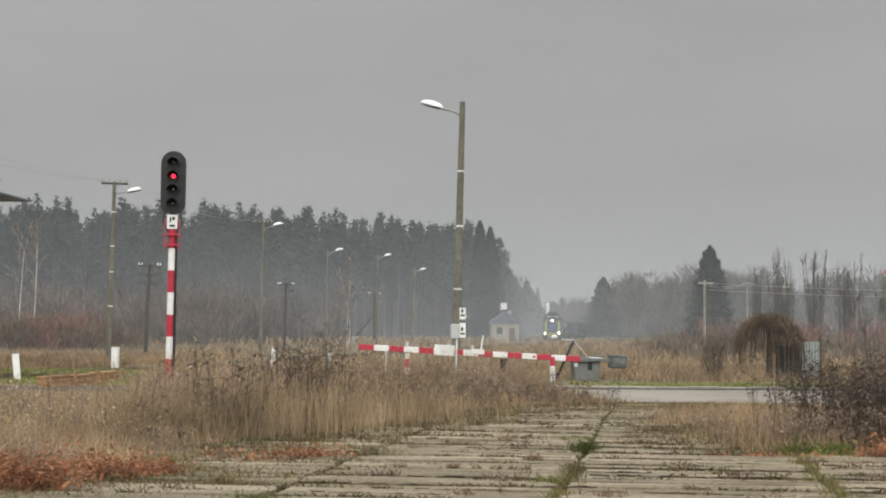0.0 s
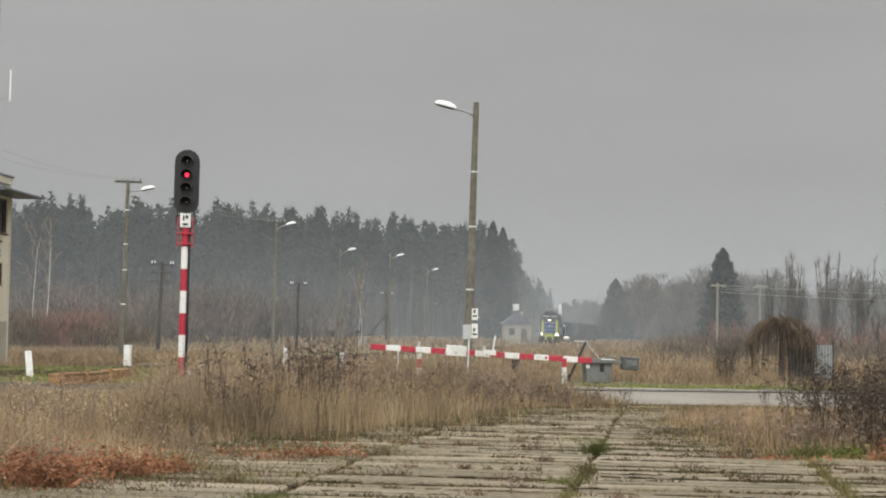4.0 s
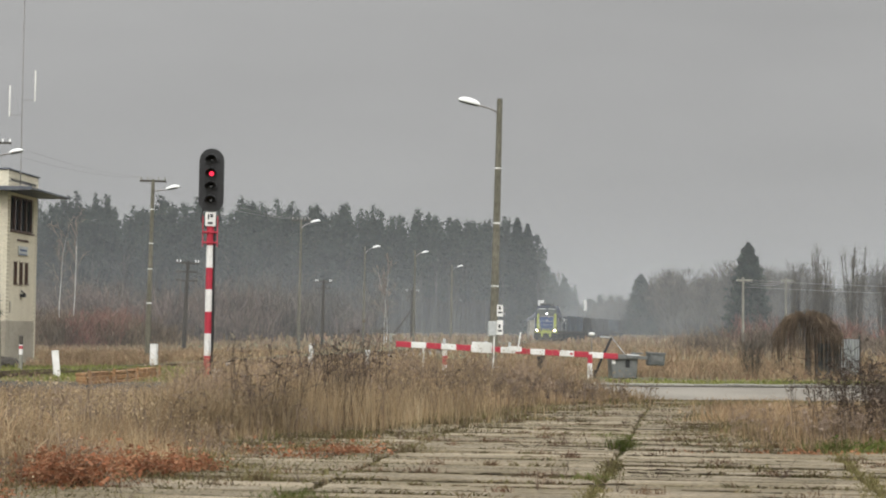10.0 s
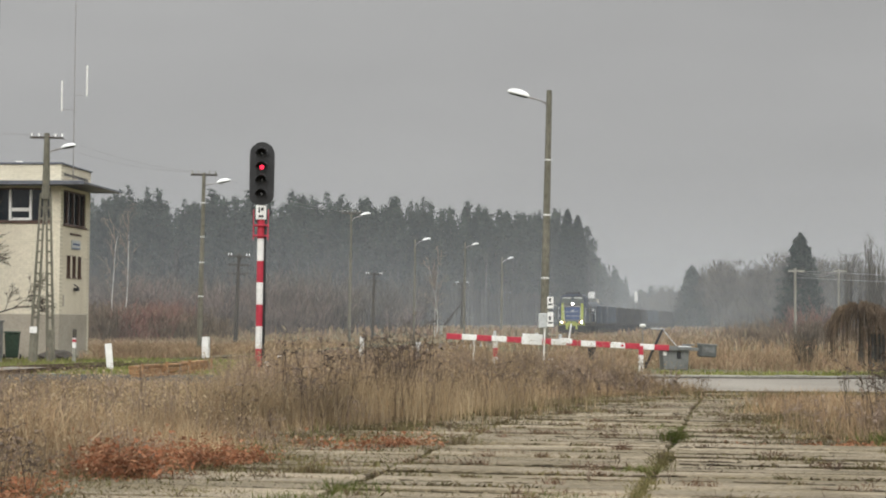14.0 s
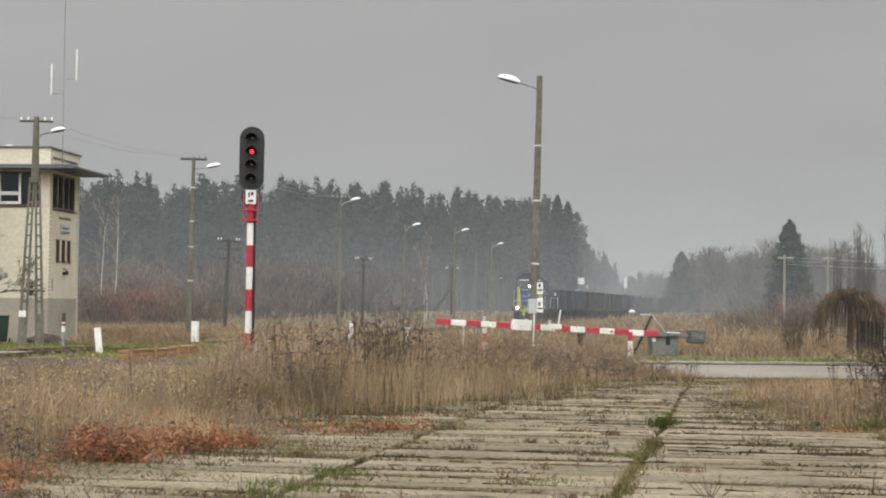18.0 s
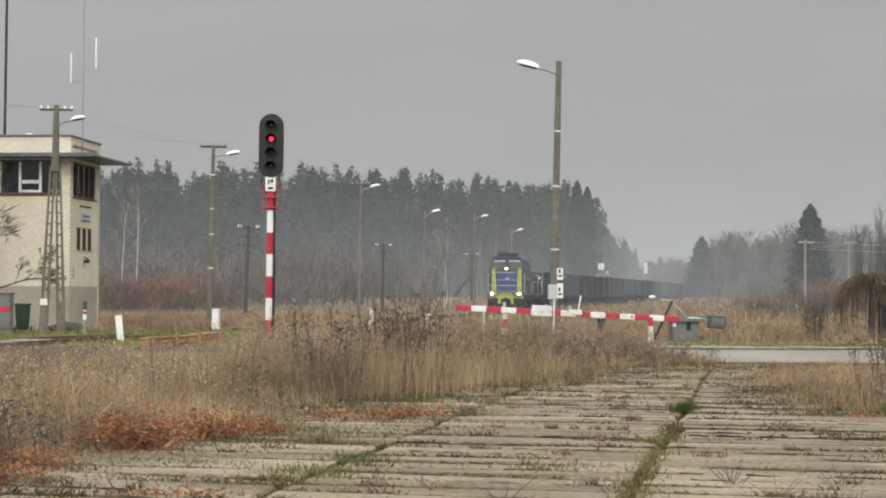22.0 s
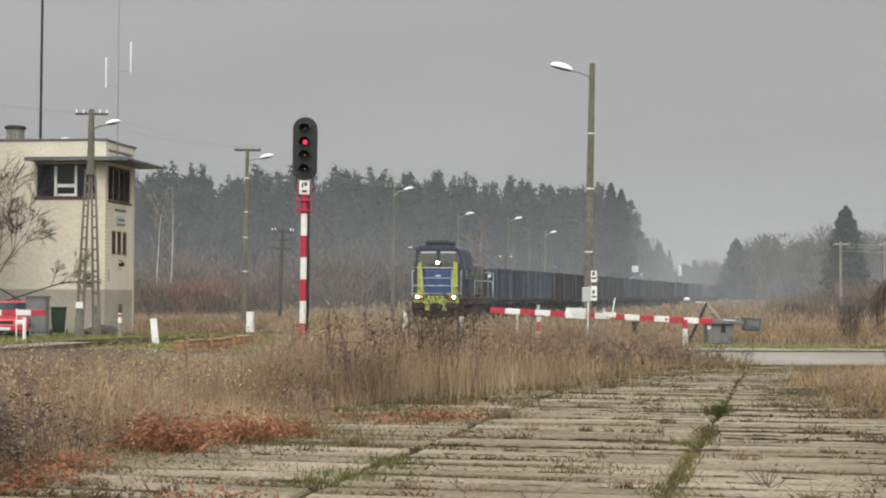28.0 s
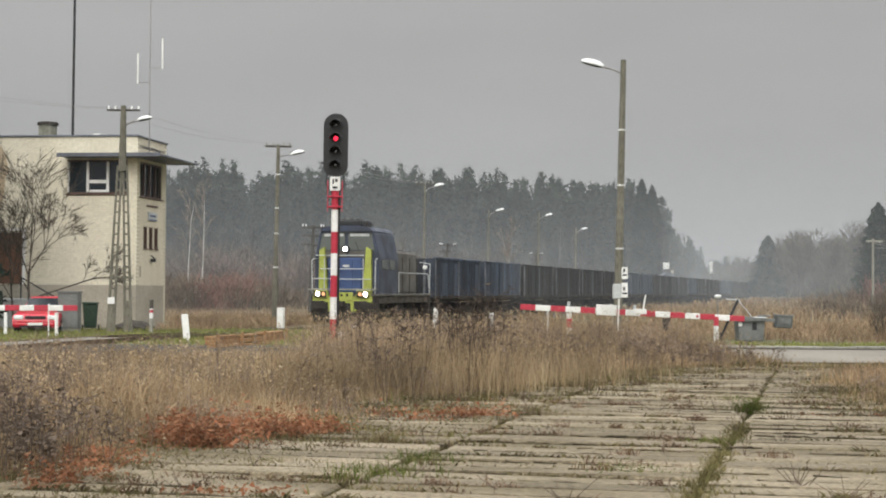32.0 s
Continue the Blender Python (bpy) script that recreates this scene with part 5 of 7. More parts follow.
def make_loco():
    # own space: front buffer beam at y = 0, rear at y = 10.2, z from the rail head
    l = thing("diesel_locomotive", Matrix(), "blue and lime-green diesel shunting locomotive with headlights lit", "locomotive")
    part("frame", box(-1.45, 1.45, 0.35, 9.9, 0.98, 1.32, 0.03), M["dustgrey"], l)
    part("deck", box(-1.52, 1.52, 0.2, 10.05, 1.32, 1.42, 0.015), M["locogrey"], l)
    for y0, y1 in ((0.1, 0.32), (9.98, 10.2)):
        f = y0 < 5
        yb = y0 if f else y1
        s = -1 if f else 1
        out = [(-1.38, 1.3), (-1.38, 1.04), (-0.66, 1.04), (-0.64, 0.62), (-0.4, 0.62), (-0.38, 1.0), (0.38, 1.0), (0.4, 0.62), (0.64, 0.62), (0.66, 1.04), (1.38, 1.04), (1.38, 1.3)]
        bb = part("buffer_beam", loft(out, y0, y1), M["lime"], l, "lime-green buffer beam")
        part("beam_back", box(-1.45, 1.45, y0 + 0.03 if f else y0 - 0.05, y1 + 0.05 if f else y1 - 0.03, 0.6, 1.32, 0.02), M["under"], bb)
        for x in (-0.98, 0.98):
            part("buffer", rod((x, yb, 0.92), (x, yb + s * 0.42, 0.92), 0.12, seg=14), M["under"], bb)
            part("buffer_head", box(x - 0.31, x + 0.31, min(yb + s * 0.42, yb + s * 0.47), max(yb + s * 0.42, yb + s * 0.47), 0.74, 1.1, 0.02), M["under"], bb, "dark rectangular buffer head")
        part("coupler", box(-0.14, 0.14, min(yb, yb + s * 0.35), max(yb, yb + s * 0.35), 0.84, 1.08, 0.02), M["under"], bb)
        for x in (-0.26, 0.26):
            part("brake_hose", rod((x, yb + s * 0.05, 1.0), (x + 0.04, yb + s * 0.2, 0.5), 0.025, seg=6), M["black"], bb)
        part("plough", loft([(-1.35, 0.18), (1.35, 0.18), (1.3, 0.6), (-1.3, 0.6)], yb + s * 0.02, yb + s * 0.07), M["under"], bb)
    # headlight boxes on the front beam
    for x in (-0.98, 0.98):
        hb = part("headlight_box", box(x - 0.31, x + 0.31, 0.0, 0.26, 1.22, 1.56, 0.03), M["lime"], l)
        part("headlight_recess", box(x - 0.28, x + 0.28, -0.008, 0.0, 1.25, 1.53, 0.003), M["under"], hb)
        o = -0.12 if x < 0 else 0.12
        part("headlight", rod((x + o, -0.022, 1.40), (x + o, -0.009, 1.40), 0.088, seg=18), M["headlight"], hb, "lit warm headlight")
        # this lamp is off; a weak amber glow is put into its lens
        part("tail_light", rod((x - o * 1.1, -0.02, 1.40), (x - o * 1.1, -0.009, 1.40), 0.085, seg=16), M["dimlight"], hb, "unlit amber lamp with a faint added glow")
    part("lime_panel", box(-0.5, 0.5, 0.06, 0.12, 1.1, 1.48, 0.01), M["lime"], l, "lime-green front panel under the deck")
    for x in (-0.3, -0.02, 0.24):
        part("panel_socket", box(x - 0.05, x + 0.05, 0.02, 0.06, 1.3, 1.42, 0.01), M["under"], l)
    part("deck_edge", box(-1.56, 1.56, 0.02, 0.2, 1.57, 1.64, 0.01), M["concrete"], l, "pale worn edge of the front deck")
    # short hood with lime corner panels
    hood = box(-0.8, 0.8, 0.5, 0.8, 1.42, 3.02, 0.05)
    hd = part("short_hood", hood, M["locoblue"], l, "blue short hood")
    part("hood_door", box(-0.66, -0.18, 0.48, 0.502, 1.5, 2.92, 0.01), M["locoblue"], hd)
    part("hood_door", box(-0.16, 0.34, 0.47, 0.502, 1.5, 2.92, 0.01), M["locoblue"], hd)
    part("hood_door", box(0.36, 0.74, 0.48, 0.502, 1.5, 2.92, 0.01), M["locoblue"], hd)
    part("badge", box(-0.1, 0.2, 0.457, 0.469, 2.6, 2.7), M["lightgrey"], hd)
    part("window_panel", box(0.1, 0.95, 0.70, 0.748, 3.03, 3.34, 0.02), M["locogrey"], hd, "grey panel under the windscreen")
    part("window_panel", box(-1.0, 0.02, 0.70, 0.748, 3.03, 3.34, 0.02), M["locogrey"], hd)
    for s in (-1, 1):
        out = [(s * 0.8, 1.42), (s * 1.22, 1.42), (s * 1.2, 3.35), (s * 0.98, 3.5)]
        part("corner_panel", loft(out if s < 0 else out[::-1], 0.46, 0.66), M["lime"], l, "lime-green sloping side panel")
    # cab
    prof = [(-1.48, 1.42), (1.48, 1.42), (1.5, 3.0), (1.28, 4.1), (1.02, 4.34), (0.5, 4.42), (-0.5, 4.42), (-1.02, 4.34), (-1.28, 4.1), (-1.5, 3.0)]
    cab = part("cab", loft(prof, 0.75, 3.9), M["locodark"], l, "dark blue driver's cab")
    roofp = [(-1.24, 4.2), (1.24, 4.2), (1.04, 4.38), (0.52, 4.47), (-0.52, 4.47), (-1.04, 4.38)]
    part("cab_roof", loft(roofp, 0.6, 4.05), M["locodark"], cab)
    for s in (-1, 1):
        fw = loft([(s * 0.08, 3.38), (s * 1.3, 3.36), (s * 1.16, 4.1), (s * 0.08, 4.17)][::s], 0.70, 0.748)
        w = part("windscreen", fw, M["cabglass"], cab, "cab windscreen reflecting the sky")
        part("wiper", rod((s * 0.6, 0.69, 3.3), (s * 0.4, 0.68, 3.75), 0.012, seg=6), M["black"], w)
        part("side_window", box(s * 1.495 - 0.02, s * 1.495 + 0.02, 1.2, 2.1, 2.5, 2.95, 0.01), M["cabglass"], cab)
        part("side_window", box(s * 1.495 - 0.02, s * 1.495 + 0.02, 2.5, 3.4, 2.5, 2.95, 0.01), M["cabglass"], cab)
        part("sun_blind", box(min(s * 0.15, s * 1.05), max(s * 0.15, s * 1.05), 0.69, 0.699, 3.98, 4.1, 0.002), M["lightgrey"], w, "pale sun blind")
        part("windscreen_pillar", rod((s * 1.38, 0.71, 3.1), (s * 1.2, 0.71, 4.15), 0.05, seg=6), M["locodark"], cab)
    part("top_headlight_case", rod((0, 0.5, 3.42), (0, 0.75, 3.42), 0.15, seg=16), M["black"], cab)
    part("top_headlight", rod((0, 0.48, 3.42), (0, 0.5, 3.42), 0.085, seg=16), M["toplight"], cab, "lit white headlight")
    ac = box(-0.85, 0.6, 1.0, 2.7, 4.46, 4.72, 0.05)
    au = part("air_unit", ac, M["black"], cab, "black roof air unit")
    for x in (-0.7, -0.35, 0.0, 0.35):
        part("fan_cover", rod((x, 1.4, 4.72), (x, 1.4, 4.78), 0.14, 0.1, 10), M["under"], au)
    part("roof_pipe", rod((-1.0, 0.75, 4.42), (-1.2, 0.75, 4.3), 0.05, seg=8), M["under"], au)
    part("horn", rod((-0.7, 0.7, 4.6), (-0.7, 1.0, 4.6), 0.09, 0.04, 10), M["under"], au)
    part("beacon", rod((0.75, 1.3, 4.4), (0.75, 1.3, 4.62), 0.06, seg=8), M["under"], au)
    # long hood behind
    lh = part("long_hood", box(-0.95, 0.95, 3.9, 9.45, 1.42, 3.46, 0.12), M["locogrey"], l, "grey long hood with side doors")
    for i in range(4):
        for s in (-1, 1):
            part("hood_door", box(s * 0.95 - 0.015, s * 0.95 + 0.015, 4.1 + i * 1.3, 5.25 + i * 1.3, 1.5, 3.15, 0.01), M["locogrey"], lh)
            part("door_gap", box(s * 0.96 - 0.012, s * 0.96 + 0.012, 5.27 + i * 1.3, 5.38 + i * 1.3, 1.5, 3.15), M["under"], lh)
    part("stack", rod((0, 6.4, 3.44), (0, 6.4, 3.7), 0.14, seg=10), M["under"], lh)
    part("grille", box(-0.75, 0.75, 7.6, 9.2, 3.45, 3.52, 0.02), M["black"], lh)
    part("fuel_tank", box(-1.3, 1.3, 4.5, 5.7, 0.35, 0.98, 0.06), M["under"], l)
    for s in (-1, 1):
        part("step_unit", box(s * 1.4 - 0.12, s * 1.4 + 0.12, 0.32, 0.75, 0.4, 1.3, 0.02), M["under"], l)
        part("step_unit", box(s * 1.4 - 0.12, s * 1.4 + 0.12, 9.5, 9.9, 0.4, 1.3, 0.02), M["under"], l)
    rails_of(l, [
        [(-1.3, 0.28, 3.12), (0.95, 0.28, 3.12)], [(-1.1, 0.28, 2.52), (0.95, 0.28, 2.52)], [(-1.46, 0.28, 2.08), (1.3, 0.28, 2.06)],
        [(-1.46, 0.26, 1.42), (-1.48, 0.26, 2.9), (-1.46, 0.5, 2.98), (-1.44, 0.9, 2.98)], [(1.46, 0.26, 1.42), (1.48, 0.26, 2.9), (1.46, 0.5, 2.98), (1.44, 0.9, 2.98), (1.44, 0.9, 1.42)],
        [(-0.9, 0.28, 1.42), (-0.9, 0.28, 2.98)], [(0.9, 0.28, 1.42), (0.9, 0.28, 2.98)],
        [(1.46, 4.2, 1.42), (1.46, 4.2, 2.4), (1.46, 9.6, 2.4), (1.46, 9.9, 1.42)], [(1.46, 9.9, 1.42), (1.46, 10.0, 2.9), (0.9, 10.0, 2.98)],
        [(-1.46, 4.2, 1.42), (-1.46, 4.2, 2.4), (-1.46, 9.6, 2.4), (-1.46, 9.9, 1.42)],
    ])
    part("marker_lamp", rod((1.2, 9.9, 2.74), (1.2, 10.08, 2.74), 0.1, seg=12), M["white"], l, "white marker lamp")
    bogie(l, 2.6, 1.05, "dustgrey")
    bogie(l, 7.6, 1.05, "dustgrey")
    axles = [wheelset(l, y, 0.55) for y in (1.55, 3.65, 6.55, 8.65)]
    return l, axles


def make_wagon(paint, label):
    w = thing("coal_wagon", Matrix(), label, "freight wagon", "train of coal wagons")
    part("underframe", box(-1.25, 1.25, 0.62, 10.9, 0.98, 1.24, 0.02), M["under"], w)
    side = 1.42
    for s in (-1, 1):
        sd = part("side_wall", box(s * side - 0.03, s * side + 0.03, 0.65, 10.89, 1.24, 3.16), M[paint], w)
        part("top_rail", box(s * side - 0.07, s * side + 0.07, 0.6, 10.94, 3.16, 3.28, 0.02), M[paint], sd)
        part("sole_bar", box(s * side - 0.06, s * side + 0.06, 0.6, 10.94, 1.14, 1.3, 0.02), M["under"], sd)
        for i in range(9):
            y = 0.72 + i * 1.263
            key = "wagonpost" if i in (0, 4, 8) else paint
            part("side_post", box(s * (side + 0.03) - 0.035, s * (side + 0.03) + 0.035, y - 0.06, y + 0.06, 1.2, 3.2, 0.01), M[key], sd)
        for i in (1, 3, 5, 7):
            y = 0.72 + i * 1.263 + 0.1
            part("side_door", box(s * (side + 0.035) - 0.012, s * (side + 0.035) + 0.012, y, y + 1.06, 1.32, 3.0, 0.015), M[paint], sd)
    for y in (0.65, 10.83):
        e = part("end_wall", box(-side, side, y, y + 0.06, 1.24, 3.2), M[paint], w)
        for x in (-0.9, 0, 0.9):
            part("end_post", box(x - 0.06, x + 0.06, y - 0.06, y, 1.2, 3.1, 0.01), M["wagonpost"], e)
    part("floor", box(-1.38, 1.38, 0.72, 10.8, 1.24, 1.3), M["under"], w)
    for y, s in ((0.62, -1), (10.92, 1)):
        for x in (-0.875, 0.875):
            b = part("buffer", rod((x, y, 1.05), (x, y + s * 0.5, 1.05), 0.1, seg=10), M["under"], w)
            part("buffer_head", rod((x, y + s * 0.5, 1.05), (x, y + s * 0.55, 1.05), 0.22, seg=14), M["under"], b)
    bogie(w, 2.2, 0.9)
    bogie(w, 9.34, 0.9)
    for y in (1.3, 3.1, 8.44, 10.24):
        wheelset(w, y, 0.46)
    return w


SPEED = 6.01
LOCO, AXLES = make_loco()
BLUE = make_wagon("wagon", "open coal wagon with worn blue-grey ribbed steel sides")
BLACK = make_wagon("wagondark", "open coal wagon with sooty black ribbed steel sides")
WAGONS = [BLUE, copy_thing(BLUE, Matrix()), BLACK]
for k in range(20):
    WAGONS.append(copy_thing(BLUE if k in (3, 4, 8, 12, 13, 17) else BLACK, Matrix()))


def motions():
    """The train rolls in at an even pace."""
    def at(d, length):
        x0, y0, _ = path_at(d)
        x1, y1, _ = path_at(d + length)
        return pose(x0, y0, RAIL_Z, 0, 0, -math.degrees(math.atan2(x1 - x0, y1 - y0)))
    times = [float(t) for t in range(33)]
    walk(LOCO, [(t, at(SPEED * (32 - t), 10.2)) for t in times])
    for k, w in enumerate(WAGONS):
        walk(w, [(t, at(SPEED * (32 - t) + 10.4 + 11.56 * k, 11.5)) for t in times])
    step = 0.1333
    n = round(32 / step)
    for ax in AXLES:
        y = ax.location.y
        walk(ax, [(32 * i / n, pose(0, y, 0.55, math.degrees(SPEED * 32 * i / n / 0.55))) for i in range(n + 1)])


# ---- plants ----
def scatter(n, x0, x1, y0, y1, keep):
    """Random roots in a rectangle, thinned by keep(x, y) in 0..1."""
    p = NP.uniform((x0, y0), (x1, y1), (n, 2))
    k = keep(p[:, 0], p[:, 1])
    return p[NP.uniform(size=n) < k]


def smooth_noise(x, y, k, seed=0.0):
    """Cheap patchiness from summed waves, -1..1."""
    s = seed
    return (np.sin(x * k * 1.3 + 1.7 * np.sin(y * k * 0.9 + s) + s) + np.sin(y * k * 1.7 - 1.3 * np.sin(x * k * 1.1 + 2 * s)) + np.sin((x + y) * k * 2.3 + 3 * s) * 0.6) / 2.6


def roots(p, z=-0.04):
    return np.column_stack([p, np.full(len(p), z)])


EDGE_Y = np.array([8.0, 13.0, 14.6, 17.0, 19.0, 25.0, 32.0, 36.0, 39.0])
EDGE_X = np.array([-5.4, -3.9, -3.3, -2.45, -1.5, 0.1, 3.3, 6.4, 9.0])


def inside(x, y):
    """How far a place lies into the tall grass, west of the paving."""
    return np.interp(y, EDGE_Y, EDGE_X) - x + 0.35 * smooth_noise(x, y, 1.1, 0.4)


def stuff(name, soup, key, label, category):
    return tagged(new(name, soup.mesh(name, M[key])), label, category, kind="stuff")


def make_tall_grass():
    dens = lambda x, y: np.clip((inside(x, y) + 0.35) / 1.2, 0, 1) * np.where(y > 23 + (x + 6) * 1.6, np.where(x > -2.5, np.where(x > 0.2, 0.5, 0.8), 0.35), 1.0)
    pale, dry = Soup(), Soup()
    for soup, n, hm, seed in ((dry, 300000, 0.72, 1.0), (pale, 170000, 0.8, 2.0)):
        p = scatter(n, -15, 9, 11.5, 38, lambda x, y: dens(x, y) * np.clip(0.55 + 0.6 * smooth_noise(x, y, 0.8, seed), 0.12, 1))
        x, y = p.T
        far = np.clip((y - 21 - np.maximum(-x - 1.5, 0) * -1.2) / 5, 0, 1) * (x < -2.4)
        h = hm * np.clip(0.14 + inside(x, y) * 0.36, 0.12, 1.0) * NP.uniform(0.5, 1.25, len(p)) * (1 + 0.25 * smooth_noise(x, y, 0.7, 5.0)) * (1 - 0.62 * far) * np.where((x > -2.6) & (y > 20), 1.1, 1.0)
        blades(soup, roots(p), h, NP.uniform(0.006, 0.013, len(p)) * (0.7 + y / 30), NP.uniform(0.1, 0.8, len(p)))
    stuff("dry_grass", dry, "drygrass", "thick stand of brown dry grass beside the paving", "grass")
    stuff("pale_grass", pale, "palegrass", "pale straw-coloured grass among the brown stand", "grass")
    # feathery seed heads on part of the stand
    hd = Soup()
    p = scatter(60000, -15, 9, 12, 38, lambda x, y: dens(x, y) * np.clip(0.4 + 0.6 * smooth_noise(x, y, 0.9, 6.0), 0.05, 1))
    x, y = p.T
    far = (x < -2.6) & (y > 23)
    top = np.clip(0.2 + inside(x, y) * 0.38, 0.2, 1.0) * NP.uniform(0.6, 1.05, len(p)) * np.where((x > -2.6) & (y > 20), 1.1, 0.9) * np.where(far, 0.5, 1)
    c = np.repeat(np.column_stack([x, y, top]), 5, axis=0) + NP.normal(0, 1, (len(p) * 5, 3)) * np.array([0.025, 0.025, 0.05])
    flakes(hd, c, NP.uniform(0.01, 0.03, len(c)))
    # taller tufts round the dead tansy
    tt = Soup()
    for x, y, sx, sy, n, h in ((0.4, 26.4, 0.6, 0.7, 900, 0.95), (-0.7, 25.4, 0.7, 0.8, 900, 0.85), (1.5, 28.2, 0.7, 0.8, 700, 0.8), (-1.9, 24.6, 0.6, 0.8, 500, 0.75), (2.6, 30.6, 0.8, 0.8, 500, 0.65)):
        p = NP.normal((x, y), (sx, sy), (n, 2))
        hh = NP.uniform(0.45, 1.15, n) * h
        blades(tt, roots(p), hh, NP.uniform(0.007, 0.013, n), NP.uniform(0.1, 0.5, n))
        c = np.column_stack([p, hh * 0.95])[::3]
        flakes(tt, np.repeat(c, 3, axis=0) + NP.normal(0, 0.03, (len(c) * 3, 3)), NP.uniform(0.012, 0.03, len(c) * 3))
    stuff("tall_tufts", tt, "palegrass", "tall straw-coloured tufts round the dead tansy", "grass")
    stuff("seed_heads", hd, "palegrass", "pale feathery seed heads of the dry grass", "grass")
    # greyish fine-branched weeds in patches
    gw = Soup()
    p = scatter(27000, -14, 9, 13, 38, lambda x, y: np.clip((inside(x, y) + 0.35) / 1.2, 0, 1) * np.clip(smooth_noise(x, y, 0.75, 8.0) * 1.6 + 0.15 + 0.45 * (x > 0.0), 0, 1) * np.where((x < -2.5) & (y > 23), 0.4, 1))
    x, y = p.T
    hh = 0.8 * np.clip(0.2 + inside(x, y) * 0.38, 0.2, 1.0) * NP.uniform(0.6, 1.15, len(p)) * np.where((x < -2.6) & (y > 23), 0.45, np.where(y > 20, 1.15, 1.0))
    r = roots(p)
    tip = r + np.column_stack([NP.normal(0, 0.12, len(p)), NP.normal(0, 0.12, len(p)), np.ones(len(p))]) * hh[:, None]
    strips(gw, r, tip, 0.006, 0.003)
    for _ in range(6):
        f = NP.uniform(0.3, 1.0, len(p))[:, None]
        a = r + (tip - r) * f
        e = a + np.column_stack([NP.normal(0, 0.13, len(p)), NP.normal(0, 0.13, len(p)), NP.uniform(0.05, 0.25, len(p))]) * hh[:, None]
        strips(gw, a, e, 0.004, 0.002)
        flakes(gw, np.repeat(e, 3, axis=0) + NP.normal(0, 0.02, (len(e) * 3, 3)), NP.uniform(0.008, 0.022, len(e) * 3))
    stuff("grey_weeds", gw, "greyweed", "grey-brown fine-branched dry weeds within the grass", "weeds")
    low = Soup()
    p = scatter(26000, -15, 9, 11, 38, lambda x, y: np.clip(inside(x, y) / 0.5 + 0.6, 0, 1) * np.clip(0.25 + smooth_noise(x, y, 1.3, 3.0), 0, 1))
    blades(low, roots(p), NP.uniform(0.08, 0.3, len(p)), NP.uniform(0.006, 0.012, len(p)) * (0.7 + p[:, 1] / 30), NP.uniform(0.2, 0.8, len(p)))
    stuff("green_grass", low, "greengrass", "green grass at the foot of the dry stand", "grass")


make_tall_grass()


def weeds(name, spots, label, key="deadweed", thick=1.0):
    """Dead branching weed stems with dark flat flower heads."""
    st = Soup()
    p, q, r0, r1, heads = [], [], [], [], []
    for x0, y0, sx, sy, n, h in spots:
        for _ in range(n):
            x, y = R.gauss(x0, sx), R.gauss(y0, sy)
            hh = h * R.uniform(0.6, 1.12)
            top = Vector((x + R.gauss(0, 0.17) * hh, y + R.gauss(0, 0.17) * hh, hh))
            root = Vector((x, y, -0.03))
            p.append(root), q.append(top), r0.append(0.0055), r1.append(0.0035)
            for k in range(R.randint(3, 6)):
                f = R.uniform(0.62, 1.0)
                c = root.lerp(top, f)
                e = c + Vector((R.gauss(0, 0.13), R.gauss(0, 0.13), R.uniform(0.03, 0.17))) * hh
                p.append(c), q.append(e), r0.append(0.004), r1.append(0.003)
                heads.append((e, R.uniform(0.03, 0.07)))
            for k in range(3):
                c = root.lerp(top, R.uniform(0.15, 0.7))
                heads.append((c + Vector((R.gauss(0, 0.05), R.gauss(0, 0.05), 0)), R.uniform(0.02, 0.045)))
    sticks(st, p, q, np.array(r0) * thick, np.array(r1) * thick)
    c = np.repeat(np.array([h[0] for h in heads]), 4, axis=0) + NP.normal(0, 0.018, (len(heads) * 4, 3))
    flakes(st, c, thick ** 0.2 * np.repeat([h[1] for h in heads], 4) * NP.uniform(0.35, 0.8, len(c)), 0.72)
    stuff(name, st, key, label, "weeds")


weeds("dead_weeds", [(0.45, 26.6, 0.3, 0.5, 62, 1.5), (-0.65, 25.6, 0.4, 0.6, 30, 1.32)], "tall dark dead tansy standing above the dry grass", "darkweed", 0.9)
weeds("dead_weeds", [(-1.2, 25.5, 0.6, 1.0, 18, 1.15), (1.3, 28.0, 0.6, 1.2, 20, 1.15), (-0.9, 22.5, 1.2, 1.4, 14, 0.85), (2.8, 31.8, 1.1, 1.4, 50, 0.75), (4.6, 34.0, 1.2, 0.9, 60, 0.6), (-4.2, 19.5, 1.0, 1.6, 16, 0.85)],
      "dark dead tansy stems standing above the dry grass")
weeds("dead_weeds", [(8.3, 23.3, 0.5, 0.8, 190, 1.12), (9.6, 23.8, 0.7, 1.0, 230, 1.28), (9.6, 28.5, 0.9, 1.2, 30, 0.8)],
      "clump of tall dark dead weeds on the yard's edge", "darkweed", 1.0)
weeds("dead_weeds", [(6.6, 23.3, 0.6, 0.6, 22, 0.5), (7.6, 22.6, 0.6, 0.5, 60, 0.55), (6.9, 26.5, 0.8, 0.9, 10, 0.4), (9.0, 22.4, 0.8, 0.4, 80, 0.6)], "low grey-brown dead weeds before the tall clump", "greyweed", 0.8)
weeds("dead_weeds", [(2.6, 32.2, 0.9, 1.2, 60, 0.65), (4.3, 34.0, 1.1, 0.9, 40, 0.5), (5.5, 36.5, 1.5, 0.7, 30, 0.45)], "low brown dead weeds where the paving ends")
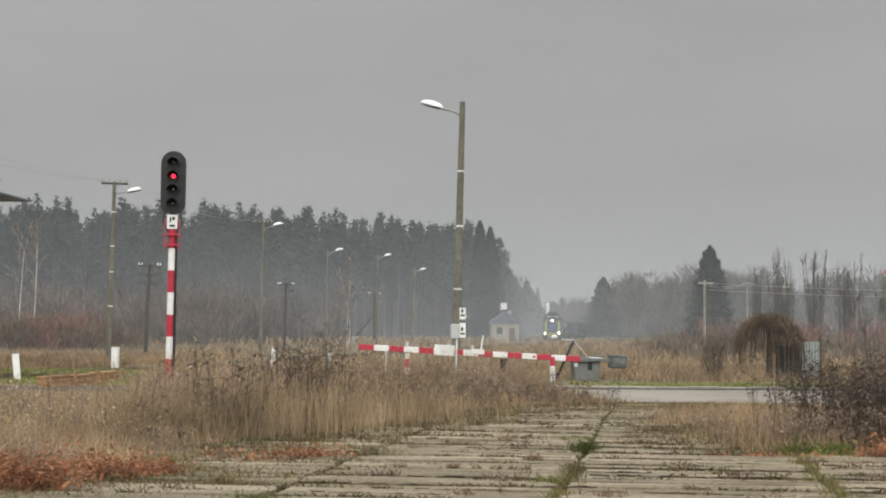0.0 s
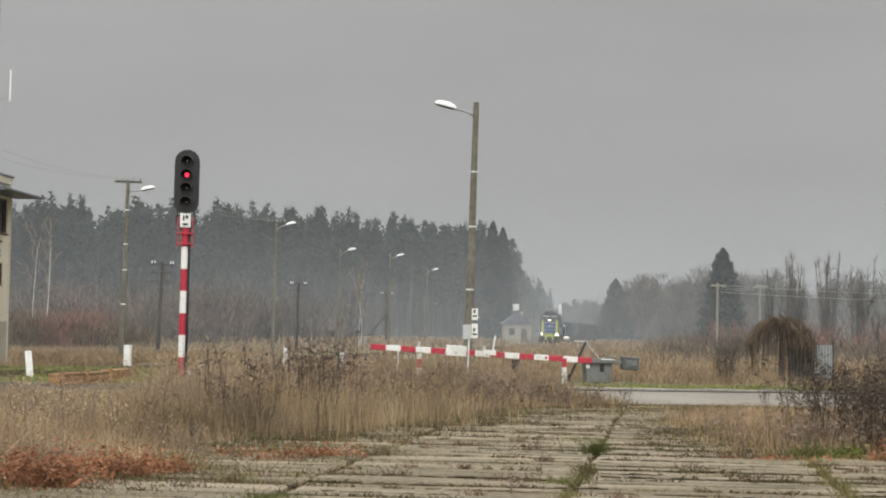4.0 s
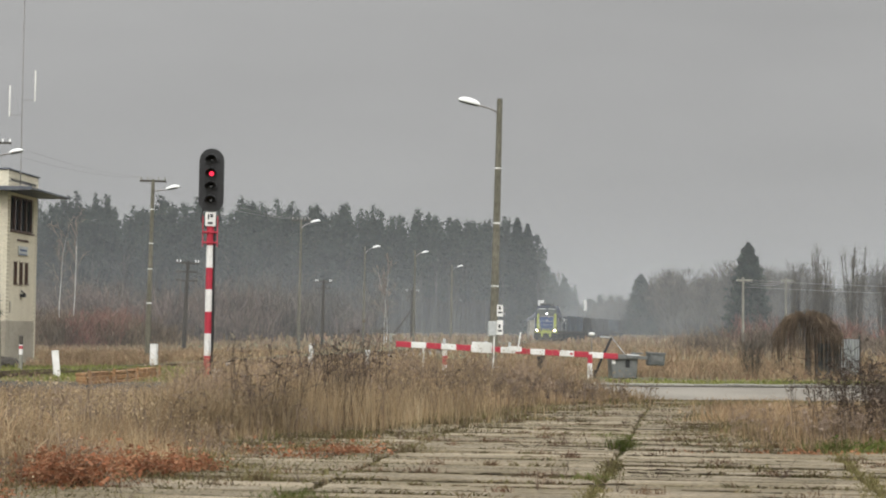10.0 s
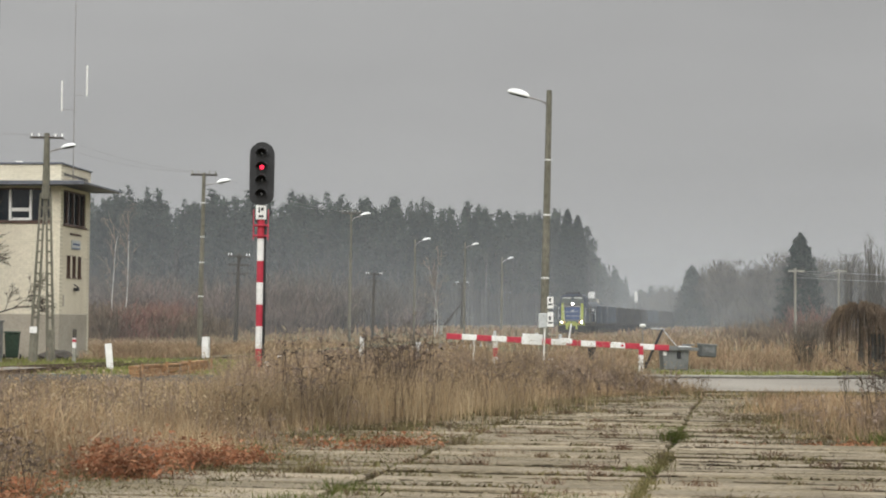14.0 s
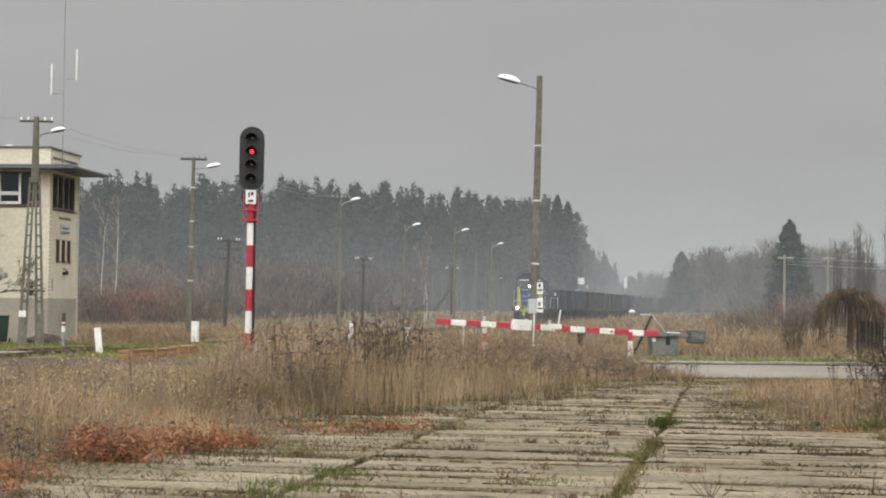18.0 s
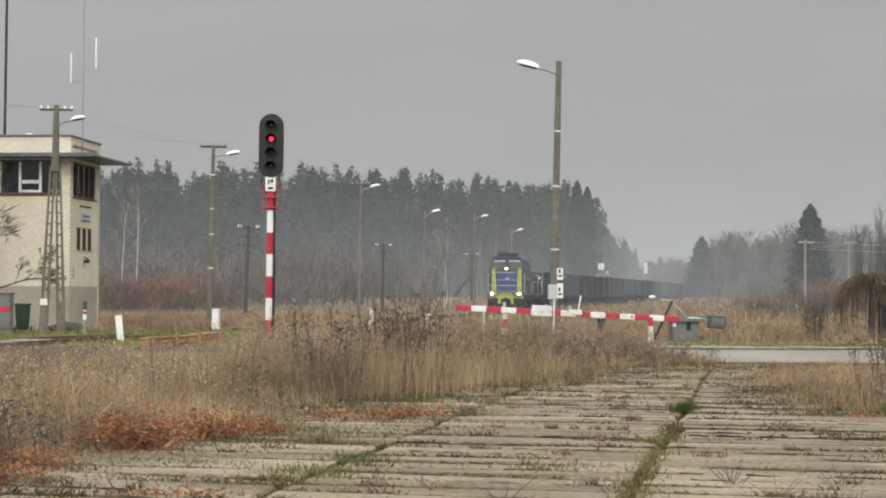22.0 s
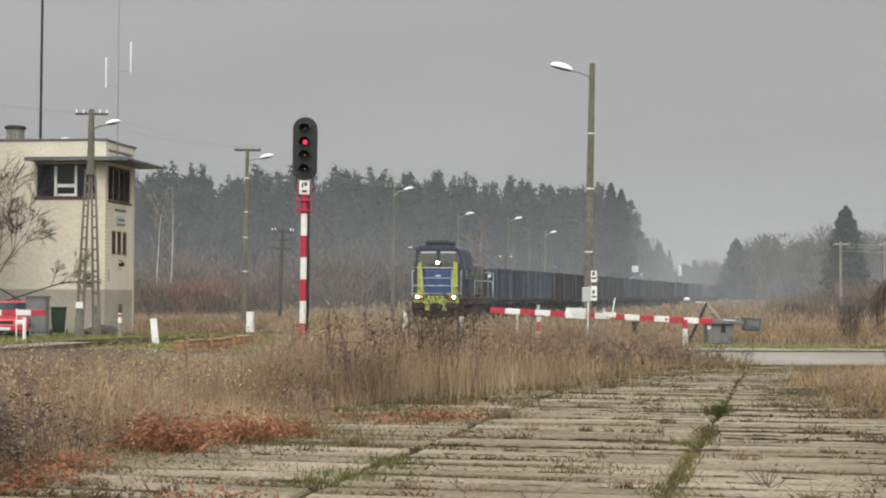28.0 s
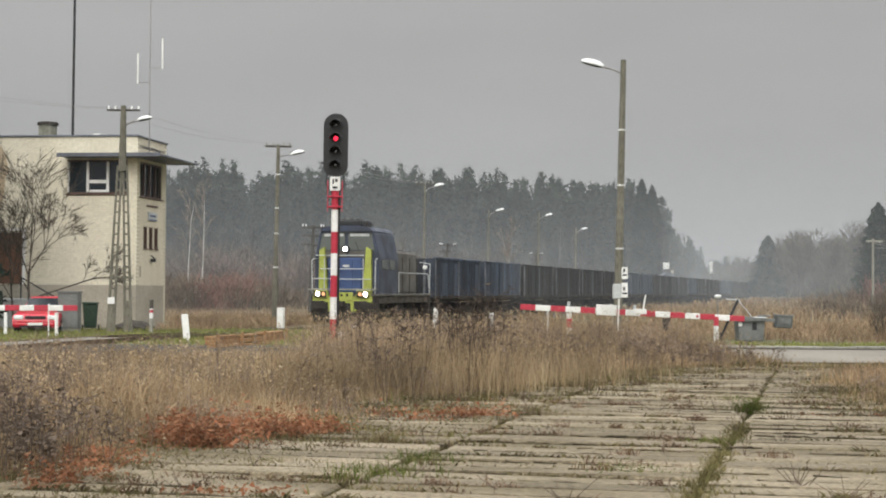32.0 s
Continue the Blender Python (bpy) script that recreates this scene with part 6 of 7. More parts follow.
weeds("dead_weeds", [(-3.7, 14.6, 0.25, 0.6, 40, 0.62), (-3.7, 14.8, 0.3, 0.6, 40, 0.42), (-4.2, 16.2, 0.35, 0.8, 45, 0.8), (-4.0, 15.6, 0.4, 0.7, 40, 0.5)], "dark tangled dead weeds at the corner of the grass")


def make_edge_plants():
    g = Soup()
    # grass round the weeds on the east side
    p = scatter(42000, 4.6, 14, 21, 33, lambda x, y: np.clip((x - 5.4 - 0.16 * (y - 22) + 0.6 * smooth_noise(x, y, 1.2, 1.5)) / 1.2, 0, 1) * np.clip((y - 21.6) / 1.0, 0, 1) * np.clip((34 - y) / 4, 0, 1) * 0.8)
    blades(g, roots(p), NP.uniform(0.08, 0.4, len(p)) * np.clip((p[:, 0] - 4.8) / 2.5, 0.3, 1.1), NP.uniform(0.008, 0.014, len(p)) * 1.2, NP.uniform(0.1, 0.6, len(p)))
    # the strip between paving and road
    p = scatter(26000, -3, 26, 33.5, 38.6, lambda x, y: np.clip(0.35 + 0.7 * smooth_noise(x, y, 0.9, 2.2), 0.05, 1) * np.clip((y - 34.5 + (x < 9) * 1.0) / 1.5, 0, 1))
    p = p[(p[:, 0] < 8) | (NP.uniform(size=len(p)) < 0.4)]
    blades(g, roots(p), NP.uniform(0.04, 0.28, len(p)) * np.where(p[:, 0] < 8, 1, 0.45), NP.uniform(0.01, 0.02, len(p)), NP.uniform(0.1, 0.6, len(p)))
    stuff("dry_grass", g, "drygrass", "thin dry grass along the edges of the yard", "grass")
    s = Soup()
    p = scatter(6000, 6.5, 11, 20.8, 24, lambda x, y: np.clip(0.3 + smooth_noise(x, y, 2.0, 0.7), 0, 1) * np.clip(1.2 - np.abs(y - 21.9), 0, 1))
    blades(s, roots(p), NP.uniform(0.06, 0.24, len(p)), NP.uniform(0.01, 0.025, len(p)), NP.uniform(0.3, 0.9, len(p)))
    for x, y, n in ((7.5, 21.6, 420), (7.05, 21.8, 160), (8.3, 21.7, 150)):
        c = np.column_stack([NP.normal(x, 0.16, n), NP.normal(y, 0.12, n), np.abs(NP.normal(0.08, 0.07, n))])
        flakes(s, c, NP.uniform(0.02, 0.05, n), 0.3)
    stuff("green_grass", s, "greengrass", "fresh green weeds at the foot of the dead stems", "grass")


make_edge_plants()


def make_joint_plants():
    """Moss and tufts that fill the joints of the paving."""
    m = Soup()
    n = 170000
    a = NP.uniform(-9.3, 7.5, n)
    v = NP.uniform(10.5, 37, n)
    lane = np.min(np.abs(a[:, None] - np.array([-6.66, -3.84, -1.02, 1.8, 4.62, 7.44])), axis=1)
    wide = 0.08 + 0.16 * np.clip(smooth_noise(a * 0.3, v, 1.1, 1.0) + 0.3, 0, 1)
    li = np.clip(np.floor((a + 6.66) / 2.82), 0, 4)
    row = np.abs((v - 10.8 - 0.12 * li + 0.25) % 0.5)
    row = np.minimum(row, 0.5 - row)
    patch = smooth_noise(a, v, 0.9, 4.0)
    keep = (lane < wide * NP.uniform(0.1, 1, n)) & (smooth_noise(a * 0.4, v, 0.9, 3.1) > -0.55) & (NP.uniform(size=n) < 0.75)
    keep |= (row < 0.06) & (patch + 0.3 * NP.normal(size=n) > 0.2)
    keep |= (NP.uniform(size=n) < 0.55) & (np.abs(v - 28.0 - 0.3 * smooth_noise(a, v, 0.8, 1.0)) < 0.6) & (smooth_noise(a, v, 1.4, 2.0) > -0.45)
    keep |= (a < -3.9) & (patch > -0.45) & (NP.uniform(size=n) < 0.5)
    keep |= (smooth_noise(a, v * 1.6, 1.1, 7.0) > 0.42) & (NP.uniform(size=n) < 0.32)
    keep &= NP.uniform(size=n) < np.clip(1.5 - (v - 14) / 12, 0.45, 1)
    a, v = a[keep], v[keep]
    x, y = a * ACROSS.x + v * ALONG.x, a * ACROSS.y + v * ALONG.y
    h = NP.uniform(0.015, 0.055, len(a)) * np.where(lane[keep] < 0.15, 1.4, 0.9)
    green = (lane[keep] < 0.3) & (NP.uniform(size=len(a)) < 0.45)
    w = NP.uniform(0.01, 0.03, len(a))
    base = np.column_stack([x, y, np.where((row[keep] < 0.06) | (lane[keep] < 0.12), -0.035, 0.01)])
    blades(m, base[~green], h[~green], w[~green], NP.uniform(0.3, 1.2, int((~green).sum())))
    jg = Soup()
    for a0, v1, n in ((1.8, 31.0, 5200), (-1.02, 20.0, 3000), (4.62, 22.0, 1800)):
        vv = 10.6 + (v1 - 10.6) * NP.uniform(0, 1, n) ** 1.2
        spread = 0.05 + 0.09 * np.clip(smooth_noise(vv * 0.7, vv * 0.3 + a0, 1.3, 0.9) + 0.4, 0, 1)
        on = smooth_noise(vv, vv * 0.5 + 2 * a0, 0.9, 2.4) > -0.4
        aa, vv = (a0 + NP.normal(0, 1, n) * spread)[on], vv[on]
        blades(jg, np.column_stack([aa * ACROSS.x + vv * ALONG.x, aa * ACROSS.y + vv * ALONG.y, np.full(len(aa), 0.0)]), NP.uniform(0.03, 0.1, len(aa)), NP.uniform(0.008, 0.018, len(aa)), NP.uniform(0.3, 1.2, len(aa)))
    blades(jg, base[green], h[green] * 1.3, w[green] * 0.8, NP.uniform(0.3, 1.2, int(green.sum())))
    stuff("joint_grass", jg, "olive", "short green grass along the long paving joints", "grass")
    stuff("joint_moss", m, "moss", "moss and short grass growing in the paving joints", "moss")
    # little clumps sitting on the cross joints
    cl = Soup()
    for _ in range(560):
        lane_i = R.randrange(5)
        a0 = LANES[lane_i] + R.uniform(0.1, 2.7)
        v0 = 10.8 + 0.12 * lane_i + 0.25 + 0.5 * int(50 * R.random() ** 1.6)
        wid = R.uniform(0.08, 0.45)
        n = int(22 + wid * 60)
        aa, vv = NP.normal(a0, wid * 0.5, n), NP.normal(v0, 0.035, n)
        blades(cl, np.column_stack([aa * ACROSS.x + vv * ALONG.x, aa * ACROSS.y + vv * ALONG.y, np.full(n, 0.005)]), NP.uniform(0.03, R.uniform(0.05, 0.1), n), NP.uniform(0.015, 0.035, n), NP.uniform(0.4, 1.6, n))
    stuff("joint_tufts", cl, "moss", "low brown-green tufts along the plank joints", "grass")
    # dark growth that fills the cross joints in broken lines
    dk = Soup()
    for li, a0 in enumerate(LANES):
        for i in range(52):
            n = 34
            aa, v0 = a0 + NP.uniform(0, 2.7, n), 10.55 + 0.5 * i + 0.12 * li
            on = smooth_noise(aa * 1.1 + 7 * i, aa * 0 + 3.1 * li, 1.0, 0.3) + NP.normal(0, 0.2, n) > -0.45
            aa = aa[on]
            n = len(aa)
            vv, ab = NP.normal(v0, 0.016, n), aa + NP.uniform(0.06, 0.26, n)
            lay = lambda q: np.column_stack([q * ACROSS.x + vv * ALONG.x, q * ACROSS.y + vv * ALONG.y, NP.uniform(0.015, 0.038, n)])
            sticks(dk, lay(aa), lay(ab), NP.uniform(0.004, 0.012, n), NP.uniform(0.003, 0.01, n))
    stuff("joint_growth", dk, "jointdark", "dark dead growth filling the cross joints", "grass")
    wm = Soup()
    for _ in range(230):
        lane_i = R.randrange(5)
        a0, v0 = LANES[lane_i] + R.uniform(0.1, 2.7), 10.55 + 0.12 * lane_i + 0.5 * int(52 * R.random() ** 1.5)
        wid, n = R.uniform(0.1, 0.4), R.randint(50, 120)
        aa, vv = NP.normal(a0, wid * 0.5, n), NP.normal(v0, 0.05, n)
        c = np.column_stack([aa * ACROSS.x + vv * ALONG.x, aa * ACROSS.y + vv * ALONG.y, 0.035 + np.abs(NP.normal(0, 0.025, n))])
        flakes(wm, c[: n // 2], NP.uniform(0.008, 0.022, n // 2), 0.5)
        blades(wm, c[n // 2:] - np.array([0, 0, 0.03]), NP.uniform(0.03, 0.1, n - n // 2), NP.uniform(0.006, 0.012, n - n // 2), NP.uniform(0.4, 1.5, n - n // 2))
    stuff("withered_mats", wm, "witherred", "flat reddish-brown withered weeds lying on the joints", "weeds")
    # low plants creeping out of the stand over the first planks
    cr, cg, cb = Soup(), Soup(), Soup()
    def edge_near(x, y):
        west = np.clip((inside(x, y) + 2.9) / 2.9, 0, 1) ** 1.5
        east = np.clip((x - 4.6 - 0.16 * (y - 22)) / 1.8, 0, 1) * np.clip((y - 21.0) / 1.5, 0, 1) * np.clip((33 - y) / 4, 0, 1)
        end = np.clip((y - 31.5) / 4, 0, 1) * 0.7
        return np.maximum(np.maximum(west, east), end)
    for soup, n, seed, lift in ((cr, 420000, 1.3, 1.0), (cg, 260000, 4.1, 1.2), (cb, 200000, 6.2, 1.0)):
        p = scatter(n, -7.5, 12, 10.6, 36.5, lambda x, y: edge_near(x, y) * np.clip(smooth_noise(x * 0.8, y * 1.5, 2.0, seed) * 1.8 + 0.3, 0, 1))
        p = p[inside(p[:, 0], p[:, 1]) < 0.3]
        near = edge_near(*p.T)
        k = NP.uniform(size=len(p)) < 0.14
        z = np.abs(NP.normal(0, 0.022, len(p))) * (0.5 + near) * lift
        flakes(soup, np.column_stack([p, z + 0.02])[~k], NP.uniform(0.009, 0.024, int((~k).sum())) * (0.5 + p[~k, 1] / 30), 0.4)
        blades(soup, roots(p[k], 0.0), NP.uniform(0.04, 0.12, int(k.sum())) * (0.5 + near[k]) * lift, NP.uniform(0.008, 0.016, int(k.sum())), NP.uniform(0.2, 1.1, int(k.sum())))
    stuff("creeping_plants", cr, "moss", "low olive-brown plants creeping over the paving edge", "grass")
    stuff("green_creepers", cg, "olive", "low olive-green plants creeping over the paving edge", "grass")
    stuff("withered_creepers", cb, "jointdark", "dark withered low plants along the paving edge", "weeds")
    # loose clumps over the first planks beside the stand
    oc, gc = Soup(), Soup()
    made = 0
    while made < 170:
        x, y = R.uniform(-5, 9), R.uniform(12.5, 34)
        if inside(np.array([x]), np.array([y]))[0] > 0.2 or R.random() > edge_near(np.array([x]), np.array([y]))[0] * 1.3:
            continue
        made += 1
        n = R.randint(50, 130)
        p = NP.normal((x, y), (R.uniform(0.1, 0.3), R.uniform(0.05, 0.12)), (n, 2))
        blades(oc if R.random() < 0.6 else gc, roots(p, 0.0), NP.uniform(0.3, 1.1, n) * R.uniform(0.07, 0.17), NP.uniform(0.008, 0.016, n), NP.uniform(0.2, 1.2, n))
    stuff("olive_clumps", oc, "moss", "olive-brown clumps of grass on the first planks", "grass")
    stuff("green_clumps", gc, "olive", "small green clumps of grass on the first planks", "grass")
    # tufts that stand out
    t = Soup()
    for x, y, r, h, n in ((4.14, 22.1, 0.1, 0.2, 420), (2.9, 17.5, 0.12, 0.12, 160), (1.6, 14.8, 0.2, 0.1, 200), (4.5, 24.5, 0.3, 0.1, 200), (-0.2, 15.6, 0.2, 0.13, 260), (-0.6, 14.3, 0.25, 0.16, 320)):
        p = NP.normal((x, y), r, (n, 2))
        blades(t, roots(p, 0.0), NP.uniform(0.4, 1.1, n) * h, NP.uniform(0.007, 0.013, n), NP.uniform(0.2, 0.9, n))
    stuff("grass_tufts", t, "greengrass", "green tufts of grass rooted between the planks", "grass")
    # bare dead sprigs on the paving
    st = Soup()
    p, q = [], []
    for _ in range(90):
        aa, vv = R.uniform(-6.5, 7), R.uniform(11.5, 30)
        c = ACROSS * aa + ALONG * vv
        for k in range(R.randint(4, 9)):
            e = c + Vector((R.gauss(0, 0.13), R.gauss(0, 0.13), R.uniform(0.05, 0.26)))
            p.append(c), q.append(e)
    sticks(st, p, q, 0.005, 0.0025)
    stuff("dead_sprigs", st, "deadweed", "bare dead sprigs growing from the joints", "weeds")


make_joint_plants()


def make_ferns():
    """Russet withered leaves heaped where grass and paving meet."""
    s = Soup()
    spots = [(-2.5, 17.0, 0.36, 0.42, 1900, 0.15), (-1.95, 18.1, 0.34, 0.3, 1400, 0.13), (-1.5, 18.6, 0.3, 0.2, 500, 0.08), (-3.25, 15.2, 0.35, 0.4, 300, 0.08), (-0.3, 20.6, 0.4, 0.3, 450, 0.08), (0.45, 21.0, 0.3, 0.2, 260, 0.07), (-3.1, 13.6, 0.25, 0.3, 320, 0.1),
             (-1.6, 13.0, 0.35, 0.12, 60, 0.03), (-4.4, 17.0, 0.4, 0.6, 150, 0.12), (8.15, 21.2, 0.28, 0.22, 700, 0.12), (7.0, 21.1, 0.9, 0.1, 160, 0.03), (6.2, 21.4, 0.9, 0.12, 90, 0.04)]
    for x, y, sx, sy, n, h in spots:
        c = np.column_stack([NP.normal(x, sx, n), NP.normal(y, sy, n), np.abs(NP.normal(0, h, n)) + 0.01])
        c = np.repeat(c, 5, axis=0) + NP.normal(0, 0.05, (n * 5, 3)) * np.array([1, 1, 0.4])
        c[:, 2] = np.abs(c[:, 2])
        off = np.hypot((c[:, 0] - x) / sx, (c[:, 1] - y) / sy)
        c = c[(smooth_noise(c[:, 0], c[:, 1], 3.2, 1.1) + NP.normal(0, 0.15, len(c)) > -0.15) & (off < 1.9 + NP.normal(0, 0.25, len(c)))]
        flakes(s, c, NP.uniform(0.014, 0.042, len(c)), 0.4)
    stuff("russet_leaves", s, "fernred", "russet withered leaves heaped along the paving edge", "leaves")


make_ferns()


def make_far_grass():
    d = Soup()
    # beside the barrier and on the field beyond the road
    p = scatter(60000, -4, 40, 48.2, 80, lambda x, y: np.clip((y - 52.2 + (x < 10.2) * 3.6) / 1.5, 0, 1) * np.clip(0.7 + 0.5 * smooth_noise(x, y, 0.35, 1.2), 0.1, 1) * (np.abs(x + 4.5 - 0.25 * (y - 72)) > 3) * ((np.abs(x - 10.4) > 1.5) | (y > 56)))
    x, y = p.T
    h = NP.uniform(0.3, 0.9, len(p)) * np.where(x < 10.5, np.where(y < 55, 0.26, 0.5), 0.68) * (0.75 + 0.45 * smooth_noise(x, y, 0.9, 3.0))
    blades(d, roots(p), h, NP.uniform(0.016, 0.035, len(p)), NP.uniform(0.3, 1.3, len(p)))
    p = scatter(40000, -60, 120, 78, 165, lambda x, y: np.clip(0.7 + 0.5 * smooth_noise(x, y, 0.2, 2.2), 0.1, 1) * (np.abs(x + 4.5 - 0.25 * (y - 72)) > 3.2))
    west_side = p[:, 0] < -4.5 + 0.25 * (p[:, 1] - 72)
    blades(d, roots(p, -0.1), NP.uniform(0.4, 1.0, len(p)) * np.where(west_side, 0.5, 0.9), NP.uniform(0.04, 0.09, len(p)), NP.uniform(0.3, 1.2, len(p)))
    p = scatter(26000, -60, 200, 165, 420, lambda x, y: (np.abs(x + 4.5 - 0.255 * (y - 72)) > 4) * 0.8)
    blades(d, roots(p, -0.1), NP.uniform(0.5, 1.1, len(p)), NP.uniform(0.2, 0.5, len(p)), NP.uniform(0.1, 0.5, len(p)))
    p = scatter(20000, -11.3, -3, 63, 82, lambda x, y: (np.abs(x + 4.5 - 0.25 * (y - 72)) > 2.6) * np.clip((y - 62) / 5, 0, 1))
    blades(d, roots(p, -0.06), NP.uniform(0.15, 0.5, len(p)), NP.uniform(0.016, 0.035, len(p)), NP.uniform(0.3, 1.2, len(p)))
    p = scatter(14000, -40, 0, 80, 112, lambda x, y: (np.abs(x + 4.5 - 0.25 * (y - 72)) > 3.2) * 0.9)
    blades(d, roots(p, -0.1), NP.uniform(0.15, 0.42, len(p)), NP.uniform(0.03, 0.06, len(p)), NP.uniform(0.3, 1.2, len(p)))
    stuff("field_grass", d, "fieldgrass", "tan dry grass of the field beyond the road", "grass")
    g = Soup()
    p = scatter(80000, -24, 40, 48.0, 66, lambda x, y: np.where(x < -2, np.clip((66 - y) / 4, 0, 1), np.clip((53.5 - y) / 2.0, 0, 1) * (x > 9.2)) * np.clip(0.75 + 0.4 * smooth_noise(x, y, 0.5, 0.2), 0, 1))
    blades(g, roots(p), NP.uniform(0.05, 0.17, len(p)), NP.uniform(0.025, 0.05, len(p)), NP.uniform(0.2, 0.9, len(p)))
    stuff("verge_grass", g, "vergegrass", "short green turf on the verge of the road", "grass")


make_far_grass()


def bare_tree(name, place, height, seed, key, label, category, kids=4, depth=4, spread=0.45, trunk=0.14, stems=1, first=0.34, droop=0.0, group="", bark="bark", sway=0.12):
    rng = random.Random(seed)
    t = thing(name, place, label, category, group)
    p, q, r0, r1 = [], [], [], []
    tr = bmesh.new()
    for s in range(stems):
        d = Vector((rng.gauss(0, sway + 0.1 * (stems > 1)), rng.gauss(0, sway), 1)).normalized()
        L = height * first * rng.uniform(0.85, 1.15)
        top = d * L
        rod((0, 0, -0.2), top, trunk, trunk * 0.7, 8, tr)
        for k in range(kids + 1):
            e = (d + Vector((rng.gauss(0, 1), rng.gauss(0, 1), 0.3)) * spread).normalized()
            branching(rng, d * L * rng.uniform(0.6, 1.0), e, height * (1 - first) * 0.42 * rng.uniform(0.7, 1.2), trunk * 0.5, depth - 1, spread, kids, p, q, r0, r1, droop)
    part("trunk", tr, M[bark], t)
    s = Soup()
    sticks(s, p, q, np.maximum(r0, 0.009), np.maximum(r1, 0.006))
    part("crown", s.mesh("crown", M[key]), None, t, "bare branching crown")
    return t


bare_tree("bare_tree", pose(-15.9, 63.3, 0, 0, 7, 0), 7.6, 5, "twig", "bare grey-brown tree leaning before the signal box", "tree", 4, 5, 0.5, 0.06, 1, 0.27)
bare_tree("bare_tree", pose(-16.5, 63.2, 0, 0, 0, 40), 6.8, 8, "twig", "slim bare grey-brown tree by the loading platform", "tree", 4, 4, 0.5, 0.05, 1, 0.3)
bare_tree("bare_tree", pose(-15.7, 63.25, 1.25, 0, 66, 0), 4.2, 21, "twig", "low bare bough reaching out before the signal box", "tree", 4, 4, 0.5, 0.035, 1, 0.55)
bare_tree("bare_tree", pose(24.3, 66.0, 0), 4.6, 9, "twig", "slender bare young tree near the metal sheets", "tree", 3, 4, 0.42, 0.04, 1, 0.3)


def upright_shrub(x, y, h, w, label):
    t = thing("shrub", pose(x, y, 0), label, "shrub")
    n = 44
    root = np.column_stack([NP.normal(0, 0.16 * w, n), NP.normal(0, 0.16 * w, n), np.full(n, -0.05)])
    tip = root + np.column_stack([NP.normal(0, 0.36 * w, n), NP.normal(0, 0.36 * w, n), NP.uniform(0.5, 1.0, n) * h])
    s = Soup()
    sticks(s, root, tip, 0.009, 0.005)
    part("stems", s.mesh("stems", M["twig"]), None, t)
    k = Soup()
    for _ in range(5):
        f = NP.uniform(0.3, 1.0, n)[:, None]
        a = root + (tip - root) * f
        sticks(k, a, a + np.column_stack([NP.normal(0, 0.14 * w, n), NP.normal(0, 0.14 * w, n), NP.uniform(0.1, 0.35, n) * h * 0.6]), 0.006, 0.003)
    part("twigs", k.mesh("twigs", M["twig"]), None, t)


upright_shrub(15.35, 57.0, 1.75, 1.1, "small bare upright shrub on the edge of the field")


def poplar(x, y, h, seed):
    """Several thin shoots rising almost straight, with short side twigs."""
    rng = random.Random(seed)
    t = thing("bare_tree", pose(x, y, 0), "upright bare poplar with thin rising shoots", "tree", "row of bare poplars")
    tr = bmesh.new()
    p, q, r0, r1 = [], [], [], []
    for k in range(9):
        root = Vector((rng.gauss(0, 0.35), rng.gauss(0, 0.35), -0.2))
        d = Vector((rng.gauss(0, 0.07), rng.gauss(0, 0.07), 1)).normalized()
        L = h * rng.uniform(0.55, 1.0)
        rod(root, root + d * L, 0.075, 0.03, 5, tr)
        for j in range(16):
            c = root + d * L * rng.uniform(0.25, 1.0)
            e = c + Vector((rng.gauss(0, 0.28), rng.gauss(0, 0.28), rng.uniform(0.5, 1.2)))
            p.append(c), q.append(e), r0.append(0.022), r1.append(0.01)
            for _ in range(2):
                f = c.lerp(e, rng.uniform(0.3, 0.9))
                p.append(f), q.append(f + Vector((rng.gauss(0, 0.18), rng.gauss(0, 0.18), rng.uniform(0.2, 0.6)))), r0.append(0.014), r1.append(0.008)
    part("trunk", tr, M["bark"], t)
    s = Soup()
    sticks(s, p, q, np.array(r0), np.array(r1))
    part("crown", s.mesh("crown", M["twig"]), None, t, "bare rising twigs")


for i, (x, y, h) in enumerate(((33.4, 108, 7.7), (34.4, 110, 7.2), (35.6, 107, 7.4), (37.2, 112, 7.0), (38.6, 109, 6.9), (33.6, 113, 6.0), (40.3, 113, 6.8), (42, 111, 6.2), (44, 114, 6.5), (36.4, 116, 6.6))):
    poplar(x * 1.45, y * 1.45, (h - 1.65) * 1.55 + 1.65, 500 + i)


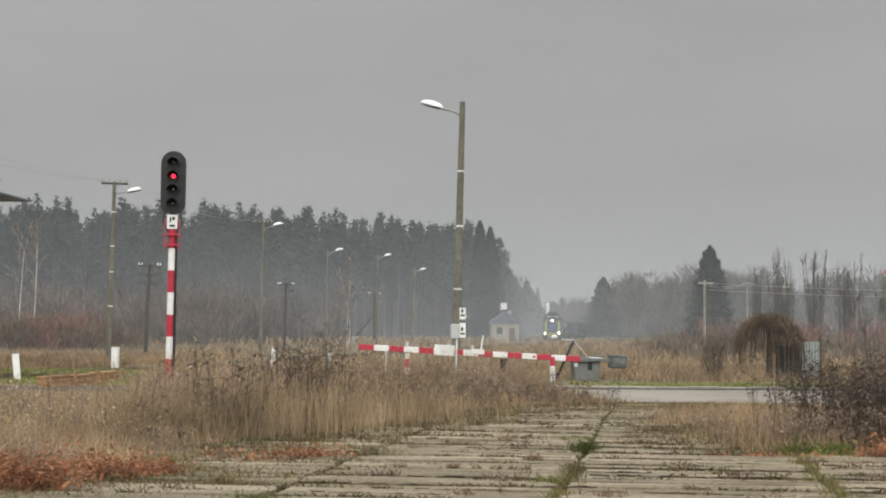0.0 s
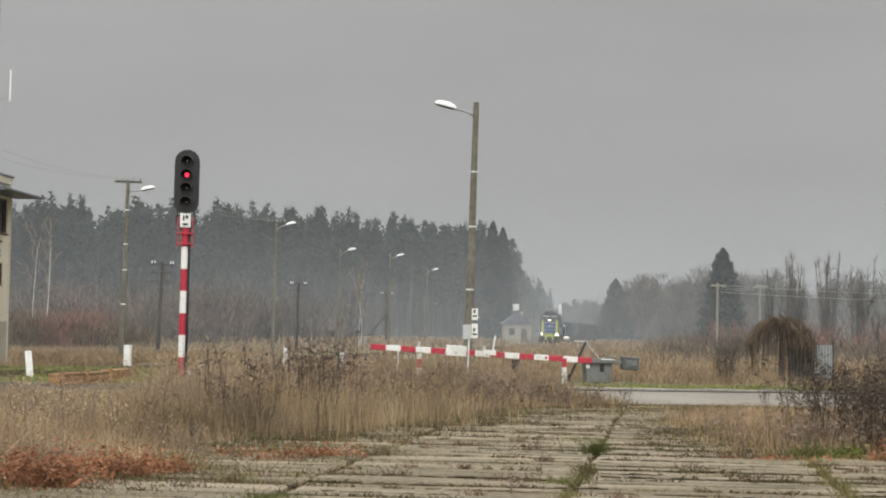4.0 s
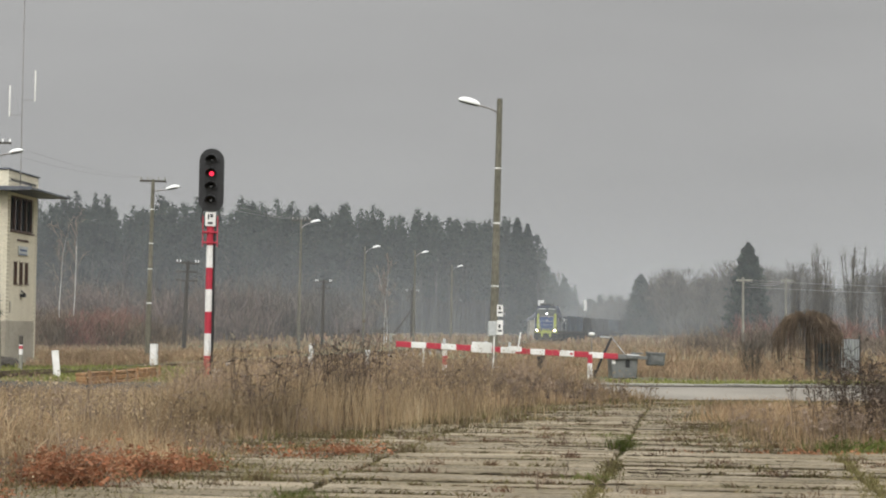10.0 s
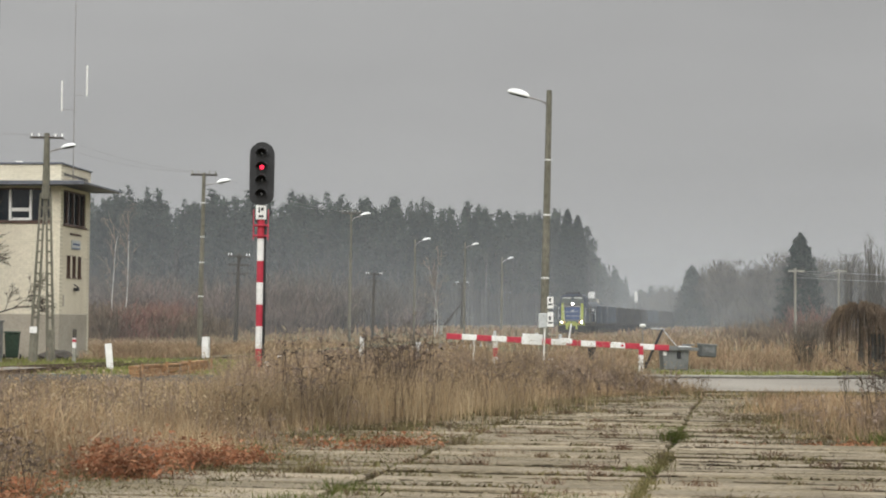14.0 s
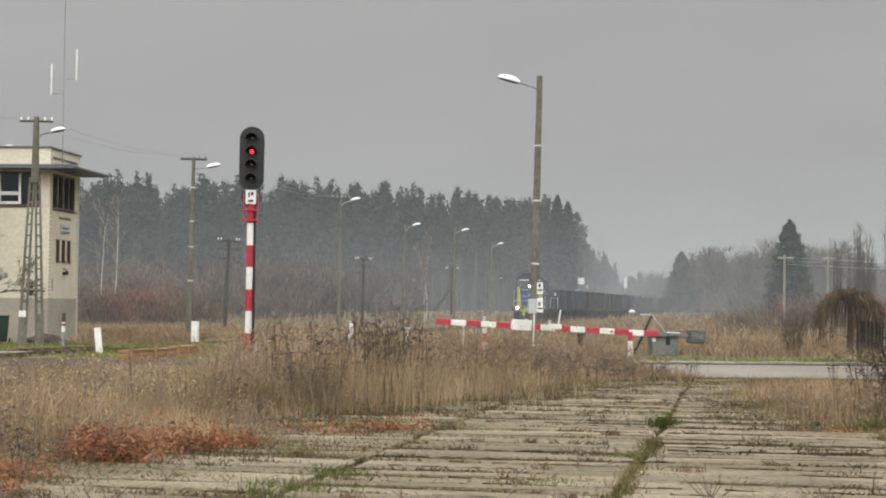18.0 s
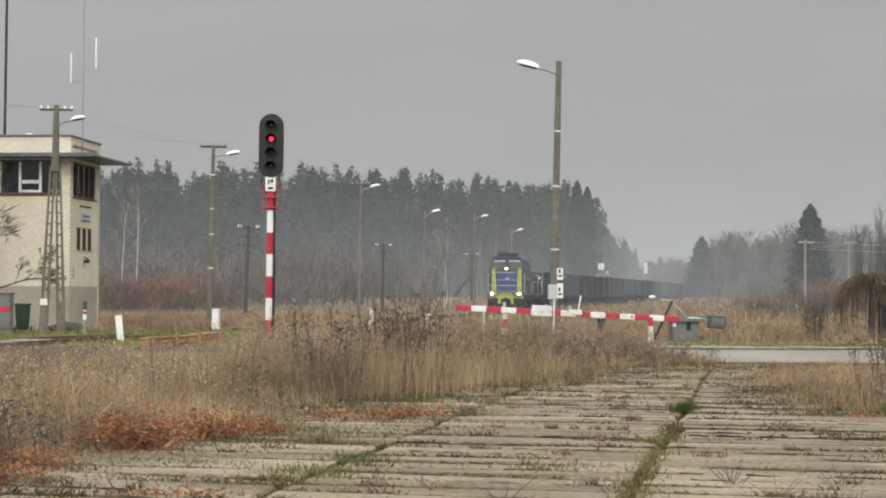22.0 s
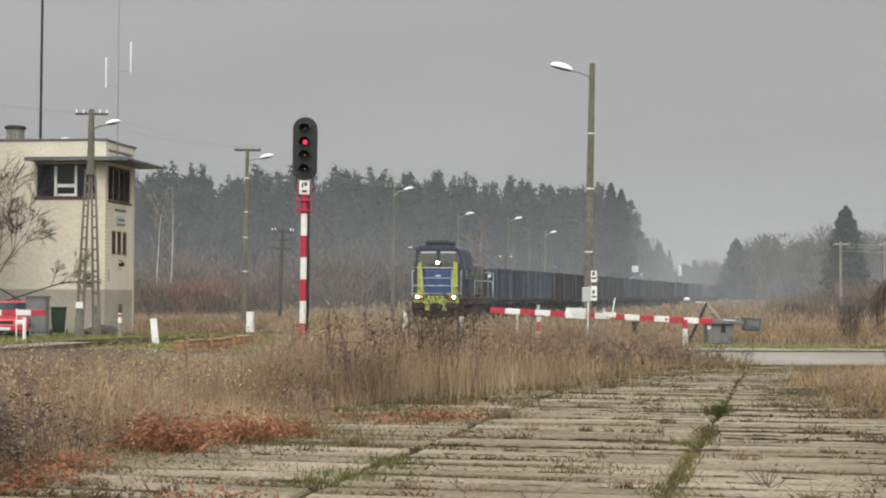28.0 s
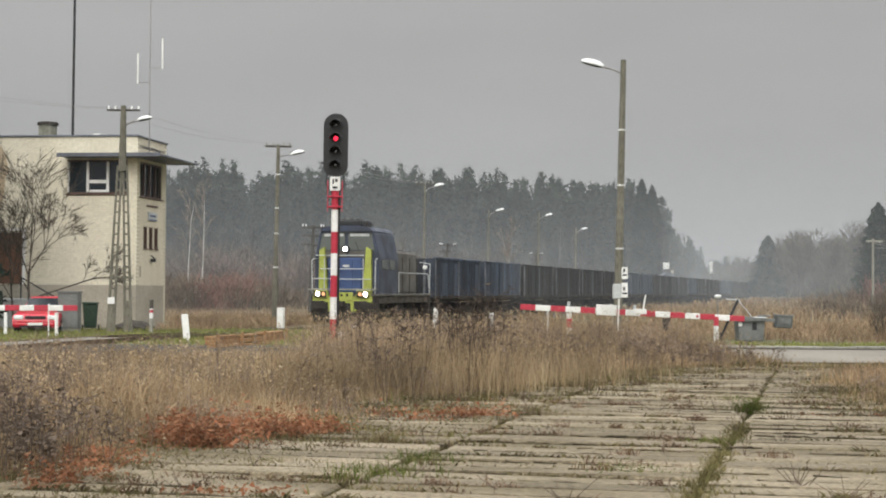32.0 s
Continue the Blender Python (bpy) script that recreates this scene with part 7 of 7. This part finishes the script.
def birch(x, y, h, seed, fork=0):
    """A slender white stem, bending a little, with steep thin boughs."""
    rng = random.Random(seed)
    t = thing("birch_tree", pose(x, y, 0), "white-stemmed bare birch before the pine forest", "tree", "birches")
    stem = bmesh.new()
    p, q, r0, r1 = [], [], [], []
    for k in range(1 + fork):
        c = Vector((0.15 * k, 0, -0.3))
        d = Vector((rng.gauss(0, 0.03) + 0.12 * k, rng.gauss(0, 0.03), 1)).normalized()
        for i in range(6):
            e = c + d * (h / 6)
            rod(c, e, 0.0062 * h * (1 - i / 7), 0.0062 * h * (1 - (i + 1) / 7), 6, stem)
            for _ in range(3 if i > 1 else 0):
                b = c.lerp(e, rng.random())
                side = Vector((rng.gauss(0, 0.45), rng.gauss(0, 0.45), 1)).normalized()
                branching(rng, b, side, h * rng.uniform(0.09, 0.17), 0.026, 2, 0.4, 3, p, q, r0, r1)
            c, d = e, (d + Vector((rng.gauss(0, 0.05), rng.gauss(0, 0.05), 0))).normalized()
    part("trunk", stem, M["birch"], t, "white bark")
    s = Soup()
    sticks(s, p, q, np.maximum(r0, 0.014), np.maximum(r1, 0.01))
    part("crown", s.mesh("crown", M["greyweed"]), None, t, "thin pale boughs")


birch(-24.75, 160, 10.6, 40)
birch(-23.85, 161, 11.2, 43)
birch(6.5, 162, 7.4, 45, 1)


def make_willow():
    """A weeping dome of hanging twigs on a short trunk."""
    w = thing("weeping_willow", pose(18.35, 60.5, 0), "dome-shaped weeping willow with bare brown hanging twigs", "tree")
    part("trunk", rod((0, 0, -0.2), (0.05, 0, 2.0), 0.12, 0.09, 9), M["bark"], w)
    p, q = [], []
    for i in range(470):
        a, e = R.uniform(0, 2 * math.pi), math.acos(R.uniform(0.0, 1.0))
        rad = 1.32 * R.uniform(0.7, 1.04)
        top = Vector((0.25 * math.cos(a), 0.25 * math.sin(a), 2.15 + R.uniform(-0.15, 0.15)))
        crest = Vector((rad * math.sin(e) * math.cos(a), rad * math.sin(e) * math.sin(a), 1.3 + 1.2 * math.cos(e) * R.uniform(0.85, 1.03)))
        m1 = top.lerp(crest, 0.5) + Vector((R.gauss(0, 0.06), R.gauss(0, 0.06), 0.18 * math.sin(e)))
        drop = R.uniform(0.2, 0.65) if R.random() < 0.8 else R.uniform(0.7, 1.7)
        knee = Vector((crest.x * R.uniform(1.0, 1.1), crest.y * R.uniform(1.0, 1.1), crest.z - drop * 0.45))
        end = Vector((knee.x * R.uniform(0.94, 1.05), knee.y * R.uniform(0.94, 1.05), max(0.1, crest.z - drop)))
        for c, d in ((top, m1), (m1, crest), (crest, knee), (knee, end)):
            p.append(c), q.append(d)
    s = Soup()
    sticks(s, p, q, 0.013, 0.009)
    part("crown", s.mesh("crown", M["willowtwig"]), None, w, "dome of hanging bare twigs")


make_willow()


# ---- shrub belts, forest and distance ----
def bush_soup(spots, key, name, label, twigs=46):
    s = Soup()
    P, Q, A, B = [], [], [], []
    for x, y, r, h in spots:
        n = int(twigs * NP.uniform(0.7, 1.3))
        root = np.column_stack([NP.normal(x, r * 0.35, n), NP.normal(y, r * 0.35, n), np.full(n, -0.1)])
        d = np.column_stack([NP.normal(0, 0.33, n), NP.normal(0, 0.33, n), np.ones(n)])
        L = h * NP.uniform(0.45, 1.05, n)
        tip = root + d * L[:, None]
        P.append(root), Q.append(tip), A.append(np.full(n, 0.024)), B.append(np.full(n, 0.01))
        for _ in range(3):
            f = NP.uniform(0.35, 0.95, n)[:, None]
            c = root + (tip - root) * f
            e = c + np.column_stack([NP.normal(0, 0.16, n), NP.normal(0, 0.16, n), NP.uniform(0.1, 0.32, n)]) * h
            P.append(c), Q.append(e), A.append(np.full(n, 0.016)), B.append(np.full(n, 0.008))
    k = np.mean([v[1] for v in spots]) / 110
    strips(s, np.concatenate(P), np.concatenate(Q), np.concatenate(A) * k, np.concatenate(B) * k)
    stuff(name, s, key, label, "shrubs")


def belt(n, x0, x1, y0, y1, h0, h1, keep=lambda x, y: True):
    out = []
    while len(out) < n:
        x, y = R.uniform(x0, x1), R.uniform(y0, y1)
        if keep(x, y) and abs(x + 4.5 - 0.253 * (y - 72)) > 5:
            out.append((x, y, R.uniform(0.8, 2.2), R.uniform(h0, h1)))
    return out


west = lambda x, y: x < min(-8 + 0.25 * (y - 72), -14 + 0.218 * (y - 127))
bush_soup(belt(190, -52, 25, 96, 150, 1.6, 3.0, west), "browntwig", "shrub_belt", "belt of brown leafless shrubs beyond the track", 44)
bush_soup(belt(16, -20, -14.5, 116, 138, 1.8, 3.2, west) + belt(12, -50, 5, 108, 150, 1.6, 2.8, west), "redtwig", "shrub_belt", "reddish leafless dogwood shrubs before the forest", 40)
bush_soup(belt(150, -80, 38, 160, 225, 3.0, 6.2, west), "mauvetwig", "thicket", "mauve-brown leafless thicket before the forest", 62)
bush_soup(belt(110, -95, 50, 185, 245, 3.5, 8.0, west), "twig", "thicket", "grey leafless thicket at the forest's foot", 50)
bush_soup(belt(80, 38, 110, 120, 190, 2.0, 3.8), "redtwig", "shrub_belt", "reddish leafless shrubs on the field's far side", 44)
bush_soup(belt(60, 26, 60, 95, 125, 1.0, 2.2), "browntwig", "shrub_belt", "low brown shrubs on the field", 40)


def pine_mesh(seed, h, whorls=16, fine=1.0, size=(0.18, 0.4)):
    """Trunk with limbs and a rounded crown of whorls of needle sprays, tapering to a tip."""
    rng = np.random.default_rng(seed)
    global NP
    keepNP, NP = NP, rng
    crown, trunk = Soup(), Soup()
    lean = rng.normal(0, 0.015, 2)
    sticks(trunk, np.array([[0, 0, -0.3]]), np.array([[lean[0] * h, lean[1] * h, h * 0.95]]), 0.16, 0.04)
    base = h * rng.uniform(0.34, 0.5)
    wide = rng.uniform(1.9, 2.8)
    for k in range(whorls):
        f = k / (whorls - 1)
        z = base + (h - base) * f
        w = wide * min(1, 0.5 + f * 2.2) * math.sqrt(max(0.0, 1 - f ** 1.9)) + 0.12
        for j in range(max(2, int(7 * (1 - f) ** 0.5))):
            a, r = rng.uniform(0, 2 * np.pi), w * rng.uniform(0.55, 1.1)
            tip = np.array([np.cos(a) * r + lean[0] * z, np.sin(a) * r + lean[1] * z, z + rng.normal(0, 0.25)])
            stem = np.array([lean[0] * z, lean[1] * z, z - 0.3 * r])
            if j == 0 and f < 0.6:
                sticks(trunk, stem[None], tip[None], 0.04, 0.02)
            n = max(3, int((5 + 7 * r) * fine))
            pts = stem + (tip - stem) * rng.uniform(0.15, 1.0, n)[:, None] + rng.normal(0, 1, (n, 3)) * np.array([0.26, 0.26, 0.24]) * (0.4 + 0.4 * r)
            flakes(crown, pts, rng.uniform(*size, n), 0.15)
    n = int(230 * fine)
    f, a = rng.uniform(0, 0.98, n), rng.uniform(0, 2 * np.pi, n)
    r = wide * np.minimum(1, 0.5 + f * 2.2) * np.sqrt(1 - f ** 1.9) * rng.uniform(0, 0.85, n)
    z = base + (h - base) * f
    flakes(crown, np.column_stack([np.cos(a) * r + lean[0] * z, np.sin(a) * r + lean[1] * z, z]), rng.uniform(size[0] * 1.5, size[1] * 1.4, n), 0.1)
    NP = keepNP
    return crown, trunk


def spruce_soup(seed, h, w):
    global NP
    rng = np.random.default_rng(seed)
    keepNP, NP = NP, rng
    crown, trunk = Soup(), Soup()
    sticks(trunk, np.array([[0, 0, -0.3]]), np.array([[0, 0, h * 0.97]]), 0.2, 0.03)
    n = int(760 * h)
    z = h * (0.04 + 0.97 * rng.uniform(0, 1, n) ** 1.12)
    tier = 0.88 + 0.12 * np.cos(z * 5.2)
    rr = (w * np.clip((1 - z / h) / 0.85, 0, 1) ** 0.6 + 0.05) * tier * rng.uniform(0.5, 1.06, n)
    a = rng.uniform(0, 2 * np.pi, n)
    rr = rr * (1 + 0.12 * np.sin(a * 5 + z))
    flakes(crown, np.column_stack([np.cos(a) * rr, np.sin(a) * rr, z - 0.12 * rr]), rng.uniform(0.14, 0.34, n), 0.3)
    NP = keepNP
    return crown, trunk


def merged(soups, places, into):
    for (i, x, y, z, s, a) in places:
        v, f = soups[i]
        c, n = math.cos(a), math.sin(a)
        into.add(np.column_stack([(v[:, 0] * c - v[:, 1] * n) * s + x, (v[:, 0] * n + v[:, 1] * c) * s + y, v[:, 2] * s + z]), f)


def flat(s):
    return np.concatenate(s.v), np.concatenate(s.f)


def make_forest():
    protos = [pine_mesh(100 + i, 20.0) for i in range(9)]
    crowns, trunks = [flat(c) for c, _ in protos], [flat(t) for _, t in protos]
    spots = []
    for i in range(460):
        x = -125 + 160 * (i + R.random()) / 460
        y0 = 250 + max(0, (x + 20)) * 0.55
        y = y0 + R.uniform(0, 1) ** 1.5 * 80
        spots.append((x, y))
    for i in range(330):
        x = -130 + 165 * (i + R.random()) / 330
        spots.append((x, 268 + max(0, (x + 20)) * 0.55 + R.uniform(0, 70)))
    for i in range(300):
        y = R.uniform(290, 900)
        x = y * math.tan(radians(7.2 + 1.6 * min(1, (y - 290) / 430))) - R.uniform(0, 1) ** 1.6 * 45 + R.gauss(0, 1.5)
        spots.append((x, y))
    cs, ts = Soup(), Soup()
    thin = [pine_mesh(120 + i, 20.0, 13, 0.42, (0.34, 0.7)) for i in range(5)]
    pl = [(R.randrange(9), x, y, -0.2, R.uniform(0.95, 1.1), R.uniform(0, 6.28)) for x, y in spots[:460]]
    merged(crowns, pl, cs), merged(trunks, pl, ts)
    pl = [(R.randrange(5), x, y, -0.2, R.uniform(0.95, 1.1), R.uniform(0, 6.28)) for x, y in spots[460:]]
    merged([flat(c) for c, _ in thin], pl, cs), merged([flat(t) for _, t in thin], pl, ts)
    stuff("pine_forest", cs, "pine", "tall pine forest standing in mist", "forest")
    stuff("pine_trunks", ts, "bark", "bare lower trunks of the pine forest", "forest")
    # far low woods behind the end of the line
    cs = Soup()
    coarse = [flat(pine_mesh(140 + i, 20.0, 9, 0.2, (0.7, 1.3))[0]) for i in range(5)]
    pl = [(R.randrange(5), R.uniform(60, 340), R.uniform(620, 760), -5, R.uniform(0.72, 0.98), R.uniform(0, 6.28)) for _ in range(640)]
    merged(coarse, pl, cs)
    stuff("far_woods", cs, "pine", "far woods fading into the mist", "forest")
    for k, (x, y, h, w) in enumerate(((54.5, 205, 12.6, 3.7), (32.5, 268, 19.5, 3.0), (35.2, 276, 19.0, 3.2), (60.5, 305, 11.8, 4.4))):
        c, t = spruce_soup(300 + k, h, w)
        s = thing("spruce_tree", pose(x, y, 0), "dark conical spruce standing out from the misty woods", "tree", "spruces")
        part("trunk", t.mesh("trunk", M["bark"]), None, s)
        part("crown", c.mesh("crown", M["spruce"]), None, s, "dense dark needles")
    c, t = spruce_soup(411, 12.5, 2.1)
    s = thing("spruce_tree", pose(-18.85, 61.8, 0), "tall dark evergreen spruce beside the signal box", "tree", "spruces")
    part("trunk", t.mesh("trunk", M["bark"]), None, s)
    part("crown", c.mesh("crown", M["spruce"]), None, s, "dense dark needles")
    # leafless alders east of the line
    P, Q, A, B = [], [], [], []
    rng = random.Random(77)
    for i in range(260):
        x, y = rng.uniform(56, 183), rng.uniform(264, 366)
        if x < 0.19 * y + 5:
            continue
        h = rng.uniform(9.5, 14.8)
        d = Vector((rng.gauss(0, 0.05), rng.gauss(0, 0.05), 1))
        P.append(Vector((x, y, -0.3))), Q.append(Vector((x, y, 0)) + d * h * 0.5), A.append(0.22), B.append(0.15)
        for k in range(5):
            e = (d + Vector((rng.gauss(0, 1), rng.gauss(0, 1), 0.2)) * 0.35).normalized()
            branching(rng, Vector((x, y, 0)) + d * h * rng.uniform(0.25, 0.5), e, h * 0.27, 0.11, 2, 0.42, 4, P, Q, A, B)
        wide = rng.uniform(2.0, 3.2)
        for k in range(230):
            a, b, r = rng.uniform(0, 6.283), rng.uniform(-0.9, 1), rng.uniform(0.25, 1) ** 0.5
            c = Vector((x, y, h * 0.62)) + Vector((math.cos(a) * wide * r * math.sqrt(1 - b * b), math.sin(a) * wide * r * math.sqrt(1 - b * b), b * r * h * 0.34))
            P.append(c), Q.append(c + Vector((math.cos(a) * 0.6, math.sin(a) * 0.6, rng.uniform(0.4, 1.2)))), A.append(0.06), B.append(0.035)
    s = Soup()
    strips(s, P, Q, np.array(A), np.array(B))
    stuff("alder_wood", s, "twig", "leafless alder wood in mist beyond the field", "forest")


make_forest()


def make_bare_trunks():
    """Pale bare stems standing before the pines."""
    s = Soup()
    n = 200
    x = NP.uniform(-100, 40, n)
    y = 236 + np.maximum(0, x + 20) * 0.5 + NP.uniform(0, 14, n)
    h = NP.uniform(6, 13, n)
    root = np.column_stack([x, y, np.full(n, -0.4)])
    tip = root + np.column_stack([NP.normal(0, 0.03, n), NP.normal(0, 0.03, n), np.ones(n)]) * h[:, None]
    sticks(s, root, tip, 0.11, 0.04)
    for _ in range(9):
        f = NP.uniform(0.35, 1.0, n)[:, None]
        a = root + (tip - root) * f
        e = a + np.column_stack([NP.normal(0, 0.11, n), NP.normal(0, 0.11, n), NP.uniform(0.08, 0.22, n)]) * h[:, None]
        strips(s, a, e, 0.05, 0.02)
    stuff("bare_stems", s, "paletrunk", "pale leafless stems in front of the dark pines", "forest")


make_bare_trunks()
bush_soup([(x, 270 + max(0, x + 20) * 0.55 + R.uniform(0, 40), 3.0, R.uniform(6, 11)) for x in [R.uniform(-120, 34) for _ in range(210)]], "twig", "understorey", "dark leafless understorey between the pine trunks", 46)
bush_soup(belt(140, 66, 165, 248, 300, 3.5, 7.5), "twig", "thicket", "grey leafless thicket before the alder wood", 50)
bush_soup([(x, y, 3.0, R.uniform(9, 13)) for x, y in [(R.uniform(90, 260), R.uniform(500, 640)) for _ in range(160)]], "twig", "far_thicket", "far leafless woods fading into the mist", 40)


# ---- misty haze over the low ground, put in as upright see-through sheets ----
def haze_sheet_material(strength):
    m, t, b = nodes_of("haze_sheet")
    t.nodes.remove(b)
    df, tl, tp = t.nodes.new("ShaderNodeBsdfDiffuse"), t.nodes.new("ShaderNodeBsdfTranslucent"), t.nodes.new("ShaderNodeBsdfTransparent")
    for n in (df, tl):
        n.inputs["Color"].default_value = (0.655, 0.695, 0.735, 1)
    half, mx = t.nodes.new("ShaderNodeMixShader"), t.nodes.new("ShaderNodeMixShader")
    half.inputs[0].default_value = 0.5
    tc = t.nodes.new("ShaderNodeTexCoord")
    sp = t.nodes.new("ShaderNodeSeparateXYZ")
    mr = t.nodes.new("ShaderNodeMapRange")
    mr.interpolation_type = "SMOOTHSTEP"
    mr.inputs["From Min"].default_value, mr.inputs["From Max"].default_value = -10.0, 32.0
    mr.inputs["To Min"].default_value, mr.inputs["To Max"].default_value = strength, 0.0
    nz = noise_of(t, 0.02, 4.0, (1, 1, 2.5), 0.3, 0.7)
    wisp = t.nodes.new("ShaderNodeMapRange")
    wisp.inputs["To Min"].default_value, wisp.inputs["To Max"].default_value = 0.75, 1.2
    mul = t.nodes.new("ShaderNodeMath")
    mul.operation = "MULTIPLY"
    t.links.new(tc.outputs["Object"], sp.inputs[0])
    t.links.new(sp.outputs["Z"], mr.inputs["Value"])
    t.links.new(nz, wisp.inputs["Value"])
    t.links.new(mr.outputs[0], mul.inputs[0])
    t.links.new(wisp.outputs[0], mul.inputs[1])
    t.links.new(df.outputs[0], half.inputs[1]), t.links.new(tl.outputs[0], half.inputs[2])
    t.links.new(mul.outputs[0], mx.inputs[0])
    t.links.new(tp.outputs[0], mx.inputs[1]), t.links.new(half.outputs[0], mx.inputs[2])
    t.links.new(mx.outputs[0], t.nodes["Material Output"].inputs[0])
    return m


HAZE_SHEETS = {k: haze_sheet_material(k) for k in (0.015, 0.075, 0.095, 0.13, 0.22)}
# pale bluish sheets add the haze; the nearest only lifts the darks a little
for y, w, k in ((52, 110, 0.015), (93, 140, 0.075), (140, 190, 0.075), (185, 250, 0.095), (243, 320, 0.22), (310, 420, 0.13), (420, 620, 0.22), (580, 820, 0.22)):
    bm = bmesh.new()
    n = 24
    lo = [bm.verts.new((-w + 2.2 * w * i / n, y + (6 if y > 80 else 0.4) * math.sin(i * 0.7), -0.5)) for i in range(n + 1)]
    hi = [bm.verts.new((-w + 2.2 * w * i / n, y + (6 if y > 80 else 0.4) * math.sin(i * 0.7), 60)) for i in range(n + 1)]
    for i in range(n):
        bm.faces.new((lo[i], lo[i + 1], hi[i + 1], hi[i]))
    tagged(new("mist", finish(bm, "mist", HAZE_SHEETS[k])), "upright see-through sheet that adds pale misty haze", "mist", kind="stuff")

make_slabs()
motions()
